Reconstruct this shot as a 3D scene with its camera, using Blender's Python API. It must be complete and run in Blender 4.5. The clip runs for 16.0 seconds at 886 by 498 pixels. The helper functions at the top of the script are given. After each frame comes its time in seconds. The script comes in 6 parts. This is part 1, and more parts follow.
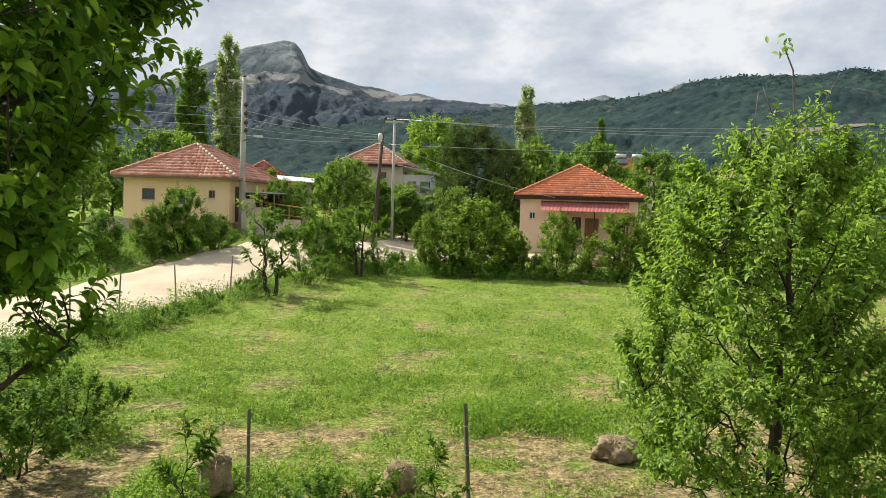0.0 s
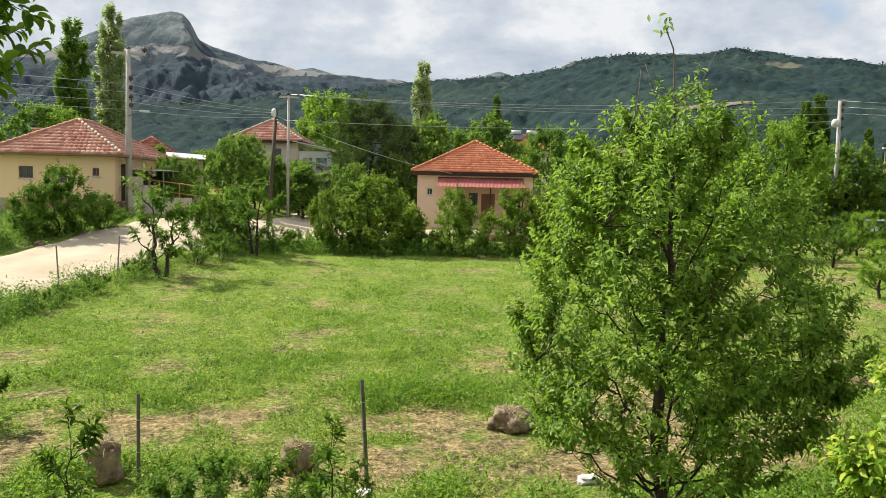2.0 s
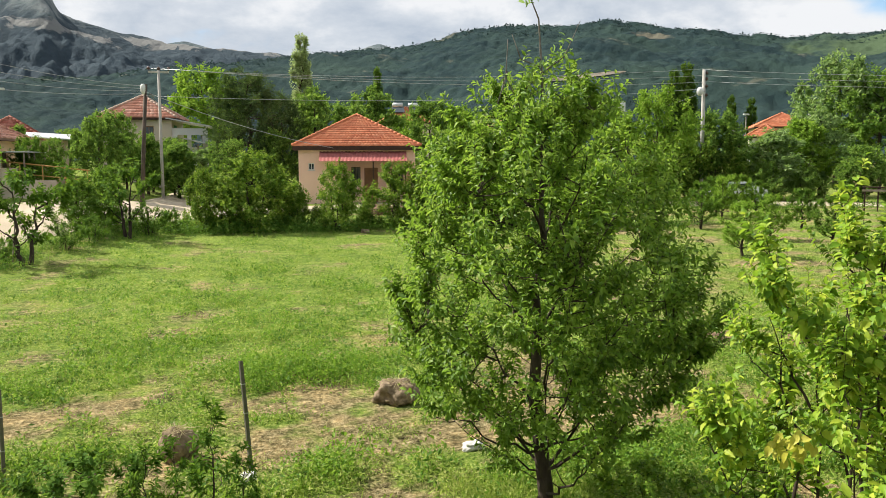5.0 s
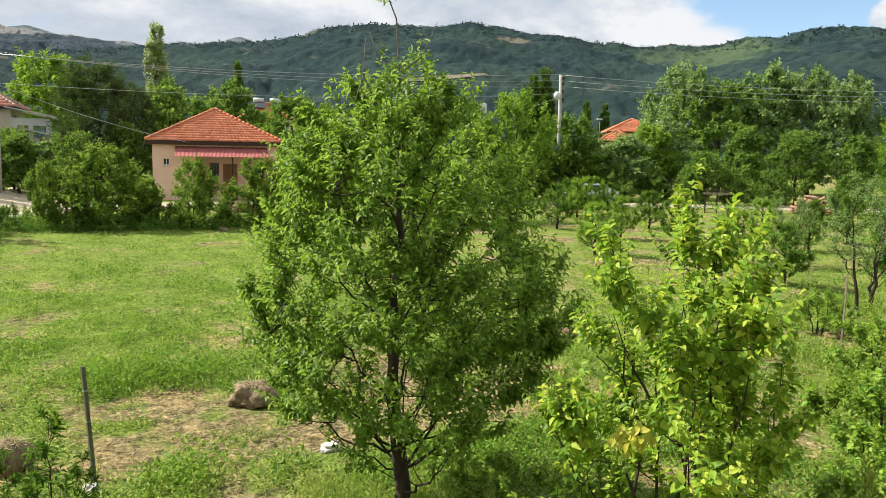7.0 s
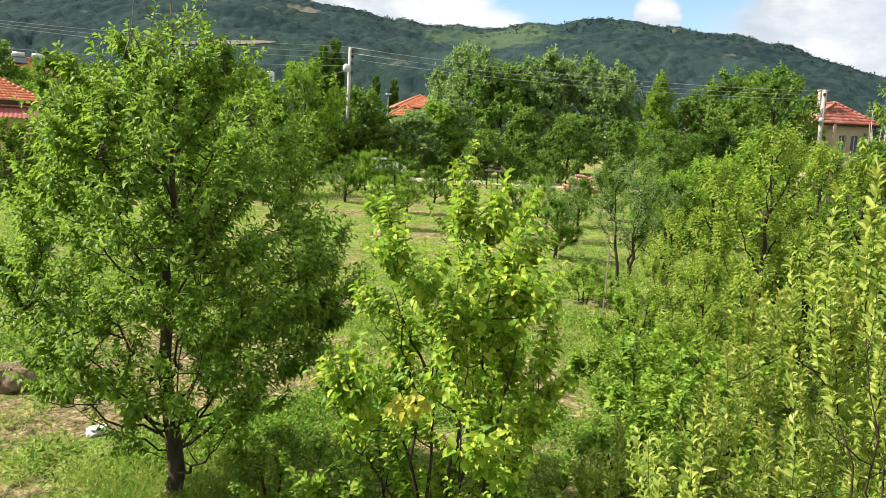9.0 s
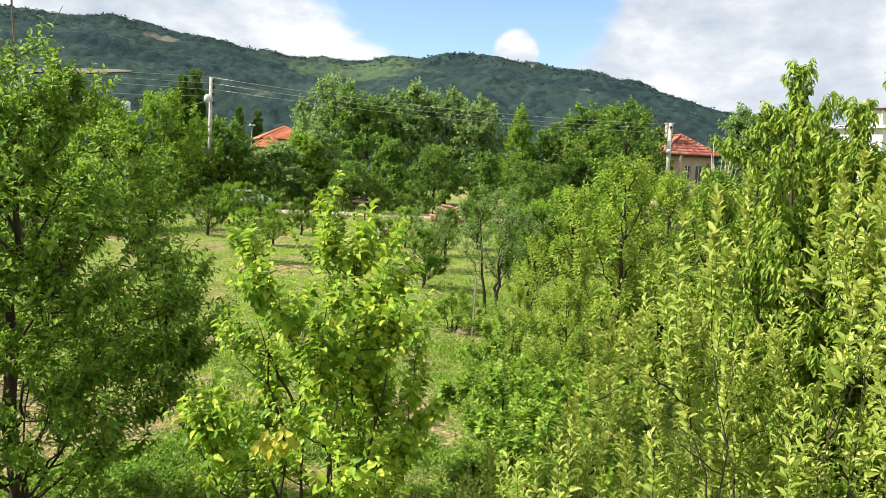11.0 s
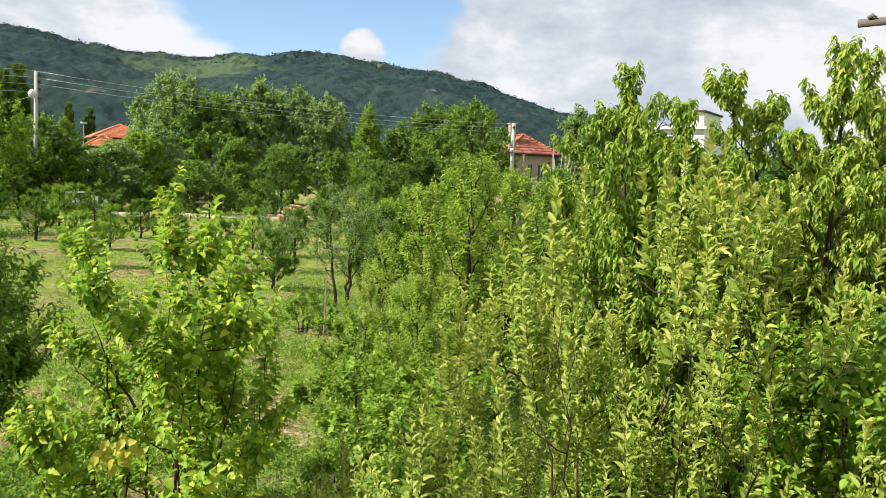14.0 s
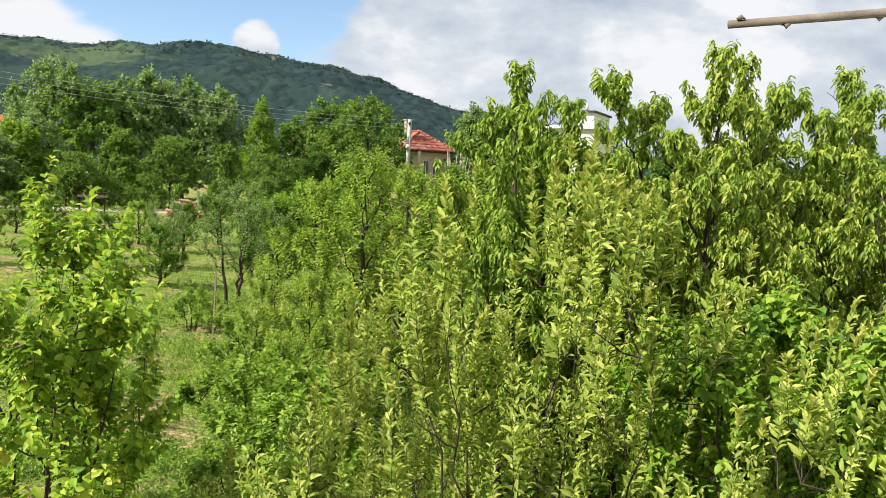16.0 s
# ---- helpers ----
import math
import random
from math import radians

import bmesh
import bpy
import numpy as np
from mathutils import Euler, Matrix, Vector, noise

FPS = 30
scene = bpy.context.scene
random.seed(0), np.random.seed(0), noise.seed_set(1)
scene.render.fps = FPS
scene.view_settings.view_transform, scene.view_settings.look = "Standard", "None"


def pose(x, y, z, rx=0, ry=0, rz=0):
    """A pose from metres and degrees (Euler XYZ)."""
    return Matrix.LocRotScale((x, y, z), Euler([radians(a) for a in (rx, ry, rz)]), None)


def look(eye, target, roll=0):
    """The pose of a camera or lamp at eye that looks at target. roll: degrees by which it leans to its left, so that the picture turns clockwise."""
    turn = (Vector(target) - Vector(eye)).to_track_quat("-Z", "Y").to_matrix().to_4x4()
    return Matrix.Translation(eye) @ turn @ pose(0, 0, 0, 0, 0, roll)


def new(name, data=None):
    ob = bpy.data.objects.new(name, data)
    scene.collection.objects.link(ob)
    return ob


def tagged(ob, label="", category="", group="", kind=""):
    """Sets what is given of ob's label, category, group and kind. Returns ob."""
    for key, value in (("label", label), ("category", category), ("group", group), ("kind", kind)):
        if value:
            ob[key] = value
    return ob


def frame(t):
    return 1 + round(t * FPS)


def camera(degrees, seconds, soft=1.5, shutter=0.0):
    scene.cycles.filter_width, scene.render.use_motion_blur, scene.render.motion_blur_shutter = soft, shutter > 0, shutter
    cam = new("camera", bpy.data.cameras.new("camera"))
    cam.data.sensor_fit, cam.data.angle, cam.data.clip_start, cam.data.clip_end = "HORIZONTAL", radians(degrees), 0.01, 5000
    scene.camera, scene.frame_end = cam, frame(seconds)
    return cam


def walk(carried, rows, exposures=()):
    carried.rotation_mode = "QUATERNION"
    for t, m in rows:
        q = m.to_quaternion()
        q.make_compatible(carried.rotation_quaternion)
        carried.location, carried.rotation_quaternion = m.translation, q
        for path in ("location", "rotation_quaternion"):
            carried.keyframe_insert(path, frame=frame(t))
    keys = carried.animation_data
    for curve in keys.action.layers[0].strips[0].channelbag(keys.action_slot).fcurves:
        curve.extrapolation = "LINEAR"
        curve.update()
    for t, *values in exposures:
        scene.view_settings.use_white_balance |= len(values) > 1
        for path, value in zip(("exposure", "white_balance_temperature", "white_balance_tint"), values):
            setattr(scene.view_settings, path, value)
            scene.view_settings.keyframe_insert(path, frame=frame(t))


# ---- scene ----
cam = camera(56.2, 16.0, soft=0.8)
PATH = [
    (0, (-0.192, 0.009, 3.66), (-0.186, 2.007, 3.561), 1.7),
    (0.5, (-0.176, 0.012, 3.661), (-0.104, 2.009, 3.571), 1.5),
    (1, (-0.161, 0.013, 3.66), (-0.005, 2.004, 3.554), 1.3),
    (1.5, (-0.156, 0.016, 3.654), (0.052, 2.001, 3.525), 1.4),
    (2, (-0.141, 0.008, 3.654), (0.109, 1.987, 3.505), 1.3),
    (2.5, (-0.126, 0.01, 3.65), (0.168, 1.981, 3.474), 0.9),
    (3, (-0.104, 0.004, 3.644), (0.235, 1.965, 3.445), 0.6),
    (3.2, (-0.096, 0.017, 3.633), (0.259, 1.974, 3.424), 0.5),
    (5.3, (-0.012, 0.032, 3.651), (0.552, 1.94, 3.439), -0.2),
    (5.5, (-0.003, 0.037, 3.652), (0.599, 1.933, 3.436), -0.2),
    (6, (0.024, 0.037, 3.654), (0.725, 1.896, 3.431), 0.0),
    (6.5, (0.031, 0.037, 3.653), (0.801, 1.87, 3.435), 0.6),
    (7, (0.046, 0.033, 3.654), (0.869, 1.844, 3.443), 0.9),
    (7.5, (0.062, 0.033, 3.653), (0.967, 1.804, 3.443), 1.3),
    (8, (0.088, 0.045, 3.648), (1.091, 1.761, 3.43), 1.7),
    (8.5, (0.12, 0.041, 3.642), (1.249, 1.675, 3.409), 2.1),
    (9, (0.132, 0.04, 3.639), (1.382, 1.579, 3.381), 3.0),
    (9.5, (0.17, 0.073, 3.632), (1.526, 1.517, 3.364), 3.3),
    (10, (0.175, 0.051, 3.647), (1.599, 1.432, 3.395), 2.6),
    (10.2, (0.166, 0.042, 3.652), (1.603, 1.415, 3.426), 2.7),
    (12.3, (0.136, 0.026, 3.59), (1.701, 1.263, 3.44), 1.3),
    (12.5, (0.137, 0.029, 3.588), (1.722, 1.236, 3.417), 1.4),
    (13, (0.123, 0.005, 3.593), (1.754, 1.143, 3.383), 1.6),
    (13.5, (0.117, -0.003, 3.596), (1.783, 1.087, 3.4), 1.9),
    (14, (0.129, 0.008, 3.603), (1.827, 1.054, 3.449), 2.3),
    (14.5, (0.125, -0.001, 3.607), (1.853, 0.999, 3.494), 2.6),
    (15, (0.116, -0.015, 3.608), (1.874, 0.935, 3.509), 2.9),
    (15.5, (0.196, 0.006, 3.588), (1.983, 0.896, 3.465), 3.0),
    (16, (0.185, -0.009, 3.594), (2.001, 0.817, 3.442), 2.9),
]
walk(cam, [(t, look(eye, target, roll)) for t, eye, target, roll in PATH], exposures=((0.0, 0.74), (6.0, 0.79), (8.5, 0.88), (10.0, 1.05), (12.5, 0.84), (16.0, 0.82)))

# ---- world, sun ----
SUN_AZ, SUN_EL = -52.0, 44.0          # bearing from +y towards +x, height, degrees
wd = bpy.data.worlds.new("sky")
scene.world = wd
wd.use_nodes = True
wn, wl = wd.node_tree.nodes, wd.node_tree.links
bg = wn["Background"]
bg.inputs[1].default_value = 0.1
sky = wn.new("ShaderNodeTexSky")
sky.sky_type, sky.sun_disc = "NISHITA", False
sky.sun_elevation, sky.sun_rotation = radians(SUN_EL), radians(SUN_AZ)
sky.air_density, sky.dust_density, sky.ozone_density = 1.0, 0.2, 2.5


def wnode(kind, **inputs):
    n = wn.new(kind)
    for k, v in inputs.items():
        n.inputs[k].default_value = v
    return n


def wmath(op, a, b):
    n = wn.new("ShaderNodeMath")
    n.operation = op
    for i, v in enumerate((a, b)):
        if isinstance(v, (int, float)):
            n.inputs[i].default_value = v
        else:
            wl.new(v, n.inputs[i])
    return n.outputs[0]


tc = wn.new("ShaderNodeTexCoord")
flat = wn.new("ShaderNodeMapping")
flat.inputs["Scale"].default_value = (1.0, 1.0, 2.0)
wl.new(tc.outputs["Generated"], flat.inputs[0])
big = wnode("ShaderNodeTexNoise", Scale=2.6, Detail=7.0, Roughness=0.5, Distortion=0.0)
small = wnode("ShaderNodeTexNoise", Scale=5.2, Detail=9.0, Roughness=0.6, Distortion=0.1)
wl.new(flat.outputs[0], big.inputs["Vector"])
wl.new(flat.outputs[0], small.inputs["Vector"])
# a clearer stretch of sky over the wooded hills
gap = wn.new("ShaderNodeVectorMath")
gap.operation = "DOT_PRODUCT"
wl.new(tc.outputs["Generated"], gap.inputs[0])
gap.inputs[1].default_value = (math.sin(radians(49)) * 0.97, math.cos(radians(49)) * 0.97, 0.24)
clear = wn.new("ShaderNodeMapRange")
clear.interpolation_type = "SMOOTHSTEP"
clear.inputs[1].default_value, clear.inputs[2].default_value = 0.974, 0.9985
clear.inputs[3].default_value, clear.inputs[4].default_value = 0.0, 0.30
wl.new(gap.outputs["Value"], clear.inputs[0])
cover = wn.new("ShaderNodeMapRange")
cover.interpolation_type = "SMOOTHSTEP"
cover.inputs[1].default_value, cover.inputs[2].default_value = 0.25, 0.36
billow = wmath("MULTIPLY", wmath("SUBTRACT", small.outputs["Fac"], 0.5), 0.22)
# one small cumulus in the clear stretch
puff = wn.new("ShaderNodeVectorMath")
puff.operation = "DOT_PRODUCT"
wl.new(tc.outputs["Generated"], puff.inputs[0])
puff.inputs[1].default_value = (math.sin(radians(52.3)) * math.cos(radians(8.7)), math.cos(radians(52.3)) * math.cos(radians(8.7)), math.sin(radians(8.7)))
puff_in = wn.new("ShaderNodeMapRange")
puff_in.interpolation_type = "SMOOTHSTEP"
puff_in.inputs[1].default_value, puff_in.inputs[2].default_value = 0.9994, 0.99995
puff_in.inputs[3].default_value, puff_in.inputs[4].default_value = 0.0, 0.21
wl.new(puff.outputs["Value"], puff_in.inputs[0])
wl.new(wmath("ADD", wmath("ADD", wmath("SUBTRACT", big.outputs["Fac"], clear.outputs[0]), billow), puff_in.outputs[0]), cover.inputs[0])
ramp = wn.new("ShaderNodeValToRGB")
e = ramp.color_ramp.elements
e[0].position, e[0].color = 0.30, (2.5, 2.95, 3.6, 1)
e[1].position, e[1].color = 0.58, (5.2, 5.3, 5.45, 1)
m_ = e.new(0.48)
m_.color = (3.9, 4.2, 4.6, 1)
wl.new(small.outputs["Fac"], ramp.inputs[0])
skymix = wn.new("ShaderNodeMix")
skymix.data_type = "RGBA"
wl.new(cover.outputs[0], skymix.inputs[0])
wl.new(sky.outputs[0], skymix.inputs[6])
wl.new(ramp.outputs[0], skymix.inputs[7])
wl.new(skymix.outputs[2], bg.inputs[0])

sun_data = bpy.data.lights.new("sun", "SUN")
sun_data.energy, sun_data.angle, sun_data.color = 5.0, radians(0.6), (1.0, 0.94, 0.84)
sun_at = Vector((math.sin(radians(SUN_AZ)) * math.cos(radians(SUN_EL)), math.cos(radians(SUN_AZ)) * math.cos(radians(SUN_EL)), math.sin(radians(SUN_EL))))
new("sun", sun_data).matrix_world = look(sun_at * 60, (0, 0, 0))


# ---- materials ----
class Nodes:
    """A material's node tree, with short calls."""

    def __init__(self, name):
        self.mat = bpy.data.materials.new(name)
        self.mat.use_nodes = True
        self.n, self.l = self.mat.node_tree.nodes, self.mat.node_tree.links
        self.bsdf, self.out = self.n["Principled BSDF"], self.n["Material Output"]
        self.pos = None

    def put(self, socket, value):
        if hasattr(value, "is_output"):
            self.l.new(value, socket)
        elif isinstance(value, tuple) and len(value) == 3 and socket.type == "RGBA":
            socket.default_value = (*value, 1)
        else:
            socket.default_value = value

    def where(self, scale=(1, 1, 1), local=False):
        t = self.n.new("ShaderNodeTexCoord") if local else self.n.new("ShaderNodeNewGeometry")
        out = t.outputs["Object" if local else "Position"]
        m = self.n.new("ShaderNodeMapping")
        m.inputs["Scale"].default_value = scale
        self.l.new(out, m.inputs[0])
        return m.outputs[0]

    def noise(self, scale, detail=4.0, rough=0.6, at=None, warp=0.0):
        t = self.n.new("ShaderNodeTexNoise")
        t.inputs["Scale"].default_value, t.inputs["Detail"].default_value = scale, detail
        t.inputs["Roughness"].default_value, t.inputs["Distortion"].default_value = rough, warp
        self.l.new(at if at is not None else self.where(), t.inputs["Vector"])
        return t.outputs["Fac"]

    def ramp(self, fac, *stops):
        r = self.n.new("ShaderNodeValToRGB")
        el = r.color_ramp.elements
        while len(el) < len(stops):
            el.new(0.5)
        for s, (p, c) in zip(el, stops):
            s.position, s.color = p, (*c, 1) if isinstance(c, tuple) else (c, c, c, 1)
        self.l.new(fac, r.inputs[0])
        return r.outputs[0]

    def mix(self, fac, a, b, mode="MIX"):
        m = self.n.new("ShaderNodeMix")
        m.data_type, m.blend_type = "RGBA", mode
        self.put(m.inputs[0], fac), self.put(m.inputs[6], a), self.put(m.inputs[7], b)
        return m.outputs[2]

    def math(self, op, a, b=0.0):
        m = self.n.new("ShaderNodeMath")
        m.operation = op
        self.put(m.inputs[0], a), self.put(m.inputs[1], b)
        return m.outputs[0]

    def island(self):
        return self.n.new("ShaderNodeNewGeometry").outputs["Random Per Island"]

    def own(self):
        return self.n.new("ShaderNodeObjectInfo").outputs["Random"]

    def bump(self, height, strength=0.4, far=0.02):
        b = self.n.new("ShaderNodeBump")
        b.inputs["Strength"].default_value, b.inputs["Distance"].default_value = strength, far
        self.l.new(height, b.inputs["Height"])
        self.l.new(b.outputs[0], self.bsdf.inputs["Normal"])

    def done(self, color, rough=0.8, metal=0.0, spec=0.3):
        self.put(self.bsdf.inputs["Base Color"], color)
        self.put(self.bsdf.inputs["Roughness"], rough)
        self.bsdf.inputs["Metallic"].default_value = metal
        self.bsdf.inputs["Specular IOR Level"].default_value = spec
        return self.mat


def leaf_material(name, dark, mid, bright, through_light=0.42, rough=0.5, spec=0.25, glow=0.35):
    """Leaves: each one has its own shade, and lets light through."""
    k = Nodes(name)
    tint = k.noise(0.9, 2.0)
    col = k.ramp(k.math("ADD", k.math("MULTIPLY", k.math("FRACT", k.math("ADD", k.island(), k.own())), 0.75), k.math("MULTIPLY", tint, 0.25)), (0.08, dark), (0.5, mid), (0.95, bright))
    k.done(col, rough, 0.0, spec)
    tr = k.n.new("ShaderNodeBsdfTranslucent")
    k.l.new(k.mix(glow, col, (0.30, 0.45, 0.03), "MIX"), tr.inputs[0])
    mx = k.n.new("ShaderNodeMixShader")
    mx.inputs[0].default_value = through_light
    k.l.new(k.bsdf.outputs[0], mx.inputs[1])
    k.l.new(tr.outputs[0], mx.inputs[2])
    k.l.new(mx.outputs[0], k.out.inputs["Surface"])
    return k.mat


def plain(name, a, b, scale=3.0, rough=0.8, metal=0.0, grain=40.0, strength=0.3, far=0.01, spec=0.3):
    """A worn surface between two tones, with a fine grain."""
    k = Nodes(name)
    at = k.where(local=True)
    col = k.ramp(k.noise(scale, 5.0, 0.65, at), (0.3, a), (0.7, b))
    fine = k.noise(grain, 3.0, 0.6, at)
    col = k.mix(k.math("MULTIPLY", fine, 0.35), col, tuple(0.55 * c for c in a))
    k.bump(fine, strength, far)
    return k.done(col, rough, metal, spec)


LEAF_PLUM = leaf_material("plum leaf", (0.055, 0.125, 0.016), (0.165, 0.30, 0.034), (0.37, 0.49, 0.085), 0.52, 0.45, 0.3)
LEAF_WALNUT = leaf_material("walnut leaf", (0.024, 0.075, 0.009), (0.09, 0.215, 0.018), (0.30, 0.47, 0.05), 0.62, 0.5, 0.25)
LEAF_YELLOW = leaf_material("yellow green leaf", (0.075, 0.175, 0.014), (0.25, 0.41, 0.034), (0.57, 0.62, 0.08), 0.45, 0.5, 0.25)
LEAF_APPLE = leaf_material("apple leaf", (0.13, 0.215, 0.03), (0.37, 0.455, 0.082), (0.64, 0.66, 0.19), 0.5)
LEAF_CHERRY = leaf_material("cherry leaf", (0.075, 0.16, 0.018), (0.25, 0.38, 0.045), (0.54, 0.58, 0.115), 0.5)
LEAF_BRONZE = leaf_material("bronze cherry leaf", (0.10, 0.175, 0.022), (0.29, 0.41, 0.055), (0.57, 0.59, 0.13), 0.5)
LEAF_OLD = leaf_material("yellowed leaf", (0.42, 0.40, 0.05), (0.58, 0.54, 0.08), (0.70, 0.64, 0.14), 0.45)
LEAF_TIP = leaf_material("young tip leaf", (0.34, 0.40, 0.07), (0.50, 0.53, 0.12), (0.68, 0.66, 0.20), 0.45)
LEAF_ROUND = leaf_material("quince leaf", (0.07, 0.165, 0.014), (0.20, 0.345, 0.032), (0.42, 0.52, 0.08))
LEAF_BUSH = leaf_material("bush leaf", (0.032, 0.085, 0.012), (0.08, 0.18, 0.022), (0.19, 0.30, 0.05), 0.42, 0.7, 0.08)
LEAF_FAR = leaf_material("broadleaf crown", (0.040, 0.095, 0.022), (0.12, 0.225, 0.045), (0.27, 0.39, 0.085), 0.5, 0.7, 0.08)
LEAF_BRIGHT = leaf_material("bright crown", (0.10, 0.20, 0.022), (0.20, 0.34, 0.04), (0.32, 0.45, 0.075), 0.42, 0.7, 0.08)
LEAF_GREY = leaf_material("willow crown", (0.085, 0.155, 0.055), (0.20, 0.31, 0.115), (0.38, 0.48, 0.21), 0.5, 0.7, 0.08)
LEAF_DARK = leaf_material("dark crown", (0.018, 0.05, 0.012), (0.045, 0.105, 0.02), (0.11, 0.19, 0.04), 0.42, 0.7, 0.08)
NEEDLE = leaf_material("pine needles", (0.03, 0.06, 0.022), (0.065, 0.11, 0.04), (0.13, 0.19, 0.075), 0.2, 0.8, 0.05)
LEAF_POPLAR = leaf_material("poplar leaf", (0.17, 0.21, 0.11), (0.33, 0.38, 0.21), (0.54, 0.58, 0.36), 0.6, 0.7, 0.08)
LEAF_HAZEL = leaf_material("hazel leaf", (0.042, 0.105, 0.012), (0.125, 0.225, 0.024), (0.32, 0.39, 0.07), 0.42, 0.65, 0.1)
GRASS = leaf_material("grass blade", (0.10, 0.19, 0.024), (0.28, 0.38, 0.066), (0.54, 0.54, 0.19), 0.45, 0.6, 0.2)
LUSH = leaf_material("lush grass blade", (0.07, 0.17, 0.015), (0.17, 0.32, 0.032), (0.30, 0.43, 0.07), 0.45, 0.6, 0.2)
DRY = leaf_material("dry stalk", (0.26, 0.20, 0.11), (0.44, 0.36, 0.21), (0.62, 0.53, 0.34), 0.3, 0.8, 0.1)
WEED = leaf_material("weed leaf", (0.036, 0.11, 0.016), (0.10, 0.225, 0.03), (0.23, 0.36, 0.065), 0.4, 0.6, 0.2)

k = Nodes("bark")
g_ = k.noise(9.0, 6.0, 0.7, k.where((1, 1, 0.25)))
k.bump(g_, 0.9, 0.02)
BARK = k.done(k.ramp(g_, (0.3, (0.022, 0.016, 0.012)), (0.7, (0.09, 0.07, 0.055))), 0.9, 0.0, 0.1)
k = Nodes("grey bark")
g_ = k.noise(9.0, 6.0, 0.7, k.where((1, 1, 0.25)))
k.bump(g_, 0.9, 0.02)
BARK_GREY = k.done(k.ramp(g_, (0.3, (0.07, 0.06, 0.05)), (0.7, (0.22, 0.20, 0.17))), 0.9, 0.0, 0.1)

# the meadow: grass, straw and bare soil in patches, barer along the fence
k = Nodes("meadow")
spots = k.noise(1.5, 6.0, 0.7, warp=0.5)
fine = k.noise(17.0, 5.0, 0.75)
mid_ = k.noise(5.0, 5.0, 0.7)
green = k.ramp(fine, (0.30, (0.06, 0.11, 0.016)), (0.5, (0.18, 0.27, 0.045)), (0.68, (0.40, 0.42, 0.14)))
straw = k.ramp(k.math("ADD", k.math("MULTIPLY", fine, 0.6), k.math("MULTIPLY", mid_, 0.4)), (0.40, (0.10, 0.07, 0.038)), (0.5, (0.29, 0.215, 0.12)), (0.60, (0.52, 0.42, 0.26)))
bare_at = k.n.new("ShaderNodeAttribute")
bare_at.attribute_name = "bare"
soil = k.ramp(k.math("ADD", bare_at.outputs["Fac"], k.math("MULTIPLY", k.math("SUBTRACT", spots, 0.5), 1.1)), (0.42, 0.0), (0.72, 0.9))
k.bump(k.math("ADD", fine, k.math("MULTIPLY", mid_, 2.0)), 1.0, 0.07)
tone = k.ramp(k.math("ADD", k.math("MULTIPLY", mid_, 0.5), k.math("MULTIPLY", k.noise(0.9, 6.0, 0.7), 0.5)), (0.38, (0.50, 0.58, 0.5)), (0.5, (1.0, 1.0, 0.95)), (0.62, (1.35, 1.22, 1.05)))
MEADOW = k.done(k.mix(1.0, k.mix(soil, green, straw), tone, "MULTIPLY"), 0.95, 0.0, 0.05)

k = Nodes("dirt road")
wide, fine = k.noise(0.5, 5.0, 0.6), k.noise(14.0, 6.0, 0.75)
col = k.mix(k.math("MULTIPLY", fine, 0.6), k.ramp(wide, (0.3, (0.46, 0.385, 0.275)), (0.7, (0.64, 0.56, 0.43))), (0.28, 0.22, 0.15))
k.bump(fine, 0.8, 0.03)
DIRT = k.done(col, 0.95, 0.0, 0.05)

k = Nodes("wooded slope with haze tint")
patch, fine = k.noise(0.012, 7.0, 0.62, warp=0.8), k.noise(0.07, 6.0, 0.7)
spot = k.noise(0.03, 8.0, 0.72, warp=0.4)
broad = k.noise(0.0045, 5.0, 0.6, warp=0.6)
# scrub greens pushed towards blue: haze of the distance mixed into base colour
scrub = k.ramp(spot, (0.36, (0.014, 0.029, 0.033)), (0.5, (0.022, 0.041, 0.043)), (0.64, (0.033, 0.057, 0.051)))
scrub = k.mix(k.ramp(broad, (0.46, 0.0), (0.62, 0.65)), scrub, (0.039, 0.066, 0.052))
bare = k.ramp(fine, (0.3, (0.13, 0.13, 0.09)), (0.7, (0.25, 0.235, 0.18)))
k.bump(k.noise(0.16, 6.0, 0.75), 1.0, 3.0)
ground_ = k.mix(k.ramp(patch, (0.64, 0.0), (0.72, 0.6)), scrub, bare)
# a paler green patch below the saddle, and a small scar: centre, reach, colour
for px_, py_, reach_, tone_ in ((860.0, 950.0, 120.0, (0.085, 0.125, 0.062)), (602.0, 1095.0, 34.0, (0.16, 0.145, 0.105))):
    gap_ = k.n.new("ShaderNodeVectorMath")
    gap_.operation = "DISTANCE"
    k.l.new(k.where((1, 1, 0)), gap_.inputs[0])
    gap_.inputs[1].default_value = (px_, py_, 0)
    near_ = k.math("ADD", k.math("DIVIDE", gap_.outputs["Value"], reach_), k.math("MULTIPLY", k.math("SUBTRACT", k.noise(0.02, 6.0, 0.7), 0.5), 2.4))
    ground_ = k.mix(k.ramp(near_, (0.5, 0.75), (1.0, 0.0)), ground_, tone_)
HAZY_SLOPE = k.done(ground_, 0.95, 0.0, 0.05)

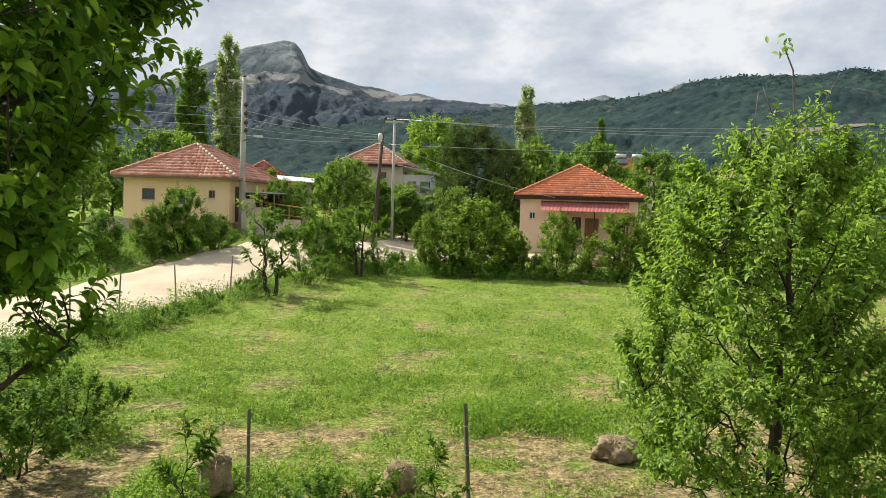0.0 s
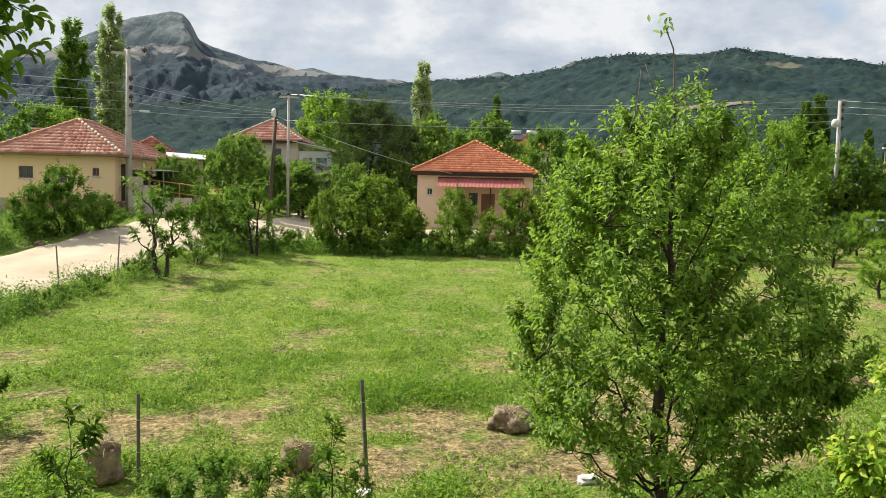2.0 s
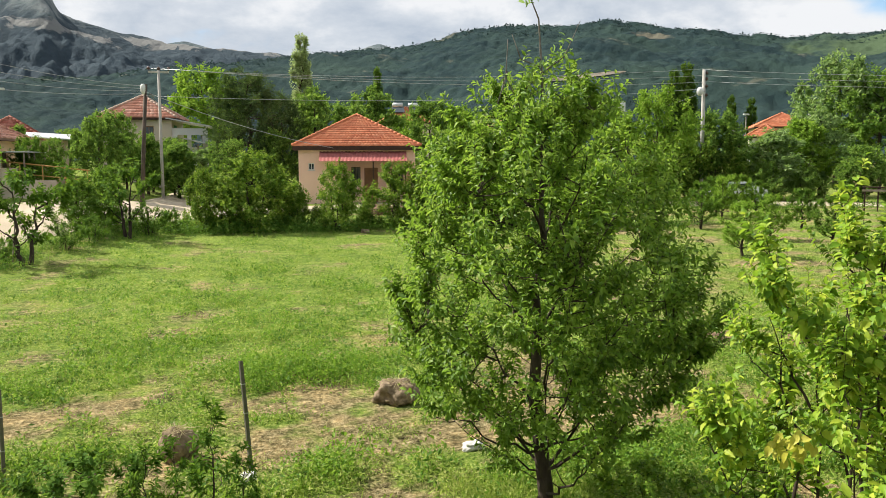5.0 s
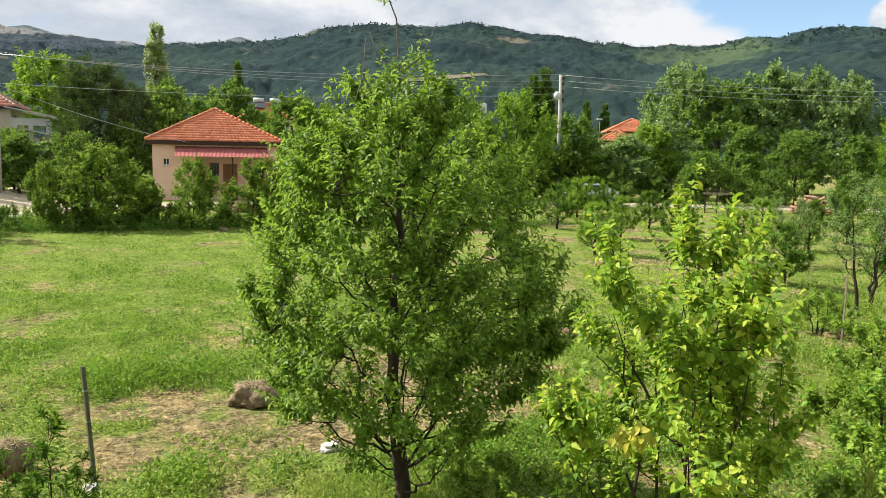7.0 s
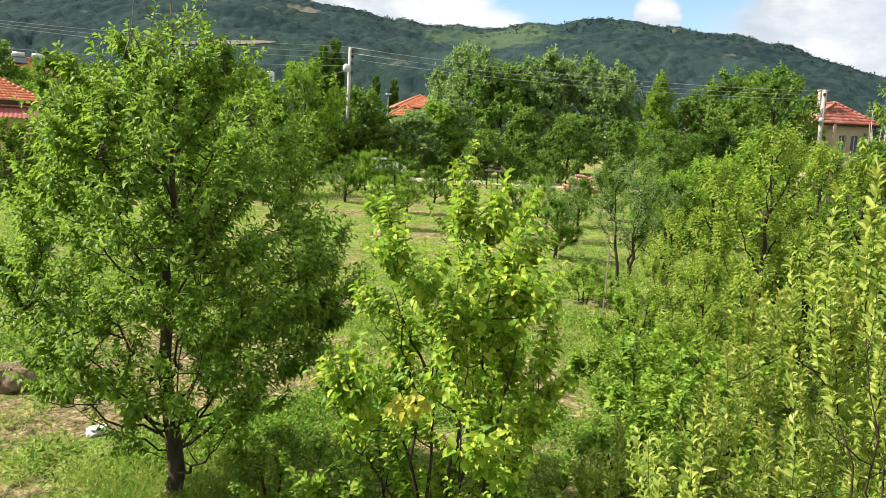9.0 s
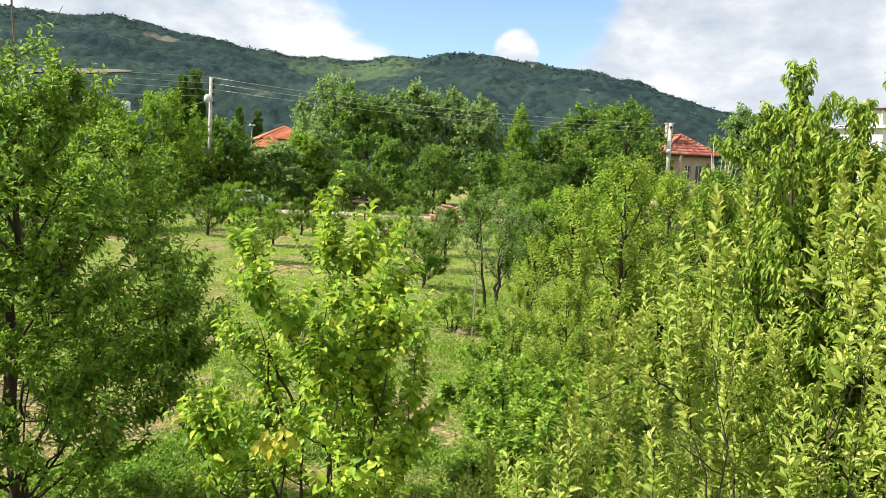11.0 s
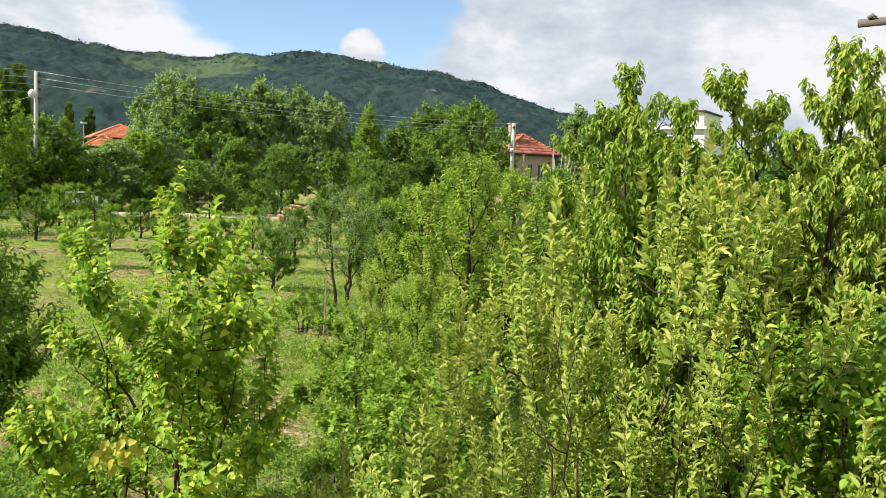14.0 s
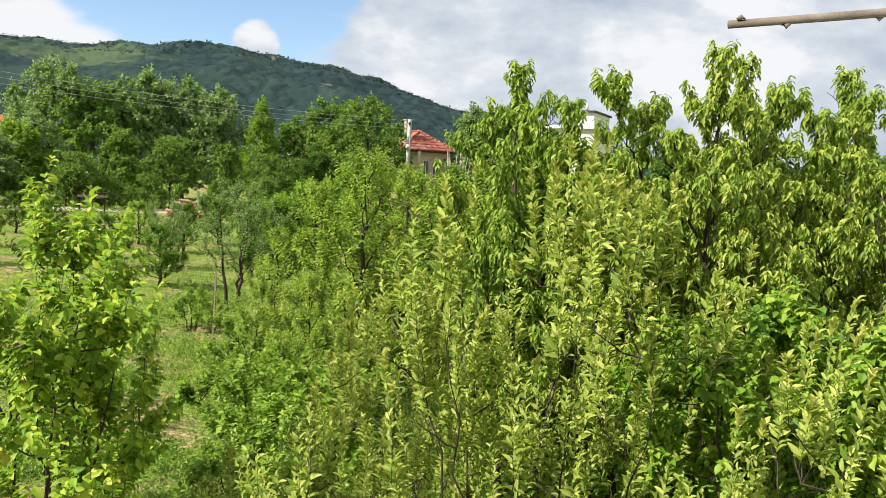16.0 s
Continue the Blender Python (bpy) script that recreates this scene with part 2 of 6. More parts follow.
k = Nodes("mountain rock with haze tint")
patch, fine, str_ = k.noise(0.0022, 8.0, 0.65, warp=1.0), k.noise(0.02, 7.0, 0.72), k.noise(0.006, 6.0, 0.7, k.where((1, 1, 0.6)))
hgt = k.n.new("ShaderNodeSeparateXYZ")
k.l.new(k.where(), hgt.inputs[0])
# the blue cast of woods and rock is distance haze painted into the colour
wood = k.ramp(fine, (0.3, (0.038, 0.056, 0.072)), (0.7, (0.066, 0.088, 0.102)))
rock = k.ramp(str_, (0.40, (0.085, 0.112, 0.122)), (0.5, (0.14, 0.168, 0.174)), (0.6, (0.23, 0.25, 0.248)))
band = k.math("SUBTRACT", 1.0, k.math("MULTIPLY", k.math("ABSOLUTE", k.math("SUBTRACT", hgt.outputs[2], 395.0)), 0.006))
cliff = k.ramp(k.math("MULTIPLY", k.math("MAXIMUM", band, 0.0), k.noise(0.006, 7.0, 0.72, warp=0.8)), (0.44, 0.0), (0.50, 0.9))
k.bump(k.noise(0.009, 8.0, 0.7), 0.8, 60.0)
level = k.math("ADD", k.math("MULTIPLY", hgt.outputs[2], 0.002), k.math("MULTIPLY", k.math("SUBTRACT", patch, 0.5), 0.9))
HAZY_ROCK = k.done(k.mix(cliff, k.mix(k.ramp(level, (0.90, 0.0), (1.06, 1.0)), wood, rock), (0.245, 0.245, 0.235)), 0.95, 0.0, 0.05)
k = Nodes("distant wood with haze tint")
broad, spot = k.noise(0.0045, 5.0, 0.6, warp=0.6), k.noise(0.03, 8.0, 0.72, warp=0.4)
# foliage carries the same painted-in blue haze as the slope below it
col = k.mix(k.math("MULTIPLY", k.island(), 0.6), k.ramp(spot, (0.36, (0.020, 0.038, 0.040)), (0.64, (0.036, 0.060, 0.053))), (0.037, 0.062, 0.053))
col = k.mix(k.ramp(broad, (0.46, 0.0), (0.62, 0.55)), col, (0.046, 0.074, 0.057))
HAZY_FOREST = k.done(col, 0.95, 0.0, 0.02)
tr = k.n.new("ShaderNodeBsdfTranslucent")
k.l.new(col, tr.inputs[0])
mx = k.n.new("ShaderNodeMixShader")
k.l.new(k.bsdf.outputs[0], mx.inputs[1])
k.l.new(tr.outputs[0], mx.inputs[2])
k.l.new(mx.outputs[0], k.out.inputs["Surface"])

BARK_PALE = plain("pale dead wood", (0.36, 0.31, 0.24), (0.52, 0.46, 0.37), 6.0, 0.9)
STONE = plain("field stone", (0.12, 0.08, 0.05), (0.44, 0.34, 0.22), 7.0, 0.95, 0, 18.0, 0.9, 0.03)
SOIL = plain("dug soil", (0.10, 0.06, 0.038), (0.26, 0.17, 0.105), 4.0, 0.98, 0, 22.0, 1.0, 0.04)
WHITE_STONE = plain("white stone", (0.52, 0.50, 0.46), (0.72, 0.70, 0.66), 5.0, 0.9, 0, 25.0, 0.5)
YELLOW_WALL = plain("ochre plaster", (0.89, 0.60, 0.36), (0.92, 0.67, 0.42), 0.7, 0.9, 0, 30.0, 0.15)
PINK_WALL = plain("salmon plaster", (0.80, 0.52, 0.41), (0.87, 0.60, 0.48), 0.7, 0.9, 0, 30.0, 0.15)
BEIGE_WALL = plain("beige plaster", (0.46, 0.345, 0.26), (0.56, 0.43, 0.33), 0.7, 0.9, 0, 30.0, 0.15)
CREAM_WALL = plain("cream plaster", (0.54, 0.46, 0.37), (0.62, 0.54, 0.43), 0.7, 0.9, 0, 30.0, 0.15)
BROWN_WALL = plain("brown plinth plaster", (0.30, 0.16, 0.11), (0.38, 0.21, 0.15), 0.8, 0.9, 0, 30.0, 0.15)
GREY_WALL = plain("weathered concrete", (0.36, 0.29, 0.22), (0.58, 0.50, 0.40), 1.2, 0.95, 0, 25.0, 0.5)
WHITE_WALL = plain("white plaster", (0.66, 0.65, 0.62), (0.76, 0.75, 0.72), 0.7, 0.9, 0, 30.0, 0.1)
CONCRETE = plain("pole concrete", (0.36, 0.34, 0.31), (0.52, 0.50, 0.46), 2.0, 0.9, 0, 30.0, 0.3)
POLE_WOOD = plain("tarred wood", (0.045, 0.035, 0.028), (0.13, 0.10, 0.08), 2.0, 0.9, 0, 40.0, 0.5)
OLD_WOOD = plain("weathered wood", (0.16, 0.125, 0.09), (0.36, 0.30, 0.23), 6.0, 0.9, 0, 50.0, 0.6, 0.004)
POLE_GREY = plain("sun-bleached pole wood", (0.10, 0.08, 0.065), (0.25, 0.215, 0.18), 9.0, 0.9, 0, 60.0, 0.6, 0.003)
DARK_WOOD = plain("dark painted wood", (0.035, 0.018, 0.012), (0.07, 0.035, 0.025), 4.0, 0.7, 0, 40.0, 0.3)
EAVE_WOOD = plain("brown eave board", (0.20, 0.115, 0.075), (0.30, 0.18, 0.12), 4.0, 0.8, 0, 40.0, 0.3)
FRAME_WOOD = plain("brown frame wood", (0.20, 0.10, 0.05), (0.30, 0.16, 0.08), 4.0, 0.7, 0, 40.0, 0.3)
GREEN_PAINT = plain("green shutter paint", (0.02, 0.22, 0.15), (0.035, 0.30, 0.20), 4.0, 0.5, 0, 40.0, 0.2)
STEEL = plain("painted steel", (0.12, 0.115, 0.09), (0.21, 0.195, 0.155), 9.0, 0.6, 0.4, 60.0, 0.3, 0.002)
WIRE = plain("aluminium wire", (0.35, 0.36, 0.36), (0.50, 0.51, 0.52), 2.0, 0.5, 0.6, 60.0, 0.1)
CERAMIC = plain("brown insulator glaze", (0.06, 0.035, 0.03), (0.10, 0.06, 0.05), 4.0, 0.25, 0, 40.0, 0.1)
LAMP_GREY = plain("lamp housing", (0.60, 0.60, 0.58), (0.74, 0.74, 0.72), 4.0, 0.4, 0, 40.0, 0.1)
SHEET = plain("pale sheet metal", (0.52, 0.53, 0.54), (0.68, 0.69, 0.70), 2.0, 0.45, 0.3, 40.0, 0.2)
RED_SHEET = plain("red corrugated sheet", (0.34, 0.095, 0.085), (0.46, 0.16, 0.145), 2.0, 0.5, 0, 40.0, 0.2)
CAR_PAINT = plain("white car paint", (0.66, 0.66, 0.64), (0.74, 0.74, 0.72), 1.0, 0.25, 0, 20.0, 0.02, spec=0.5)
RUBBER = plain("tyre rubber", (0.02, 0.02, 0.02), (0.04, 0.04, 0.04), 4.0, 0.85)
LOG_END = plain("cut log", (0.30, 0.17, 0.10), (0.48, 0.31, 0.21), 6.0, 0.9, 0, 40.0, 0.3)
PIPE = plain("rusty yellow pipe", (0.40, 0.22, 0.06), (0.52, 0.32, 0.10), 5.0, 0.7)
k = Nodes("window glass")
GLASS = k.done((0.03, 0.04, 0.045), 0.08, 0.0, 0.6)


def tile_material(name, a, b, c):
    kk = Nodes(name)
    col = kk.ramp(kk.island(), (0.0, a), (0.5, b), (1.0, c))
    dirt = kk.noise(1.3, 5.0, 0.7)
    fine_ = kk.noise(30.0, 3.0, 0.6)
    col = kk.mix(kk.ramp(dirt, (0.45, 0.0), (0.75, 0.4)), col, (0.14, 0.08, 0.06))
    kk.bump(fine_, 0.3, 0.01)
    return kk.done(col, 0.85, 0.0, 0.2)


TILE_OLD = tile_material("old clay tile", (0.40, 0.17, 0.115), (0.54, 0.255, 0.18), (0.66, 0.38, 0.29))
TILE_NEW = tile_material("new clay tile", (0.50, 0.15, 0.075), (0.58, 0.20, 0.10), (0.66, 0.26, 0.14))
TILE_RED = tile_material("red clay tile", (0.24, 0.07, 0.05), (0.33, 0.11, 0.08), (0.42, 0.18, 0.13))
RIDGE_PALE = plain("mortared ridge tile", (0.50, 0.33, 0.25), (0.62, 0.48, 0.40), 4.0, 0.9)


# ---- builders ----
def mesh_of(name, co, tris, smooth=False):
    me = bpy.data.meshes.new(name)
    co, tris = np.asarray(co, dtype=np.float32), np.asarray(tris, dtype=np.int32)
    me.vertices.add(len(co))
    me.vertices.foreach_set("co", co.ravel())
    n = tris.shape[1]
    me.loops.add(tris.size)
    me.loops.foreach_set("vertex_index", tris.ravel())
    me.polygons.add(len(tris))
    me.polygons.foreach_set("loop_start", np.arange(0, tris.size, n, dtype=np.int32))
    if smooth:
        me.polygons.foreach_set("use_smooth", np.ones(len(tris), dtype=bool))
    me.update(calc_edges=True)
    return me


def part(name, data, material, parent=None, label=""):
    """Links a mesh, or a bmesh, as one object under its thing."""
    if isinstance(data, bmesh.types.BMesh):
        me = bpy.data.meshes.new(name)
        data.to_mesh(me)
        data.free()
        data = me
    if not data.materials:
        data.materials.append(material)
    ob = new(name, data)
    ob.parent = parent
    return tagged(ob, label)


def empty(name, m, label, category, group="", kind=""):
    ob = new(name)
    ob.matrix_world = m
    return tagged(ob, label, category, group, kind)


def box(bm, x0, x1, y0, y1, z0, z1, bevel=0.0):
    r = bmesh.ops.create_cube(bm, size=1.0)
    vs = r["verts"]
    bmesh.ops.scale(bm, vec=(x1 - x0, y1 - y0, z1 - z0), verts=vs)
    bmesh.ops.translate(bm, vec=((x0 + x1) / 2, (y0 + y1) / 2, (z0 + z1) / 2), verts=vs)
    if bevel:
        es = list({ed for v in vs for ed in v.link_edges})
        bmesh.ops.bevel(bm, geom=es, offset=bevel, segments=2, affect="EDGES")
    return bm


def boxes(*specs, bevel=0.0):
    bm = bmesh.new()
    for s in specs:
        box(bm, *s, bevel=bevel)
    return bm


def tube(co, faces, pts, radii, sides=6, cap=True):
    """Adds a tapered tube along pts to the lists."""
    pts = [Vector(p) for p in pts]
    n0 = len(co)
    for i, p in enumerate(pts):
        d = (pts[min(i + 1, len(pts) - 1)] - pts[max(i - 1, 0)])
        d = d.normalized() if d.length > 1e-9 else Vector((0, 0, 1))
        a = d.cross(Vector((0.13, 0.97, 0.2))).normalized()
        b = d.cross(a)
        for j in range(sides):
            w = 2 * math.pi * j / sides
            q = p + (a * math.cos(w) + b * math.sin(w)) * radii[i]
            co.append((q.x, q.y, q.z))
    for i in range(len(pts) - 1):
        for j in range(sides):
            a0, a1 = n0 + i * sides + j, n0 + i * sides + (j + 1) % sides
            faces.append((a0, a1, a1 + sides))
            faces.append((a0, a1 + sides, a0 + sides))
    if cap:
        for base, flip in ((n0, True), (n0 + (len(pts) - 1) * sides, False)):
            for j in range(1, sides - 1):
                tri = (base, base + j, base + j + 1)
                faces.append(tri[::-1] if flip else tri)


def tube_mesh(name, runs, sides=6):
    co, faces = [], []
    for pts, radii in runs:
        tube(co, faces, pts, radii, sides)
    return mesh_of(name, co, faces, True)


LEAF_MID = (np.array([(0, 0, 0), (-0.5, 0.48, 0.12), (0, 0.5, 0.0), (0.5, 0.48, 0.12), (0, 1, -0.08)]),
            np.array([(0, 2, 1), (1, 2, 4), (0, 3, 2), (3, 4, 2)]))
LEAF_LOW = (np.array([(0, 0, 0), (-0.5, 0.5, 0.1), (0.5, 0.5, 0.1), (0, 1, -0.05)]), np.array([(0, 3, 1), (0, 2, 3)]))
BLADE = (np.array([(-0.5, 0, 0), (0.5, 0, 0), (-0.36, 0.55, 0.07), (0.36, 0.55, 0.07), (0, 1, 0.28)]), np.array([(0, 1, 3), (0, 3, 2), (2, 3, 4)]))


def unit(v):
    return v / np.maximum(np.linalg.norm(v, axis=-1, keepdims=True), 1e-9)


def scatter(name, shape, at, along, up, length, width):
    """One mesh of many small shapes: each starts at a point, runs along a way, faces up."""
    tv, tf = shape
    y = unit(along)
    x = unit(np.cross(y, up))
    z = np.cross(x, y)
    L, W = np.asarray(length).reshape(-1, 1, 1), np.asarray(width).reshape(-1, 1, 1)
    co = at[:, None, :] + x[:, None, :] * (tv[None, :, 0:1] * W) + y[:, None, :] * (tv[None, :, 1:2] * L) + z[:, None, :] * (tv[None, :, 2:3] * L)
    f = tf[None] + (np.arange(len(at)) * len(tv))[:, None, None]
    return mesh_of(name, co.reshape(-1, 3), f.reshape(-1, 3))


PROFILES = {
    "round": lambda u: np.sqrt(np.clip(1 - (2 * u - 1) ** 2, 0, 1)) ** 0.8,
    "vase": lambda u: np.clip(0.35 + 1.1 * u, 0, 1) * np.sqrt(np.clip(1 - np.clip(u - 0.45, 0, 1) ** 2 / 0.31, 0.0, 1)),
    "dome": lambda u: np.clip(0.75 + 0.8 * u, 0, 1) * np.sqrt(np.clip(1 - u ** 2.2, 0, 1)),
    "column": lambda u: np.clip(u * 5, 0.25, 1) * np.clip(1.15 * (1 - u) ** 0.55, 0, 1),
    "cone": lambda u: np.clip(u * 6, 0.3, 1) * np.clip(1.02 - u, 0, 1) ** 0.85,
    "poplar": lambda u: np.interp(u, (0, 0.15, 0.4, 0.65, 0.85, 0.95, 1), (0.5, 0.8, 1.0, 0.96, 0.74, 0.48, 0.15)),
    "walnut": lambda u: np.interp(u, (0, 0.22, 0.38, 0.6, 0.8, 0.92, 1), (0.72, 0.76, 0.95, 1.0, 0.95, 0.7, 0.3)),
    "open": lambda u: np.interp(u, (0, 0.3, 0.6, 0.75, 0.88, 1), (0.55, 0.85, 1.0, 0.85, 0.55, 0.3)),
    "spires": lambda u: np.interp(u, (0, 0.2, 0.5, 0.8, 1), (0.7, 1.0, 0.85, 0.5, 0.15)),
    "plum": lambda u: np.interp(u, (0, 0.12, 0.3, 0.5, 0.7, 0.85, 1), (0.5, 0.82, 1.0, 1.04, 0.90, 0.56, 0.16)),
}


LEAF_FOLD = (np.array([(0, 0, 0), (-0.40, 0.24, 0.13), (-0.48, 0.55, 0.13), (-0.24, 0.84, 0.03), (0, 1, -0.16), (0.24, 0.84, 0.03), (0.48, 0.55, 0.13), (0.40, 0.24, 0.13), (0, 0.42, 0.03)]),
             np.array([(0, 8, 1), (1, 8, 2), (2, 8, 3), (3, 8, 4), (4, 8, 5), (5, 8, 6), (6, 8, 7), (7, 8, 0)]))


def grow(seed, H, crown, R, profile, stems=1, trunk=0.08, limbs=14, subs=120, shoots=900, per=16, reach=0.35, up=0.5, outward=0.5, follow=0.6, loose_way=0.3,
         leaf=0.09, wide=0.42, ahead=0.5, around=0.8, droop=0.2, lift=1.0, shape=LEAF_FOLD, lump=0.3, inner=0.25, rise=0.7, limb=0.4, bend=0.15, first=0.12, bunch=0.0,
         single=0, tips=0, lean=(0, 0), tumble=0.25, light=0.0):
    """Wood and leaves of a tree seen near by: stems, limbs, branches, shoots that spring from them, and leaves set spirally along each shoot, turned to the light."""
    rg = np.random.default_rng(seed)
    prof = PROFILES[profile]
    ph = rg.uniform(0, 6.28, 6)
    co, fc = [], []

    def skin(u, th):
        w = 1 + lump * (0.5 * np.sin(2 * th + ph[0] + 3 * u) + 0.4 * np.sin(3 * th + ph[1] - 6 * u) + 0.4 * np.sin(10 * u + ph[2] + 2 * th))
        return R * prof(u) * w

    def place(u, th, k):
        r = skin(u, th) * k
        return np.stack([np.cos(th) * r + lean[0] * u * H, np.sin(th) * r + lean[1] * u * H, crown + (H - crown) * u], -1)

    def branch(a, b, sag, r0, r1, n, sides, jit):
        q = np.linspace(0, 1, n)[:, None]
        mid = (a + b) / 2 + np.array([0, 0, -sag * np.linalg.norm(b - a)])
        pts = a * (1 - q) ** 2 + mid * 2 * q * (1 - q) + b * q * q
        pts[1:-1] += rg.normal(0, jit * np.linalg.norm(b - a), (n - 2, 3))
        tube(co, fc, pts, [r0 + (r1 - r0) * v for v in np.linspace(0, 1, n)], sides, cap=False)
        return pts

    at, way, rad = [], [], []

    def remember(pts, r0, r1, start):
        d = unit(np.gradient(pts, axis=0))
        for i in range(start, len(pts)):
            at.append(pts[i]), way.append(d[i]), rad.append(r0 + (r1 - r0) * i / (len(pts) - 1))
            if i + 1 < len(pts):
                at.append((pts[i] + pts[i + 1]) / 2), way.append(d[i]), rad.append(rad[-1])

    top = crown + (H - crown) * 0.86
    for i in range(stems):
        a = i * 6.28 / stems + rg.uniform(-0.4, 0.4)
        dirv = np.array([math.cos(a), math.sin(a), 0])
        foot = dirv * (0 if stems == 1 else 0.1 * R) + (0, 0, -0.1)
        head = dirv * (0 if stems == 1 else R * rg.uniform(0.25, 0.6)) + (lean[0] * H, lean[1] * H, top * (1 if stems == 1 else rg.uniform(0.75, 1.0)))
        r0 = trunk / math.sqrt(stems)
        pts = branch(foot, head, -0.02 if stems == 1 else 0.08, r0 * 1.15, r0 * 0.14, 11, 8, 0.012)
        low = max(1, int(11 * crown * 0.75 / H))
        remember(pts, r0, r0 * 0.14, low)
    base = np.array(at)
    for i in range(limbs):
        u, th = (i + rg.uniform(0.2, 0.8)) / limbs * 0.95, i * 2.4 + rg.uniform(-0.4, 0.4)
        goal = place(np.array(u), np.array(th), rg.uniform(0.75, 0.95))
        h_ = np.hypot(goal[0], goal[1])
        want = max(goal[2] - rise * h_ - 0.05 * H, crown * 0.8)
        st = base[np.argmin(abs(base[:, 2] - want) + 0.5 * np.hypot(base[:, 0] - goal[0], base[:, 1] - goal[1]) + rg.uniform(0, 0.08 * H, len(base)))]
        r0 = trunk * limb * rg.uniform(0.7, 1.1) / stems ** 0.4
        remember(branch(st, goal, bend, r0, r0 * 0.2, 8, 6, 0.02), r0, r0 * 0.2, 2)
    A, W = np.array(at), np.array(way)
    u = rg.uniform(0, 1, subs * 6)
    u = u[rg.uniform(0, 1.05, len(u)) < prof(u)][:subs]
    th, k_ = rg.uniform(0, 6.28, len(u)), np.sqrt(rg.uniform(inner ** 2, 1.0, len(u)))
    tip_r = max(0.0022, trunk * 0.03)
    for goal in place(u, th, k_):
        d = A - goal
        st = A[np.argmin(np.linalg.norm(d, axis=1) + 1.2 * np.maximum(d[:, 2] + 0.1, 0))]
        if np.linalg.norm(goal - st) > 0.04:
            remember(branch(st, goal, bend * 0.7, tip_r * 2.6, tip_r * 1.4, 5, 4, 0.03), 0, 0, 1)
    A, W = np.array(at), np.array(way)
    ok = np.flatnonzero(A[:, 2] > crown * 0.85)
    reach_out = 0.25 + (np.hypot(A[ok, 0], A[ok, 1]) / R) ** 1.5 + 0.8 * np.clip(A[ok, 2] / H, 0, 1) ** 3
    pick = rg.choice(ok, shoots, p=reach_out / reach_out.sum())
    s0, d0 = A[pick], W[pick]
    ax = s0 * (1, 1, 0) - np.column_stack([lean[0] * s0[:, 2], lean[1] * s0[:, 2], 0 * s0[:, 2]])
    ax /= (np.linalg.norm(ax, axis=1, keepdims=True) + 0.15 * R)
    d = unit(d0 * follow + ax * outward + (0, 0, up) + rg.normal(0, loose_way, (shoots, 3)))
    ln = reach * rg.uniform(0.45, 1.25, shoots) * np.clip(1.15 - 0.25 * s0[:, 2] / H, 0.6, 1.2)
    mid = s0 + d * (ln * 0.5)[:, None] + rg.normal(0, 0.05, (shoots, 3)) * ln[:, None]
    end = s0 + unit(d + (0, 0, 0.35 * np.sign(up) - 0.25 * (droop > 0.9))) * ln[:, None]
    for a, b, c in zip(s0, mid, end):
        tube(co, fc, [a, b, c], [tip_r * 1.2, tip_r * 0.8, tip_r * 0.4], 3, cap=False)
    n = shoots * per
    q = np.tile((np.arange(per) + 0.5) / per, shoots)
    q = first + (1 - first) * (q ** (1.0 - 0.6 * bunch))
    q = q + rg.normal(0, 0.02, n)
    S, M, E, D = (np.repeat(v, per, 0) for v in (s0, mid, end, d))
    pos = S * ((1 - q) ** 2)[:, None] + M * (2 * q * (1 - q))[:, None] + E * (q * q)[:, None]
    e1 = unit(np.cross(D, (0.21, 0.35, 0.91)))
    e2 = np.cross(D, e1)
    phi = np.tile(np.arange(per) * 2.4, shoots) + np.repeat(rg.uniform(0, 6.28, shoots), per) + rg.normal(0, 0.25, n)
    rim = e1 * np.cos(phi)[:, None] + e2 * np.sin(phi)[:, None]
    along = D * (ahead + 0.5 * q ** 3)[:, None] + rim * around + rg.normal(0, 0.16, (n, 3)) + (0, 0, -droop)
    face = D * 0.45 + (0, 0, lift) + np.array(sun_at) * light + rg.normal(0, tumble, (n, 3))
    size = leaf * rg.uniform(0.65, 1.15, n) * np.clip(1.15 - 0.45 * q ** 4, 0.5, 1.2) * np.repeat(rg.uniform(0.8, 1.15, shoots), per)
    keep = pos[:, 2] > 0.03
    pos, along, face, size = pos[keep], along[keep], face[keep], size[keep]
    young = None
    if tips:
        best = np.argsort(-end[:, 2] + rg.uniform(0, 0.4 * H, shoots))[:tips]
        m_ = 15
        pa = np.repeat(end[best], m_, 0) + np.repeat(d[best], m_, 0) * rg.uniform(-0.09, 0.02, tips * m_)[:, None]
        ang = np.tile(np.arange(m_) * 2.4, tips)
        r_ = np.repeat(e1[::per][best], m_, 0) * np.cos(ang)[:, None] + np.repeat(e2[::per][best], m_, 0) * np.sin(ang)[:, None]
        young = scatter("young_leaves", shape, pa, np.repeat(d[best], m_, 0) * 0.9 + r_ * 0.55 + rg.normal(0, 0.1, pa.shape), rg.normal(0, 0.2, pa.shape) + np.repeat(d[best], m_, 0) + (0, 0, 0.3), leaf * rg.uniform(0.5, 1.0, len(pa)), leaf * 0.36 * rg.uniform(0.7, 1.2, len(pa)))
    loose = []
    if single:
        order = rg.permutation(len(pos))
        for i in order[:single]:
            y_ = Vector(along[i]).normalized()
            x_ = y_.cross(Vector(face[i])).normalized()
            m = Matrix((x_, y_, x_.cross(y_))).transposed().to_4x4()
            m.translation = Vector(pos[i])
            loose.append(m @ Matrix.Diagonal((size[i] * wide, size[i], size[i], 1)))
        rest = order[single:]
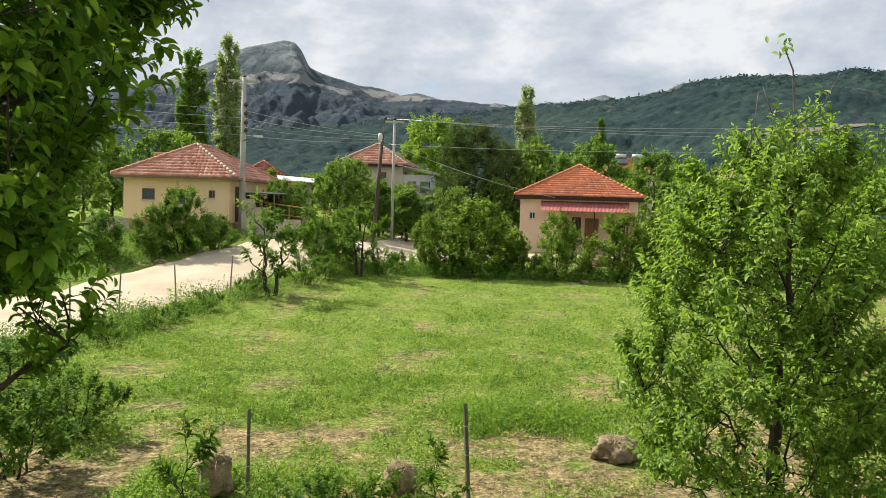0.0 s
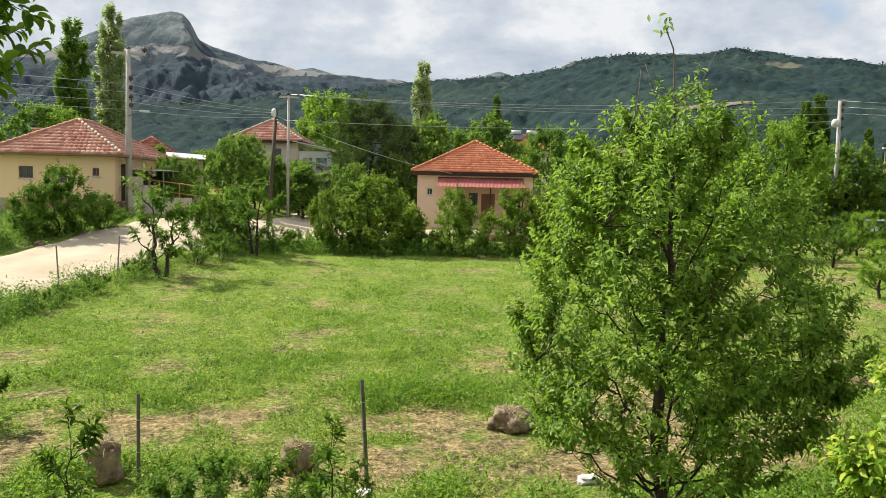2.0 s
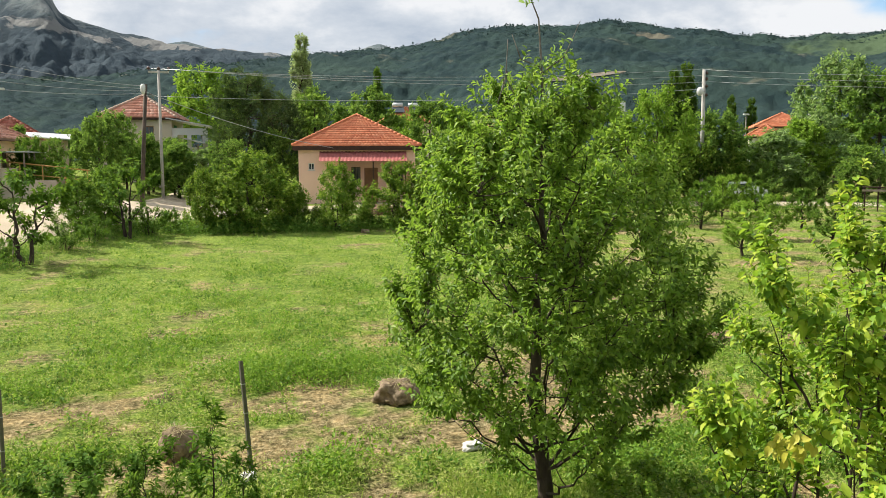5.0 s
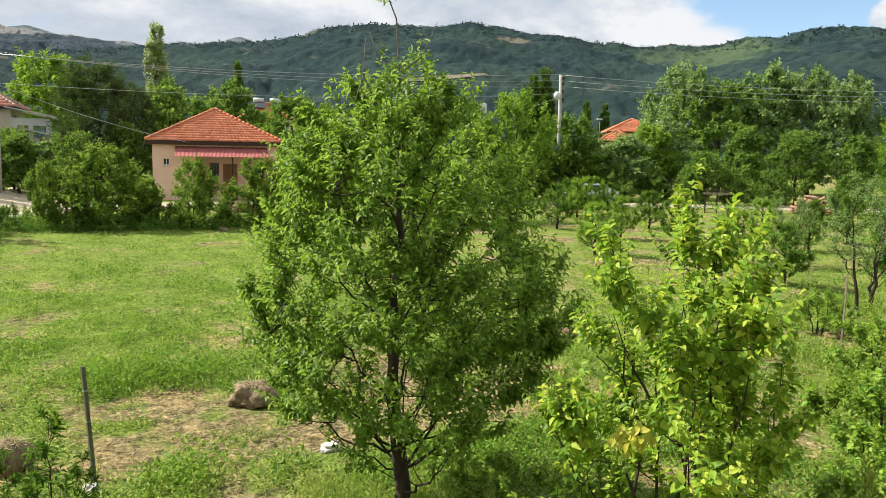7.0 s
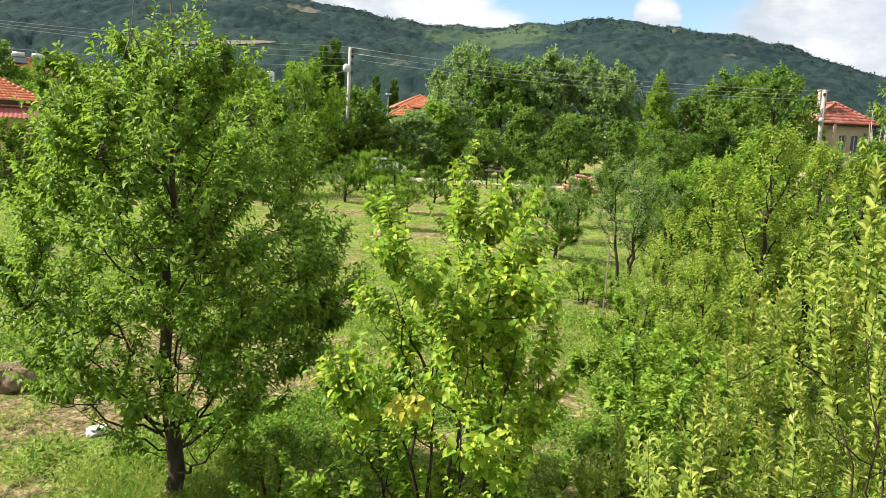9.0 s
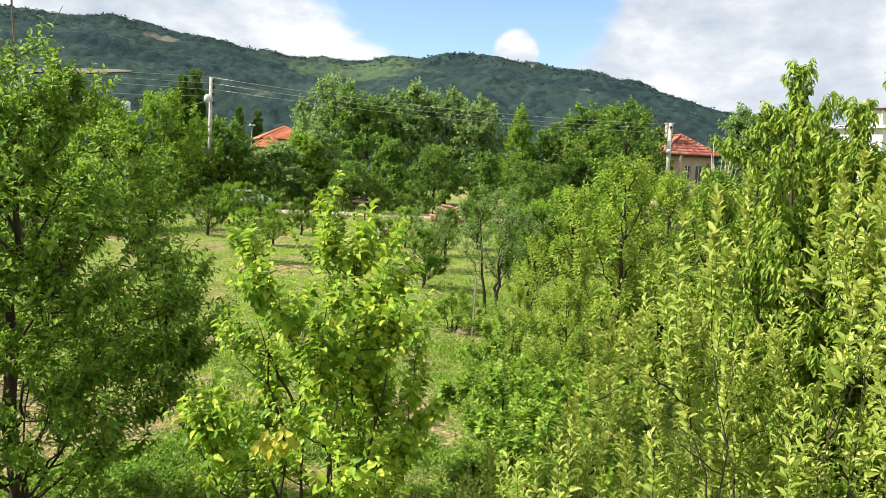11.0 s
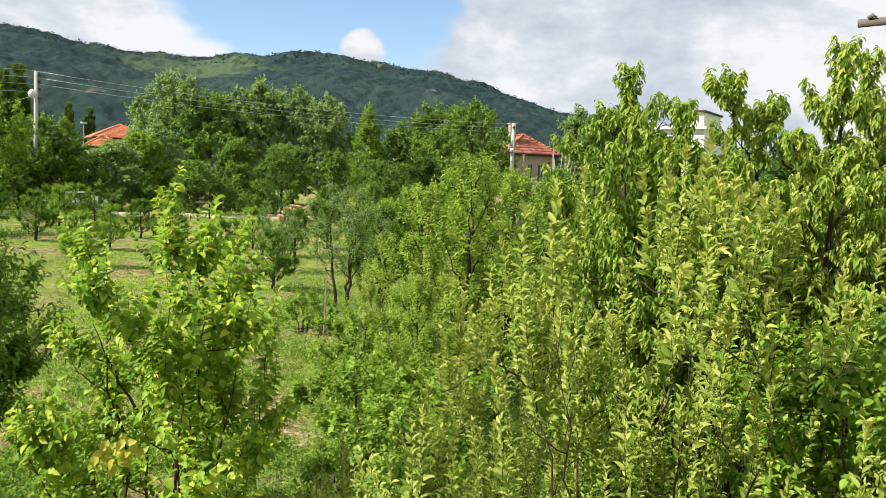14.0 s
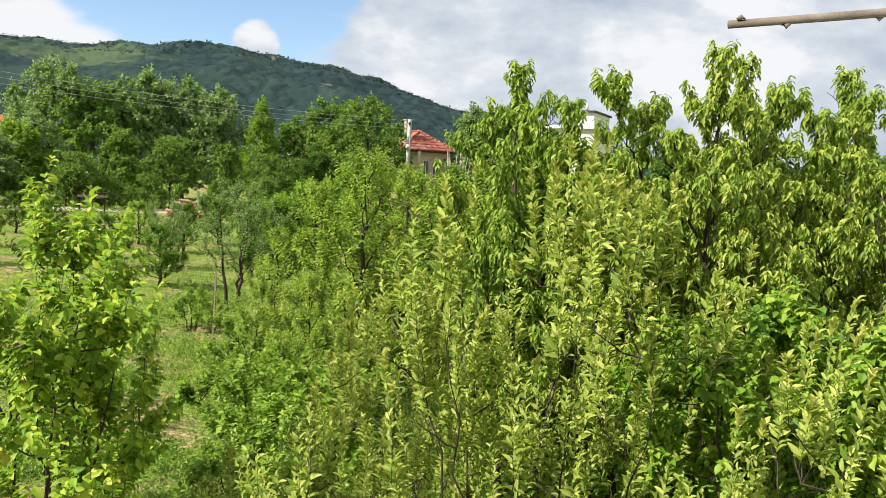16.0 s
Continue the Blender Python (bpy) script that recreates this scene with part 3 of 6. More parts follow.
        pos, along, face, size = pos[rest], along[rest], face[rest], size[rest]
    return mesh_of("trunk", co, fc, True), scatter("crown", shape, pos, along, face, size, size * wide), loose, young



def P(az, dist):
    """A place on the ground by its bearing from the house and its distance."""
    x, y = dist * math.sin(radians(az)), dist * math.cos(radians(az))
    return x, y, height(x, y)


def smooth(a, b, v):
    q = min(1.0, max(0.0, (v - a) / (b - a)))
    return q * q * (3 - 2 * q)


def height(x, y):
    """The lie of the land: level by the house, rising gently away, higher round the ochre house."""
    z = 0.022 * min(max(0.0, y - 10), 110)
    return z + 1.4 * smooth(26, 42, y) * smooth(-1, -9, x)


KINDS, SKINS, LEAF_MESH = {}, {}, {}


def skin_of(mesh, material):
    """The mesh with a material: one copy for each material."""
    key = (mesh.name, material.name)
    if key not in SKINS:
        SKINS[key] = mesh if not mesh.materials else mesh.copy()
        SKINS[key].materials.clear()
        SKINS[key].materials.append(material)
    return SKINS[key]


def plant(kind, make, bark, leaves, name, label, category, az, dist, scale=1.0, turn=0.0, group="", tall=1.0, dz=0.0):
    """A tree or bush of a kind; those of one kind share their meshes."""
    if kind not in KINDS:
        KINDS[kind] = grow(**make)
    w, lv, single, young = KINDS[kind]
    x, y, z = P(az, dist)
    ob = empty(name, Matrix.LocRotScale((x, y, z + dz), Euler((0, 0, radians(turn))), (scale, scale, scale * tall)), label, category, group)
    part("trunk", skin_of(w, bark), bark, ob)
    crown = tagged(part("crown", skin_of(lv, leaves), leaves, ob), kind="stuff")
    if young:
        tagged(part("young_leaves", skin_of(young, LEAF_TIP), LEAF_TIP, ob, "pale yellow young shoot tips"), kind="stuff")
    if single and leaves.name not in LEAF_MESH:
        LEAF_MESH[leaves.name] = mesh_of("leaf", *LEAF_FOLD)
    for m in single:
        part("leaf", LEAF_MESH[leaves.name], leaves, crown).matrix_local = m
    return ob


# ---- ground ----
def bareness(x, y):
    """How worn the sward is at a place, 0 to 1: patches, and the trodden strip along the fence."""
    n = 0.35 + (0.64 - 0.26 * smooth(11, 18, y)) * noise.fractal((x * 0.5, y * 0.5, 2.0), 0.5, 2.0, 6)
    n += 0.28 * math.exp(-((y - 10.9) / 1.8) ** 2) * (1 if x < 8 else 0.4)
    n += 0.15 * math.exp(-((x - 3.5) ** 2 + (y - 12.5) ** 2) / 7.0)
    n += 0.13 * smooth(7, 14, x) * smooth(14, 20, y)
    n -= 0.25 * math.exp(-((x - 3.0) ** 2 + (y - 7.6) ** 2) / 3.0)
    return min(1.0, max(0.0, n))


def land():
    rad = np.concatenate([np.concatenate([np.linspace(0.5, 20, 72), np.linspace(20.5, 60, 62)]), np.geomspace(62, 4600, 30)])
    ang = np.linspace(0, 2 * math.pi, 241)[:-1]
    co = [(0, 0, 0)]
    for r in rad:
        for a in ang:
            x, y = r * math.sin(a), r * math.cos(a)
            n = noise.noise((x * 0.35, y * 0.35, 3)) * 0.05 + noise.noise((x * 1.1, y * 1.1, 7)) * 0.035
            co.append((x, y, height(x, y) + n * (1 if r < 80 else 0)))
    f = [(0, 1 + (j + 1) % 240, 1 + j) for j in range(240)]
    for i in range(len(rad) - 1):
        for j in range(240):
            a, b = 1 + i * 240 + j, 1 + i * 240 + (j + 1) % 240
            f.append((a, b, b + 240)), f.append((a, b + 240, a + 240))
    me = mesh_of("ground", co, f, True)
    worn = me.attributes.new("bare", "FLOAT", "POINT")
    worn.data.foreach_set("value", np.array([bareness(c[0], c[1]) for c in co], dtype=np.float32))
    return me


ob = part("ground", land(), MEADOW)
tagged(ob, "meadow with uneven green grass and dry straw patches", "ground", kind="structure")


def strip(name, line, widths, lift=0.07, crown=0.05):
    """A road along a line of points, bedded on the land, with ragged edges."""
    pts = []
    for i in range(len(line) - 1):
        p0, p1, p2, p3 = (Vector(line[max(0, min(len(line) - 1, i + d))]) for d in (-1, 0, 1, 2))
        for q in np.linspace(0, 1, 24, endpoint=False):
            a = 0.5 * ((2 * p1) + (p2 - p0) * q + (2 * p0 - 5 * p1 + 4 * p2 - p3) * q * q + (3 * p1 - p0 - 3 * p2 + p3) * q ** 3)
            pts.append((a, widths[i] * (1 - q) + widths[i + 1] * q))
    co, f, m = [], [], 11
    for i, (p, w) in enumerate(pts):
        d = (pts[min(i + 1, len(pts) - 1)][0] - pts[max(i - 1, 0)][0]).normalized()
        nrm = Vector((d.y, -d.x))
        for j in range(m):
            s = j / (m - 1) * 2 - 1
            edge = 1 + 0.16 * noise.noise((p.x * 0.5, p.y * 0.5, 9 * (1 if s > 0 else -1)))
            q = p + nrm * s * w / 2 * edge
            z = height(q.x, q.y) + lift + crown * (1 - s * s) - 0.06 * math.exp(-((abs(s) - 0.42) / 0.12) ** 2) + 0.03 * noise.noise((q.x, q.y, 1))
            z -= 0.25 if abs(s) > 0.99 else 0
            co.append((q.x, q.y, z))
    for i in range(len(pts) - 1):
        for j in range(m - 1):
            a = i * m + j
            f.append((a, a + 1, a + m + 1)), f.append((a, a + m + 1, a + m))
    return mesh_of(name, co, f, True)


ob = part("road", strip("road", [(-17.5, 4), (-14.2, 13), (-12.1, 21), (-11.2, 26.2), (-9.3, 31.8), (-6.4, 38.2), (-3.2, 46), (-2.0, 54), (-1.5, 66), (-2.5, 85)], [5, 5, 5.4, 5.4, 5.4, 5, 5, 4.5, 4, 4]), DIRT)
tagged(ob, "pale dusty dirt road with shallow wheel ruts", "road", kind="structure")
ob = part("side_road", strip("side_road", [(-4.2, 43), (0.5, 47.5), (9, 50.2), (20, 49.5), (33, 47.6), (45, 43.2), (60, 35), (80, 22)], [4, 4, 3.6, 3.4, 3.4, 3.4, 3.4, 3.4], 0.075), DIRT)
tagged(ob, "narrow pale dirt lane past the salmon house", "road", kind="structure")


# ---- hills and mountain ----
def range_mesh(name, az, el, near, far, seed, rough, n_az=260, n_r=46, back=1.5, power=1.25, octaves=3, sharp=0.0, rugged=0.9, canopy=0.0):
    """A range whose skyline has given heights, with gullies and spurs on the slope."""
    A = np.linspace(az[0], az[-1], n_az)
    E = np.interp(A, az, el)
    E = np.convolve(np.pad(E, 1, mode="edge"), (0.25, 0.5, 0.25), "valid")
    co = []
    for i, a in enumerate(A):
        topz = far * math.tan(radians(E[i])) + 3.65 - 0.0028 * far
        for j in range(n_r):
            q = j / (n_r - 1) * 1.35
            r = near + (far - near) * q
            if q <= 1:
                z = topz * q ** power
            else:
                z = topz * (1 - (q - 1) * back)
            x, y = r * math.sin(radians(a)), r * math.cos(radians(a))
            w = math.sin(min(q, 1.0) * math.pi) ** 0.7 if q < 1 else 0.2
            s = far / 1400
            nz = noise.fractal((x / (260 * s), y / (260 * s), seed), rugged, 2.1, octaves) + sharp * abs(noise.noise((x / (120 * s), y / (120 * s), seed + 5)))
            crowns = 0.0
            if canopy:
                near_, clump_ = noise.voronoi((x / 13, y / 13, 0))[0][0], noise.noise((x / 55, y / 55, 4))
                crowns = canopy * max(0.0, 1 - 1.5 * near_ * near_) * (1 + 0.7 * clump_) + canopy * (0.8 * clump_ - 0.5)
            co.append((x, y, z + rough * nz * w + crowns - (3 if j == 0 else 0)))
    f = []
    for i in range(n_az - 1):
        for j in range(n_r - 1):
            a = i * n_r + j
            f.append((a, a + 1, a + n_r + 1)), f.append((a, a + n_r + 1, a + n_r))
    return mesh_of(name, co, f, True), np.array(co).reshape(n_az, n_r, 3)


HILL_AZ = (-36, -26, -16, -8, -2, 4.4, 8, 12.7, 15.4, 17.5, 20.3, 23.5, 26.2, 29.4, 33, 37.2, 40, 42, 45.2, 49, 51.3, 54, 57.8, 60.5, 62.8, 65.8, 72, 84, 100, 120)
HILL_EL = (4.6, 4.4, 4.9, 5.4, 6.3, 7.15, 7.5, 7.8, 8.5, 9.0, 9.05, 9.15, 9.45, 8.85, 8.3, 7.7, 7.75, 7.75, 8.25, 8.6, 8.5, 7.95, 7.65, 7.1, 6.3, 5.4, 3.6, 2.2, 1.6, 1.5)
hill_me, hill_pts = range_mesh("wooded_hills", HILL_AZ, HILL_EL, 420, 1400, 11, 26, 1000, 150, 1.5, 1.25, 3, 0.1, 0.9, 5.0)
tagged(part("wooded_hills", hill_me, HAZY_SLOPE), "long dark hills covered in scrub and pines, tinted with haze", "hills", kind="structure")
MOUNT_AZ = (-44, -36, -31, -28.2, -26.7, -25.1, -23, -20, -18.5, -16.8, -15, -13.1, -11, -10.3, -9.8, -9.3, -8.6, -7.1, -5.5, -3.2, -1, 1, 4.4, 8, 13)
MOUNT_EL = (6.0, 8.4, 9.2, 8.0, 6.8, 6.3, 6.6, 7.6, 7.9, 8.8, 9.65, 10.45, 10.95, 11.0, 10.5, 9.4, 9.05, 8.7, 8.2, 7.75, 7.6, 7.5, 7.15, 6.6, 5.5)
m_me, m_pts = range_mesh("rocky_mountain", MOUNT_AZ, MOUNT_EL, 1500, 3000, 23, 80, 420, 110, 1.5, 1.6, 6, 0.7, 0.55)
tagged(part("rocky_mountain", m_me, HAZY_ROCK), "bare grey rocky mountain with a blunt summit, tinted with haze", "mountain", kind="structure")
FAR_AZ = (-6, -4, -1.9, 0.3, 3, 6, 9.1, 10.1, 10.8, 11.5, 12.5, 15)
FAR_EL = (7.0, 7.55, 7.95, 7.4, 6.8, 7.0, 7.5, 7.9, 8.08, 7.8, 7.2, 6.5)
f_me, f_pts = range_mesh("far_ridge", FAR_AZ, FAR_EL, 3200, 4300, 31, 20, 120, 20)
tagged(part("far_ridge", f_me, HAZY_ROCK), "pale distant mountain ridge, tinted with haze", "mountain", kind="structure")


def wood_cover(name, pts, count, size, seed, qmax=1.02, crest=0.08):
    """Clumps of foliage all over a slope, thinner in its clearings."""
    rg = np.random.default_rng(seed)
    na, nr = pts.shape[:2]
    a = rg.uniform(0, na - 1.001, count * 2)
    top = (nr - 1) / 1.35 * qmax
    b = np.sqrt(rg.uniform(0.0, 1, count * 2)) * (top - 0.01)
    ridge = rg.uniform(0, 1, count * 2) < crest
    b[ridge] = (1 - 0.12 * rg.uniform(0, 1, ridge.sum()) ** 2) * top
    i, j = a.astype(int), np.minimum(b.astype(int), nr - 2)
    u, v = (a - i)[:, None], (b - j)[:, None]
    p = pts[i, j] * (1 - u) * (1 - v) + pts[i + 1, j] * u * (1 - v) + pts[i, j + 1] * (1 - u) * v + pts[i + 1, j + 1] * u * v
    keep = np.array([noise.fractal((q[0] / 110, q[1] / 110, q[2] / 60), 0.8, 2.0, 3) > -0.62 for q in p])
    p = p[keep][:count]
    n = len(p)
    lift_ = np.column_stack([np.zeros((n, 2)), rg.uniform(0.0, 0.35, n) * size])
    return scatter(name, LEAF_LOW, p + lift_, rg.normal(0, 1, (n, 3)) * (1, 1, 0.5), rg.normal(0, 0.4, (n, 3)) + (0, 0, 1.3), size * rg.uniform(0.6, 1.4, n), size * rg.uniform(0.5, 1.0, n))


ob = part("hill_forest", wood_cover("hill_forest", hill_pts, 9000, 4.2, 5, 1.0, 0.96), HAZY_FOREST)
tagged(ob, "dense dark pine and oak scrub on the hills, tinted with haze", "forest", kind="stuff")


def hill_field(az0, az1, e0, e1, lift=0.7, n=40, m=6):
    """A fallow strip lying on the hillside between two heights, given in degrees."""
    az = np.linspace(HILL_AZ[0], HILL_AZ[-1], hill_pts.shape[0])
    co, f = [], []
    for i in range(n):
        q = i / (n - 1)
        a = az0 + (az1 - az0) * q
        row = hill_pts[int(np.argmin(abs(az - a)))][:64]
        r = np.hypot(row[:, 0], row[:, 1])
        el = np.degrees(np.arctan2(row[:, 2] - 3.65, r))
        top = np.maximum.accumulate(el)
        mid, half = (e0 + (e1 - e0) * q), 0.13 * math.sin(math.pi * min(1, max(0, q * 0.96 + 0.02))) ** 0.5 + 0.03 * noise.noise((a * 2, 0, 1))
        for j in range(m):
            want = mid + half * (j / (m - 1) * 2 - 1)
            rr = float(np.interp(want, top, r))
            zz_ = float(np.interp(rr, r, row[:, 2]))
            co.append((rr * math.sin(radians(a)), rr * math.cos(radians(a)), zz_ + lift))
    for i in range(n - 1):
        for j in range(m - 1):
            a = i * m + j
            f.append((a, a + m, a + m + 1)), f.append((a, a + m + 1, a + 1))
    return mesh_of("hill_field", co, f, True)


FALLOW = plain("fallow soil", (0.15, 0.125, 0.095), (0.25, 0.215, 0.165), 0.02, 0.95, 0, 0.2, 0.5, 1.0)
tagged(part("hill_field", hill_field(20.6, 27.3, 5.25, 5.85), FALLOW), "pale fallow field strip on the dark hillside", "field", kind="structure")


# ---- houses ----
def wall_boxes(W, h, t, openings):
    """A wall along x, its outer face at y = 0, with openings (x0, x1, z0, z1) cut through."""
    xs = sorted({0.0, W, *(v for o in openings for v in o[:2])})
    zs = sorted({-0.4, h, *(v for o in openings for v in o[2:])})
    solid = {(i, j) for i in range(len(xs) - 1) for j in range(len(zs) - 1)
             if not any(o[0] < (xs[i] + xs[i + 1]) / 2 < o[1] and o[2] < (zs[j] + zs[j + 1]) / 2 < o[3] for o in openings)}
    bm, seen = bmesh.new(), {}

    def v(i, y, j):
        if (i, y, j) not in seen:
            seen[i, y, j] = bm.verts.new((xs[i], y, zs[j]))
        return seen[i, y, j]

    for i, j in solid:
        bm.faces.new((v(i, 0, j), v(i + 1, 0, j), v(i + 1, 0, j + 1), v(i, 0, j + 1)))
        bm.faces.new((v(i, t, j + 1), v(i + 1, t, j + 1), v(i + 1, t, j), v(i, t, j)))
        for (di, dj), ((a, b), (c, d)) in (((-1, 0), ((i, j + 1), (i, j))), ((1, 0), ((i + 1, j), (i + 1, j + 1))), ((0, -1), ((i, j), (i + 1, j))), ((0, 1), ((i + 1, j + 1), (i, j + 1)))):
            if (i + di, j + dj) not in solid:
                bm.faces.new((v(c, 0, d), v(a, 0, b), v(a, t, b), v(c, t, d)))
    return bm


def window(parent, m, x0, x1, z0, z1, frame_mat, sill=True, bars=0, name="window", depth=0.1):
    fr = 0.05
    bm = boxes((x0, x0 + fr, depth, depth + 0.06, z0, z1), (x1 - fr, x1, depth, depth + 0.06, z0, z1), (x0 + fr, x1 - fr, depth, depth + 0.06, z1 - fr, z1),
               (x0 + fr, x1 - fr, depth, depth + 0.06, z0, z0 + fr))
    if x1 - x0 > 0.3:
        box(bm, (x0 + x1) / 2 - 0.02, (x0 + x1) / 2 + 0.02, depth, depth + 0.06, z0 + fr, z1 - fr)
    w = part(name, bm, frame_mat, parent)
    w.matrix_local = m
    part("pane", boxes((x0 + fr, x1 - fr, depth + 0.02, depth + 0.035, z0 + fr, z1 - fr)), GLASS, w)
    if sill:
        part("sill", boxes((x0 - 0.06, x1 + 0.06, -0.06, depth, z0 - 0.06, z0), bevel=0.01), WHITE_STONE, w)
    if bars:
        bm = bmesh.new()
        for i in range(bars):
            x = x0 + (x1 - x0) * (i + 0.5) / bars
            box(bm, x - 0.012, x + 0.012, 0.03, 0.05, z0, z1)
        part("grille", bm, STEEL, w)
    return w


def tile_plane(co, fc, A, B, C, D, step=0.34, width=0.24):
    """Overlapping curved tiles on a roof plane: eave A to B, top D to C."""
    A, B, C, D = (np.array(v, dtype=float) for v in (A, B, C, D))
    up = (C + D) / 2 - (A + B) / 2
    L = np.linalg.norm(up)
    n = np.cross(B - A, up)
    n /= np.linalg.norm(n)
    rows = max(1, int(round(L / step)))
    rg = np.random.default_rng(int(L * 1000))
    for r in range(rows):
        s0, s1 = r / rows, min(1.0, (r + 1.18) / rows)
        l0, r0, l1, r1 = A + (D - A) * s0, B + (C - B) * s0, A + (D - A) * s1, B + (C - B) * s1
        w0 = np.linalg.norm(r0 - l0)
        k_ = max(1, int(round(w0 / width)))
        for i in range(k_):
            a, b = i / k_, (i + 1) / k_
            lo = 0.055 + rg.uniform(-0.008, 0.012)
            pl, pr, ql, qr = l0 + (r0 - l0) * a, l0 + (r0 - l0) * b, l1 + (r1 - l1) * a, l1 + (r1 - l1) * b
            pm, qm = (pl + pr) / 2, (ql + qr) / 2
            v = [pl + n * lo * 0.75, pm + n * (lo + 0.028), pr + n * lo * 0.75, ql + n * 0.01, qm + n * 0.032, qr + n * 0.01, pl, pr]
            o = len(co)
            co.extend(tuple(q) for q in v)
            fc.extend([(o, o + 1, o + 4), (o, o + 4, o + 3), (o + 1, o + 2, o + 5), (o + 1, o + 5, o + 4), (o + 6, o + 7, o + 2), (o + 6, o + 2, o + 1), (o + 6, o + 1, o)])


def hip_roof(parent, x0, x1, y0, y1, z, rise, tiles, ridge_mat, fascia=DARK_WOOD, thick=0.14, step=0.34, width=0.24, single=False, mortared=None):
    """A hipped roof over a rectangle: deck, tile courses, ridge caps."""
    W, D = x1 - x0, y1 - y0
    if D >= W:
        p, q = Vector(((x0 + x1) / 2, y0 + W * 0.5, z + rise)), Vector(((x0 + x1) / 2, y1 - W * 0.5, z + rise))
    else:
        p, q = Vector((x0 + D * 0.5, (y0 + y1) / 2, z + rise)), Vector((x1 - D * 0.5, (y0 + y1) / 2, z + rise))
    a, b, c, d = (Vector(v) for v in ((x0, y0, z), (x1, y0, z), (x1, y1, z), (x0, y1, z)))
    bm = bmesh.new()
    vs = [bm.verts.new(v) for v in (a, b, c, d)]
    low = [bm.verts.new(v - Vector((0, 0, thick))) for v in (a, b, c, d)]
    tp = [bm.verts.new(p), bm.verts.new(q + Vector((0.001, 0.001, 0)))]
    if D >= W:
        planes = ((a, b, p, p), (b, c, q, p), (c, d, q, q), (d, a, p, q))
        fs = ((vs[0], vs[1], tp[0]), (vs[1], vs[2], tp[1], tp[0]), (vs[2], vs[3], tp[1]), (vs[3], vs[0], tp[0], tp[1]))
        hips = ((a, p), (b, p), (c, q), (d, q), (p, q))
    else:
        planes = ((a, b, q, p), (b, c, q, q), (c, d, p, q), (d, a, p, p))
        fs = ((vs[0], vs[1], tp[1], tp[0]), (vs[1], vs[2], tp[1]), (vs[2], vs[3], tp[0], tp[1]), (vs[3], vs[0], tp[0]))
        hips = ((a, p), (b, q), (c, q), (d, p), (p, q))
    for f in fs:
        bm.faces.new(f)
    for i in range(4):
        bm.faces.new((low[i], low[(i + 1) % 4], vs[(i + 1) % 4], vs[i]))
    bm.faces.new(low[::-1])
    roof = part("roof", bm, fascia, parent)
    co, fc = [], []
    for pl in planes:
        tile_plane(co, fc, *pl, step, width)
    tagged(part("roof_tiles", mesh_of("roof_tiles", co, fc), tiles, roof), kind="stuff")
    if single:
        for h_, (s, t) in enumerate(hips):
            n = max(1, int((t - s).length / 0.36))
            for i in range(n):
                u, v = s.lerp(t, i / n), s.lerp(t, min(1, (i + 1.1) / n))
                part("ridge_cap", tube_mesh("ridge_cap", [([u + Vector((0, 0, 0.08)), v + Vector((0, 0, 0.065))], [0.10, 0.08])], 6), ridge_mat if mortared is None or h_ in mortared else tiles, roof)
        return roof
    co, fc = [], []
    for s, t in hips:
        n = max(1, int((t - s).length / 0.36))
        for i in range(n):
            u, v = s.lerp(t, i / n), s.lerp(t, min(1, (i + 1.1) / n))
            tube(co, fc, [u + Vector((0, 0, 0.08)), v + Vector((0, 0, 0.065))], [0.10, 0.08], 6)
    tagged(part("ridge", mesh_of("ridge", co, fc), ridge_mat, roof), kind="stuff")
    return roof


def walls(parent, W, D, h, mat, front=(), right=(), left=(), back=(), t=0.24, x0=0.0):
    """Four walls with thickness round a rectangle whose front left corner is at x0."""
    part("wall", wall_boxes(W, h, t, front), mat, parent).matrix_local = pose(x0, 0, 0)
    part("wall", wall_boxes(D - t, h, t, right), mat, parent).matrix_local = pose(x0 + W, t, 0, 0, 0, 90)
    part("wall", wall_boxes(W - t, h, t, back), mat, parent).matrix_local = pose(x0 + W - t, D, 0, 0, 0, 180)
    part("wall", wall_boxes(D - 2 * t, h, t, left), mat, parent).matrix_local = pose(x0, D - t, 0, 0, 0, -90)


def chimney(parent, x, y, z0, z1, mat, w=0.4):
    ch = part("chimney", boxes((x - w / 2, x + w / 2, y - w / 2, y + w / 2, z0, z1), bevel=0.015), mat, parent)
    part("chimney_cap", boxes((x - w * 0.65, x + w * 0.65, y - w * 0.65, y + w * 0.65, z1, z1 + 0.08)), GREY_WALL, ch)


# the ochre house by the road
x, y, _ = P(-14.6, 43)
z = height(x, y)
h1 = empty("ochre_house", pose(x, y, z, 0, 0, -4.2), "single-storey ochre plastered house with old clay tile roof", "house")
W, D, H1 = 5.45, 7.6, 2.75
fw = [(0.95, 1.62, 1.55, 2.12), (2.45, 3.2, 1.35, 2.1), (4.4, 4.72, 1.72, 2.1)]
rw = [(0.7, 1.6, 0.5, 2.35), (2.5, 3.4, 0.05, 2.1), (4.3, 5.3, 1.0, 2.1)]
walls(h1, W, D, H1, YELLOW_WALL, fw, rw, x0=-W)
for o in fw:
    window(h1, pose(-W, 0, 0), *o, FRAME_WOOD)
window(h1, pose(0, 0.24, 0, 0, 0, 90), *rw[0], FRAME_WOOD, bars=5)
window(h1, pose(0, 0.24, 0, 0, 0, 90), *rw[2], FRAME_WOOD)
dr = part("door", boxes((2.5, 3.4, 0.08, 0.13, 0.05, 2.1)), FRAME_WOOD, h1)
dr.matrix_local = pose(0, 0.24, 0, 0, 0, 90)
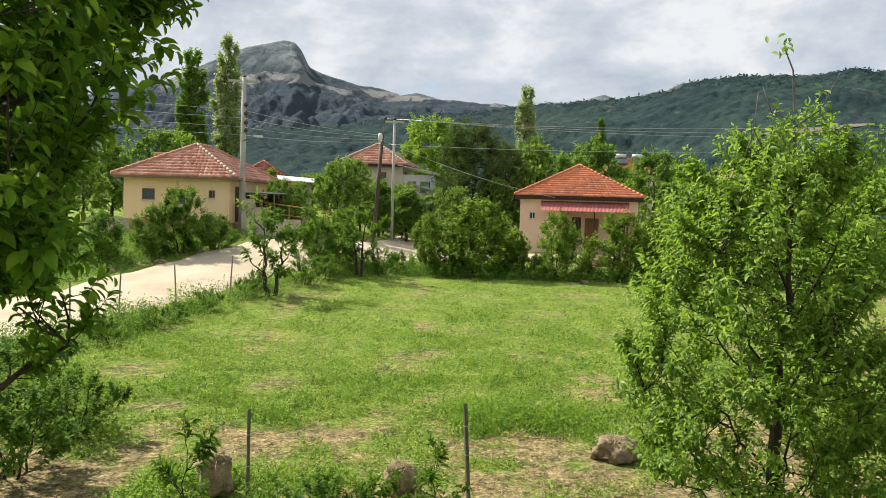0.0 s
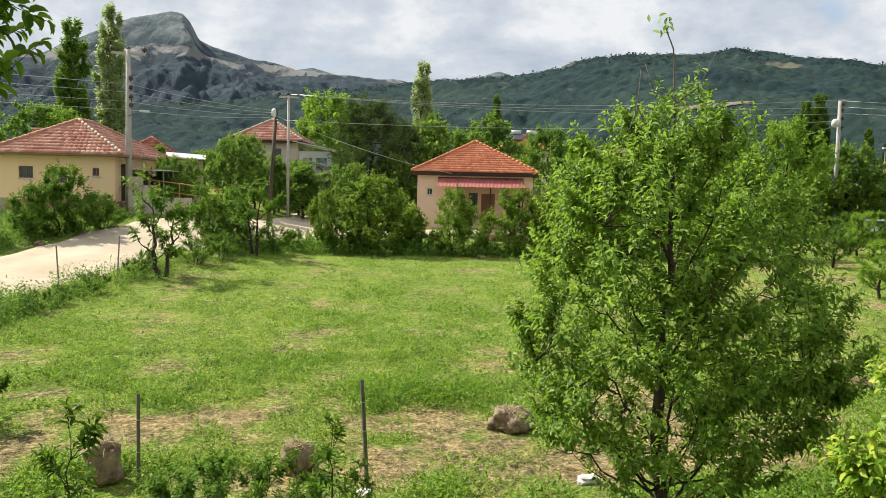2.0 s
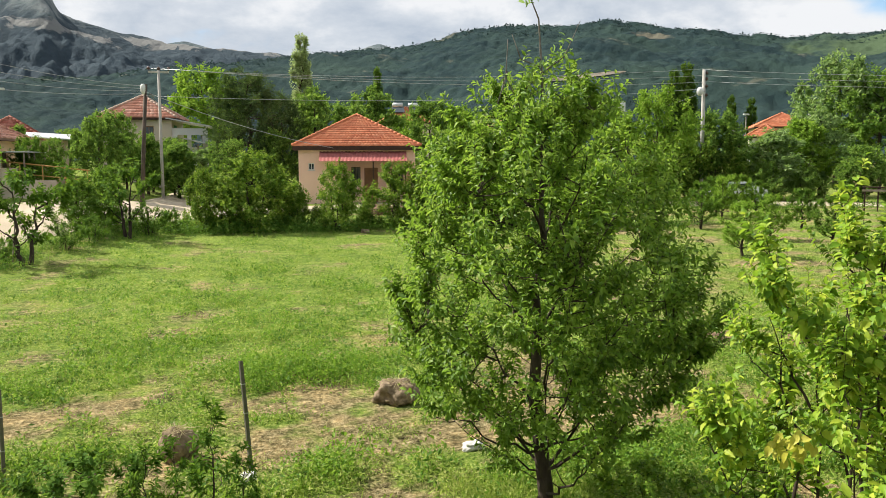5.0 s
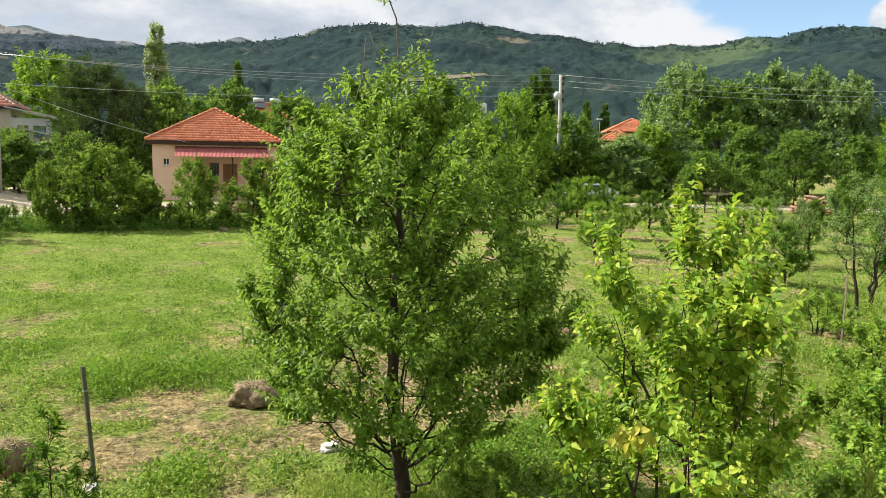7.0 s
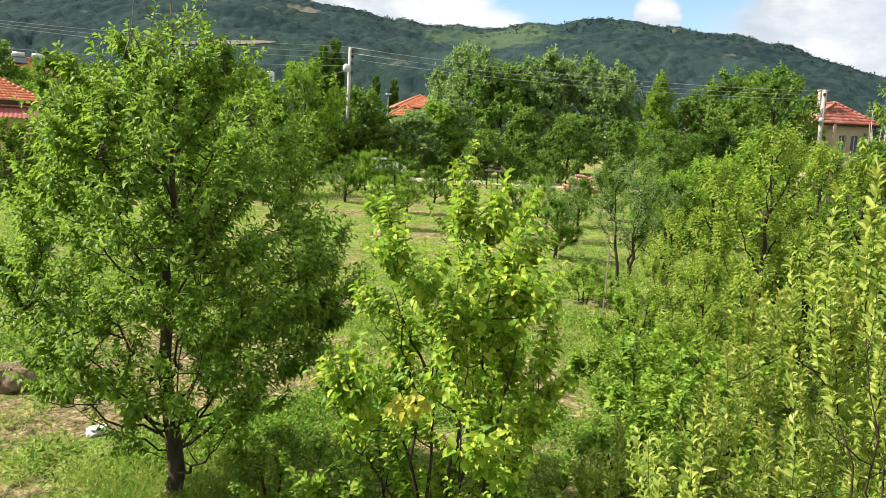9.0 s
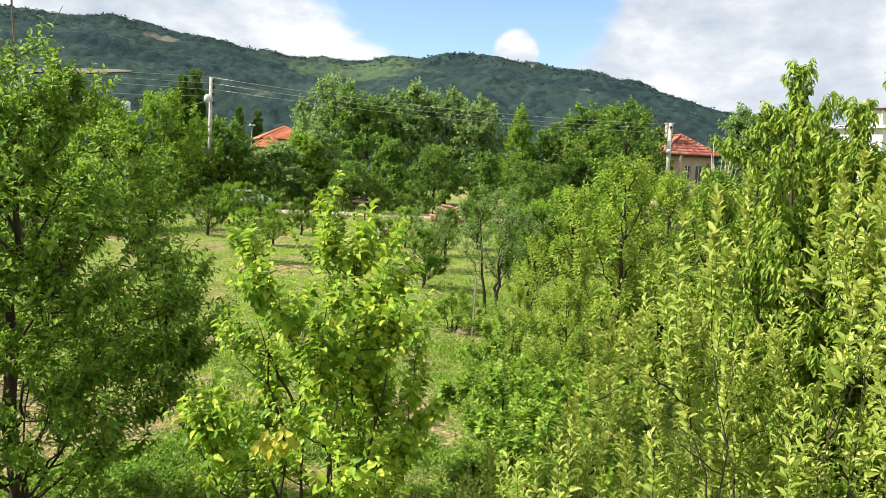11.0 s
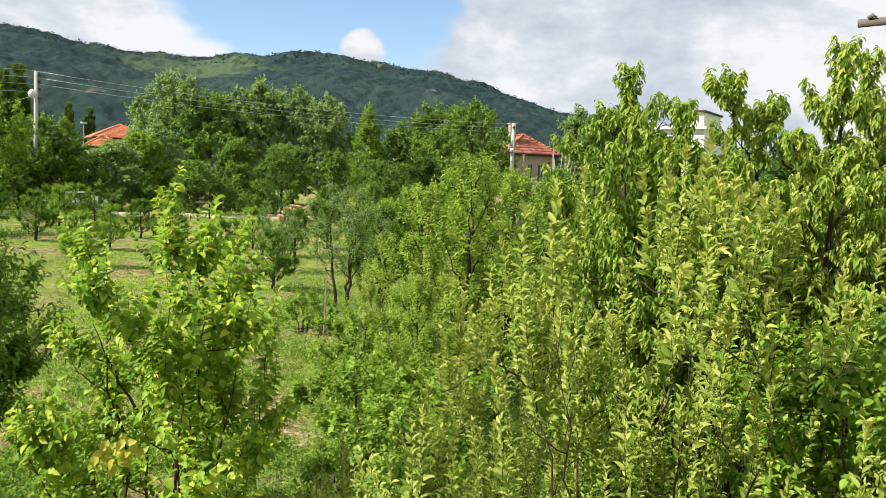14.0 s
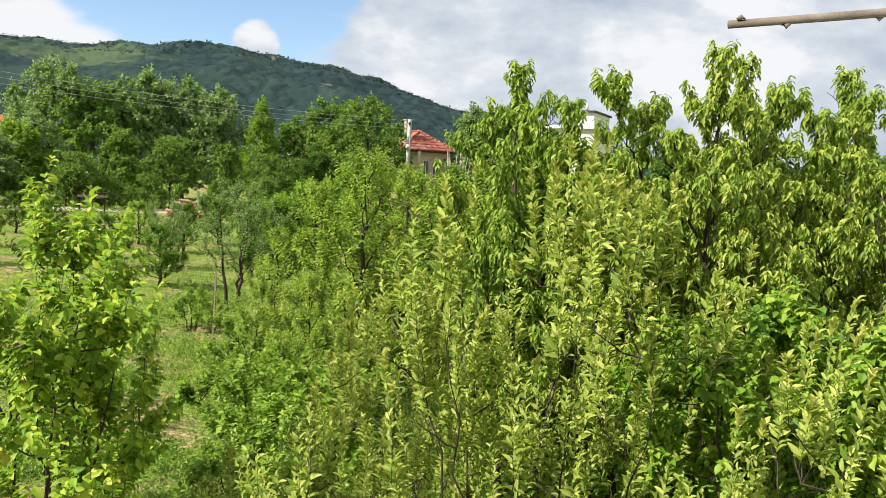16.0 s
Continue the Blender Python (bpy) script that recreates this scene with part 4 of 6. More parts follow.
part("plinth", boxes((-W - 0.03, 0.03, -0.03, -0.003, -0.5, 0.55), (0.003, 0.03, -0.003, D, -0.5, 0.5)), BROWN_WALL, h1, "brown painted plinth band")
hip_roof(h1, -W - 0.45, 0.5, -0.45, D + 0.45, H1, 1.75, TILE_OLD, RIDGE_PALE, EAVE_WOOD, 0.1, single=True, mortared=(1,))
chimney(h1, -W + 0.1, 4.4, H1 - 0.2, 4.1, BROWN_WALL, 0.5)
bm = boxes((0.03, 1.9, 1.6, 5.2, 2.05, 2.1))
cn = part("porch_canopy", bm, SHEET, h1, "pale sheet porch canopy on thin posts")
for yy in (1.7, 3.4, 5.1):
    part("post", boxes((1.8, 1.86, yy - 0.03, yy + 0.03, -0.6, 2.05)), OLD_WOOD, cn)
part("porch_floor", boxes((0.035, 1.9, 0.6, 5.6, -0.5, 0.05)), GREY_WALL, h1)

# concrete garden wall and pipe rail beside the ochre house
yw = empty("garden_wall", pose(*P(-13.4, 42.2)[:2], P(-13.4, 42.2)[2], 0, 0, 4), "low weathered concrete garden wall with stained face", "wall")
part("panel", boxes((-0.3, 0.35, 0, 0.18, -0.4, 1.75), bevel=0.02), GREY_WALL, yw)
part("panel", boxes((0.35, 1.0, 0.005, 0.185, -0.4, 1.35), bevel=0.02), GREY_WALL, yw)
part("panel", boxes((1.0, 2.6, 0.01, 0.19, -0.4, 0.78), bevel=0.02), GREY_WALL, yw)
yr = empty("pipe_rail", pose(*P(-11.9, 44.5)[:2], P(-11.9, 44.5)[2], 0, 0, -2), "rusty yellow pipe handrail on thin posts", "railing")
for i in range(4):
    part("post", tube_mesh("post", [([(i * 1.0, 0, -0.2), (i * 1.0, 0, 1.5 - i * 0.12)], [0.03, 0.03])]), PIPE, yr)
part("rail", tube_mesh("rail", [([(-0.6, 0, 1.57), (3.1, 0, 1.13)], [0.035, 0.035])]), PIPE, yr)
part("rail", tube_mesh("rail", [([(0, 0, 1.0), (3.1, 0, 0.64)], [0.025, 0.025])]), PIPE, yr)
lw = empty("garden_wall", pose(*P(-23.4, 42.5)[:2], P(-23.4, 42.5)[2], 0, 0, 12), "low grey concrete wall beside the ochre house", "wall")
part("panel", boxes((0, 1.9, 0, 0.2, -0.4, 0.85), bevel=0.02), GREY_WALL, lw)

# the salmon house
x, y, _ = P(9.15, 54.2)
z = height(x, y)
h2 = empty("salmon_house", pose(x, y, z, 0, 0, -9.15), "single-storey salmon plastered house with new orange tile roof", "house")
W, D, HH = 7.5, 7.6, 3.62
fo = [(0.62, 1.0, 2.18, 2.62), (2.6, 7.3, 0.0, 2.75)]
walls(h2, W, D, HH, PINK_WALL, fo, [(2, 3, 1.2, 2.3)], x0=-W / 2)
window(h2, pose(-W / 2, 0, 0), *fo[0], WHITE_WALL)
po = [(0.75, 1.35, 1.2, 2.35), (1.6, 2.5, 0.02, 2.3), (3.4, 4.2, 1.1, 2.2)]
pw = part("porch_wall", wall_boxes(4.7, 2.75, 0.2, po), PINK_WALL, h2)
pw.matrix_local = pose(-W / 2 + 2.6, 1.3, 0)
window(h2, pose(-W / 2 + 2.6, 1.3, 0), *po[0], DARK_WOOD, bars=6)
window(h2, pose(-W / 2 + 2.6, 1.3, 0), *po[2], DARK_WOOD, bars=6)
part("door", boxes((1.6, 2.5, 0.06, 0.11, 0.02, 2.3)), FRAME_WOOD, h2).matrix_local = pose(-W / 2 + 2.6, 1.3, 0)
part("porch_side", boxes((2.36, 2.6, 0.24, 1.3, -0.3, 2.75)), PINK_WALL, h2).matrix_local = pose(-W / 2, 0, 0)
part("terrace", boxes((2.0, 7.7, -1.2, 1.3, -0.5, 0.02)), GREY_WALL, h2).matrix_local = pose(-W / 2, 0, 0)
hip_roof(h2, -W / 2 - 0.35, W / 2 + 0.35, -0.4, D + 0.4, HH + 0.08, 2.15, TILE_NEW, TILE_NEW, DARK_WOOD, 0.26, 0.33, 0.23, single=True)
co, fc = [], []
n, m = 96, 6
for j in range(m):
    for i in range(n):
        u, v = i / (n - 1), j / (m - 1)
        co.append((-2.4 + 5.55 * u, -0.05 - 1.25 * v, 3.36 - 0.62 * v + 0.02 * math.sin(u * 2 * math.pi * 24)))
for j in range(m - 1):
    for i in range(n - 1):
        a = j * n + i
        fc.append((a, a + 1, a + n + 1)), fc.append((a, a + n + 1, a + n))
aw = part("awning", mesh_of("awning", co, fc, True), RED_SHEET, h2, "faded red corrugated awning")
for xx in (-1.1, 1.0, 3.05):
    part("awning_post", boxes((xx - 0.04, xx + 0.04, -1.2, -1.12, -0.2, 2.78)), DARK_WOOD, aw)


def simple_house(name, label, az, dist, rz, W, D, h, rise, wall_mat, tiles, front=(), right=(), over=0.4, caps=None, frame_mat=FRAME_WOOD, dz=0.0, left=()):
    xx, yy, zz_ = P(az, dist)
    hs = empty(name, pose(xx, yy, zz_ + dz, 0, 0, -az + rz), label, "house")
    walls(hs, W, D, h, wall_mat, front, right, left, x0=-W / 2)
    for o in front:
        window(hs, pose(-W / 2, 0, 0), *o, frame_mat)
    for o in right:
        window(hs, pose(W / 2, 0.24, 0, 0, 0, 90), *o, frame_mat)
    for o in left:
        window(hs, pose(-W / 2, D - 0.24, 0, 0, 0, -90), *o, frame_mat)
    hip_roof(hs, -W / 2 - over, W / 2 + over, -over, D + over, h, rise, tiles, caps or tiles, DARK_WOOD, 0.16, 0.4, 0.3)
    return hs


h4 = simple_house("cream_house", "two-storey cream house with old tile roof among trees", -5.05, 66, -12, 5.0, 5.2, 4.8, 1.75, CREAM_WALL, TILE_OLD,
                  [(3.0, 3.7, 3.4, 4.2), (0.6, 1.5, 3.4, 4.4)], [(0.8, 1.8, 3.5, 4.3)], caps=RIDGE_PALE)
part("shutter", boxes((0.8, 1.8, -0.03, 0.02, 3.5, 4.3)), GREEN_PAINT, h4, "green shutter").matrix_local = pose(2.5, 0.24, 0, 0, 0, 90)
x, y, z = P(-1.9, 65)
sh = empty("lean_to", pose(x, y, z, 0, 0, 0), "open timber lean-to with pale sheet roofs", "shed")
part("roof", boxes((-1.6, 1.9, 0, 4, 0, 0.07)), SHEET, sh).matrix_local = pose(0, 0, 5.3, 0, 10, 0)
part("lower_roof", boxes((-0.6, 2.4, -1.2, 1.8, 0, 0.06)), SHEET, sh).matrix_local = pose(0.3, 0, 3.95, 0, 13, 0)
part("wall", wall_boxes(2.6, 4.9, 0.15, [(0.4, 1.1, 3.5, 4.4), (1.4, 2.2, 3.5, 4.4)]), WHITE_WALL, sh).matrix_local = pose(-1.2, 0.6, 0)
for xx in (-0.8, 0.7, 2.5):
    part("post", boxes((xx - 0.06, xx + 0.06, -0.9, -0.78, -0.2, 3.85 - 0.22 * xx)), OLD_WOOD, sh)
simple_house("red_roofed_house", "house with dark red roof behind the ochre house", -12.7, 62, -8, 6.6, 7.4, 2.5, 2.5, CREAM_WALL, TILE_RED, [(1, 2, 0.9, 2)], [(1, 2, 0.9, 2)], dz=-0.75)
x, y, z = P(-10.5, 54)
ws = empty("sheet_roofed_shed", pose(x, y, z, 0, 0, 10), "small shed with pale sheet metal roof", "shed")
part("roof", boxes((-1.5, 1.5, -0.5, 3, 0, 0.06)), SHEET, ws).matrix_local = pose(0, 0, 2.75, 6, 3, 0)
part("wall", wall_boxes(2.6, 2.6, 0.15, ()), GREY_WALL, ws).matrix_local = pose(-1.3, 0, 0)
part("wall", wall_boxes(2.6, 2.6, 0.15, ()), GREY_WALL, ws).matrix_local = pose(-1.3, 2.6, 0)
hv = simple_house("village_house", "distant village house with tile roof and roof tanks", 12.8, 112, 8, 7.5, 7, 6.7, 2.1, CREAM_WALL, TILE_NEW, [(1, 2.2, 4.4, 5.6), (4, 5.2, 4.4, 5.6)])
simple_house("village_house", "distant village house with tile roof", 18.4, 112, -15, 6.5, 7, 6.2, 1.7, CREAM_WALL, TILE_OLD, [(1, 2.2, 4.4, 5.6)])
h3 = simple_house("orange_roofed_house", "pale house with bright orange tile roof between trees", 37.3, 118, 10, 7.2, 7.5, 6.2, 1.9, CREAM_WALL, TILE_NEW, [(1, 2.2, 3.6, 5.0), (4, 5.2, 3.6, 5.0)])
chimney(h3, 3.4, 2.0, 6.2, 8.6, WHITE_WALL, 0.6)
simple_house("orange_roofed_house", "small white house with orange tile roof", 35.95, 100, -10, 2.9, 4.5, 4.75, 1.35, WHITE_WALL, TILE_NEW, [(1, 1.8, 3.2, 4.2)])
simple_house("village_house", "house roof showing between tree crowns", 56.3, 120, 5, 6, 6, 7.4, 1.8, CREAM_WALL, TILE_NEW)

for xx in (-1.3, 0.9):
    tk = part("roof_tank", tube_mesh("roof_tank", [([(xx - 0.7, 3.2, 9.15), (xx + 0.7, 3.2, 9.15)], [0.32, 0.32])], 10), SHEET, hv, "white roof water tank")
    part("solar_panel", boxes((xx - 0.8, xx + 0.8, 0, 1.6, 0, 0.06)), GLASS, tk, "dark blue solar panel").matrix_local = pose(0, 1.5, 8.05, 30, 0, 0)
    for xs_ in (xx - 0.6, xx + 0.54):
        part("stand", boxes((xs_, xs_ + 0.06, 3.15, 3.22, 7.6, 8.9)), STEEL, tk)
x, y, z = P(27.0, 84)
wt = empty("water_tank", pose(x, y, z), "small white water tank on a steel stand", "tank")
part("tank", tube_mesh("tank", [([(0, 0, 7.0), (0, 0, 7.05), (0, 0, 7.95), (0, 0, 8.05)], [0.36, 0.42, 0.42, 0.2])], 12), LAMP_GREY, wt)
for sx, sy in ((-1, -1), (1, -1), (1, 1), (-1, 1)):
    part("leg", boxes((sx * 0.3 - 0.04, sx * 0.3 + 0.04, sy * 0.3 - 0.04, sy * 0.3 + 0.04, -0.2, 7.0)), STEEL, wt)
part("platform", boxes((-0.45, 0.45, -0.45, 0.45, 6.94, 7.0)), STEEL, wt)

# the beige house with the balcony
h5 = simple_house("beige_house", "two-storey beige house with red tile roof and balcony", 64.25, 70, 24, 4.1, 6.0, 6.0, 1.65, BEIGE_WALL, TILE_RED, [(1.7, 2.2, 4.0, 5.2), (2.6, 3.2, 3.6, 5.2)], [], left=[(1, 2, 3.6, 4.8)], frame_mat=WHITE_WALL)
chimney(h5, -1.5, 1.0, 6.0, 8.45, GREY_WALL, 0.5)
bl = part("balcony", boxes((-1.4, 2.7, -1.3, 0.0, 2.75, 2.95)), BEIGE_WALL, h5)
part("parapet", boxes((-1.4, 2.7, -1.3, -1.2, 2.95, 3.75), (-1.4, -1.3, -1.2, 0, 2.95, 3.75), (2.6, 2.7, -1.2, 0, 2.95, 3.75)), BEIGE_WALL, bl)
for xx in (-1.3, 2.5):
    part("column", boxes((xx, xx + 0.16, -1.2, -1.04, -0.2, 5.9)), BEIGE_WALL, bl)

# the white block
x, y, z = P(74.3, 92)
wb = empty("apartment_block", pose(x, y, z - 0.45, 0, 0, -74.3 - 18), "white concrete block with flat roof and vent pipes", "building")
wo = [(0.5, 1.5, 7.2, 8.6), (2.3, 3.3, 7.2, 8.6), (0.5, 1.5, 4, 5.4), (2.3, 3.3, 4, 5.4)]
walls(wb, 5.2, 7, 10.6, WHITE_WALL, wo, x0=-3.3)
for o in wo:
    window(wb, pose(-3.3, 0, 0), *o, WHITE_WALL)
part("flat_roof", boxes((-3.6, 2.2, -0.5, 7.5, 10.6, 10.9)), WHITE_WALL, wb)
part("upper_floor", boxes((-1.8, 1.6, 0.5, 6.5, 10.9, 12.4)), WHITE_WALL, wb)
part("roof_slab", boxes((-2.0, 1.8, 0.2, 6.8, 12.4, 12.6)), DARK_WOOD, wb)
for i in range(3):
    part("vent_pipe", tube_mesh("vent_pipe", [([(-1.2 + i * 0.9, 1.0, 12.5), (-1.2 + i * 0.9, 1.0, 13.4)], [0.16, 0.16])], 8), SHEET, wb)

# the house the view is seen from
ob = part("wall_south", boxes((-7, 7, -1.9, -1.6, -0.3, 6.4)), WHITE_WALL)
tagged(ob, "plain white house wall behind the viewpoint", "wall", kind="structure")
ob = part("balcony_floor", boxes((-3.2, 3.2, -1.6, 0.5, 1.95, 2.12)), CONCRETE)
tagged(ob, "plain concrete balcony slab", "floor", kind="structure")
sp = [(2.62, 0.27, 4.076), (2.60, 0.0, 4.084), (2.61, -0.35, 4.103), (2.59, -0.8, 4.125), (2.6, -1.62, 4.165)]
pole = empty("wooden_pole", Matrix(), "sawn-off weathered wooden pole jutting from the house wall", "pole")
runs = [(sp, [0.0110, 0.0118, 0.0122, 0.013, 0.015])]
part("shaft", tube_mesh("shaft", runs, 10), POLE_GREY, pole)
for t_, z_, r_ in ((0.12, 4.070, 0.008), (0.235, 4.087, 0.007), (-0.1, 4.081, 0.007)):
    part("knot", tube_mesh("knot", [([(2.607, t_ + 0.012, z_), (2.606, t_, z_ + (0.006 if z_ > 4.085 else -0.006)), (2.605, t_ - 0.01, z_)], [r_ * 0.6, r_, r_ * 0.4])], 6), POLE_GREY, pole)


# ---- poles and wires ----
def insulator(parent, x, y, z):
    ins = part("insulator", tube_mesh("insulator", [([(x, y, z), (x, y, z + 0.08), (x, y, z + 0.09), (x, y, z + 0.22), (x, y, z + 0.28)], [0.025, 0.025, 0.11, 0.10, 0.03])], 8), CERAMIC, parent)
    return ins


def street_pole(name, label, x, y, top, mat, r0, r1, lean=(0, 0), arms=(), turn=0.0, sides=8):
    z = height(x, y)
    pl = empty(name, pose(x, y, z, 0, 0, turn), label, "utility pole")
    hgt_ = top - z
    part("shaft", tube_mesh("shaft", [([(0, 0, -0.3), (lean[0] * 0.5, lean[1] * 0.5, hgt_ * 0.5), (lean[0], lean[1], hgt_)], [r0, (r0 + r1) / 2, r1])], sides), mat, pl)
    for az_, wid in arms:
        arm = part("crossarm", boxes((lean[0] - wid, lean[0] + wid, lean[1] - 0.05, lean[1] + 0.05, az_ - z - 0.06, az_ - z + 0.06)), CONCRETE, pl)
        for s in (-0.95, 0.0, 0.95):
            insulator(arm, lean[0] + s * wid, lean[1], az_ - z + 0.05)
    return pl


ax, ay = 43.55 * math.sin(radians(-13.75)), 43.55 * math.cos(radians(-13.75))
pa = street_pole("power_pole", "grey concrete power pole with crossarm and street lamp", ax, ay, 9.95, CONCRETE, 0.17, 0.11, arms=((9.75, 0.78),), turn=10)
la = part("lamp_arm", tube_mesh("lamp_arm", [([(0, -0.1, 4.65), (0.35, -0.25, 4.75), (0.62, -0.32, 4.85)], [0.025, 0.025, 0.025])], 6), STEEL, pa)
part("lamp_head", boxes((0.5, 1.0, -0.42, -0.24, 4.82, 4.93), bevel=0.03), LAMP_GREY, la)
for zz_ in (6.3, 5.85, 5.4, 5.0):
    insulator(pa, 0.13, -0.13, zz_)
bx, by = 55.0 * math.sin(radians(-3.6)), 55.0 * math.cos(radians(-3.6))
street_pole("power_pole", "slim grey power pole with three insulators", bx, by, 9.3, CONCRETE, 0.10, 0.08, arms=((9.2, 0.62),), turn=5)
cx, cy = 46.5 * math.sin(radians(-4.95)), 46.5 * math.cos(radians(-4.95))
lp = street_pole("street_lamp", "leaning dark wooden pole with a pale lamp", cx, cy, 7.7, POLE_WOOD, 0.12, 0.09, lean=(0.42, 0.2))
part("lamp_head", tube_mesh("lamp_head", [([(0.3, -0.1, 5.9), (0.3, -0.1, 6.1), (0.3, -0.1, 6.35), (0.3, -0.1, 6.45)], [0.05, 0.13, 0.13, 0.06])], 8), LAMP_GREY, lp)
part("lamp_arm", tube_mesh("lamp_arm", [([(0.36, 0.15, 5.8), (0.7, 0.1, 5.95), (0.85, 0.1, 5.6)], [0.02, 0.02, 0.02])], 6), STEEL, lp)
dx, dy = 32.47, 51.5
pc = street_pole("power_pole", "tall pale concrete pole with round street lamp", dx, dy, 9.9, CONCRETE, 0.17, 0.12)
part("lamp_head", tube_mesh("lamp_head", [([(-0.42, -0.2, 7.2), (-0.42, -0.24, 7.35), (-0.42, -0.24, 7.6), (-0.42, -0.2, 7.75)], [0.1, 0.24, 0.24, 0.1])], 10), LAMP_GREY, pc)
part("lamp_arm", tube_mesh("lamp_arm", [([(0, -0.1, 7.5), (-0.42, -0.2, 7.5)], [0.03, 0.03])], 6), STEEL, pc)
for zz_ in (8.6, 8.2, 7.7, 7.1):
    insulator(pc, 0.15, -0.1, zz_)
ex, ey = 56.95, 29.15
pe = street_pole("power_pole", "pale concrete pole beside the beige house", ex, ey, 8.5, CONCRETE, 0.17, 0.14)
part("lamp_head", tube_mesh("lamp_head", [([(-0.3, -0.1, 5.9), (-0.35, -0.15, 6.15)], [0.2, 0.16])], 8), LAMP_GREY, pe)
insulator(pe, -0.15, -0.1, 7.6)
for az_, ds, tp in ((34.9, 86, 8.0), (34.15, 90, 6.6)):
    x, y, z = P(az_, ds)
    q = street_pole("street_lamp", "distant thin lamp post", x, y, tp, STEEL, 0.07, 0.05)
    part("lamp_head", boxes((-0.3, 0.3, -0.12, 0.12, tp - z, tp - z + 0.16), bevel=0.03), LAMP_GREY, q)


def wire(a, b, sag, r=0.011, name="overhead_wire", label="thin pale overhead power wire between poles"):
    a, b = Vector(a), Vector(b)
    pts = [a.lerp(b, q) - Vector((0, 0, sag * 4 * q * (1 - q))) for q in np.linspace(0, 1, 15)]
    ob_ = part(name, tube_mesh(name, [(pts, [r] * 15)], 4), WIRE)
    return tagged(ob_, label, "wire", "overhead wires")


B_ = [(bx - 0.6, by, 9.4), (bx, by, 9.4), (bx + 0.6, by, 9.4)]
for i in range(3):
    wire(B_[i], (dx, dy, 9.95 - 0.45 * i), 0.55)
for i, zz_ in enumerate((8.3, 7.9, 7.45, 7.05)):
    wire((ax, ay, zz_), (cx + 0.4, cy + 0.2, 7.6 - 0.12 * i), 0.15)
    wire((ax, ay, zz_), (-40, 30 + i, zz_ + 1.5), 0.4)
wire((cx + 0.42, cy, 7.3), (8.0, 54.0, 4.4), 0.35, 0.016, "service_cable", "dark service cable running to the salmon house")
wire((cx + 0.42, cy, 7.1), (dx, dy, 8.6), 0.5)
for i in range(3):
    wire((dx, dy, 9.9 - 0.4 * i), (ex, ey, 8.4 - 0.3 * i), 0.5)
wire((dx, dy, 8.4), (*P(26.5, 72)[:2], 7.9), 0.5, 0.014, "service_cable", "pale service cable from the lamp pole")


# ---- stones, posts, yard things ----
def rock(name, label, x, y, sx, sy, sz, mat, seed, turn=0.0, sink=0.12, cat="rock"):
    bm = bmesh.new()
    bmesh.ops.create_icosphere(bm, subdivisions=4, radius=1.0)
    for v in bm.verts:
        c = v.co
        c = Vector([math.copysign(abs(w) ** 0.78, w) for w in c]) * 0.95
        c *= 1.05 + 0.42 * noise.noise(c * 1.5 + Vector((seed, 0, 0))) - 0.22 * abs(noise.noise(c * 2.6 + Vector((seed, seed, 0)))) + 0.13 * noise.noise(c * 4 + Vector((0, seed, 0))) + 0.10 * noise.noise(c * 7) + 0.06 * noise.noise(c * 16) + 0.03 * noise.noise(c * 30)
        v.co = Vector((c.x * sx / 2, c.y * sy / 2, c.z * sz / 2))
    ob_ = part(name, bm, mat)
    for p in ob_.data.polygons:
        p.use_smooth = True
    ob_.matrix_world = pose(x, y, height(x, y) + sz / 2 - sink, 0, 0, turn)
    return tagged(ob_, label, cat)


rock("boulder", "brown boulder capped with dry roots and straw", -2.93, 10.25, 0.44, 0.42, 0.56, STONE, 3.1, 15, 0.06)
rock("boulder", "pale brown boulder half sunk in weeds", -0.62, 10.5, 0.44, 0.40, 0.42, STONE, 8.7, 40, 0.05)
rock("boulder", "flat brown boulder on bare soil", 2.46, 12.0, 0.6, 0.48, 0.40, STONE, 5.3, -20, 0.06)
for ob_, seed in zip([o for o in bpy.data.objects if o.name.startswith("boulder")], (4, 5, 6)):
    rg = np.random.default_rng(seed)
    w_, d_, h_ = ob_.dimensions
    n = 150
    at = np.column_stack([rg.normal(0, 0.16 * w_, n), rg.normal(0, 0.16 * d_, n), np.full(n, 0.46 * h_)])
    at[:, 2] -= 0.5 * (at[:, 0] ** 2 + at[:, 1] ** 2) / w_
    tagged(part("dry_straw", scatter("dry_straw", BLADE, at, np.column_stack([at[:, :2] * 5 + rg.normal(0, 0.5, (n, 2)), rg.normal(-0.2, 0.3, n)]), rg.normal(0, 0.4, (n, 3)) + (0, 0, 1), rg.uniform(0.08, 0.2, n), np.full(n, 0.008)), DRY, ob_, "dry straw and roots"), kind="stuff")
rock("white_stone", "small white stone block under the plum tree", 3.0, 9.85, 0.29, 0.2, 0.13, WHITE_STONE, 2.2, 25, 0.03)
rock("white_stone", "white stone at the foot of a fence post", 0.2, 9.55, 0.2, 0.16, 0.12, WHITE_STONE, 6.2, 5, 0.03)
for i, (az_, ds, s) in enumerate(((33.6, 17.2, 0.9), (30.6, 16.9, 0.8), (38.7, 17.6, 0.8), (55.2, 22.0, 1.3), (43.2, 19, 0.7), (50.6, 19.5, 0.8), (27, 21, 0.7))):
    x, y, z = P(az_, ds)
    rock("dug_earth", "low heap of dug brown soil on the grass", x, y, 1.2 * s, 0.8 * s, 0.34 * s, SOIL, 11 + i, 40 * i, 0.16, "soil")
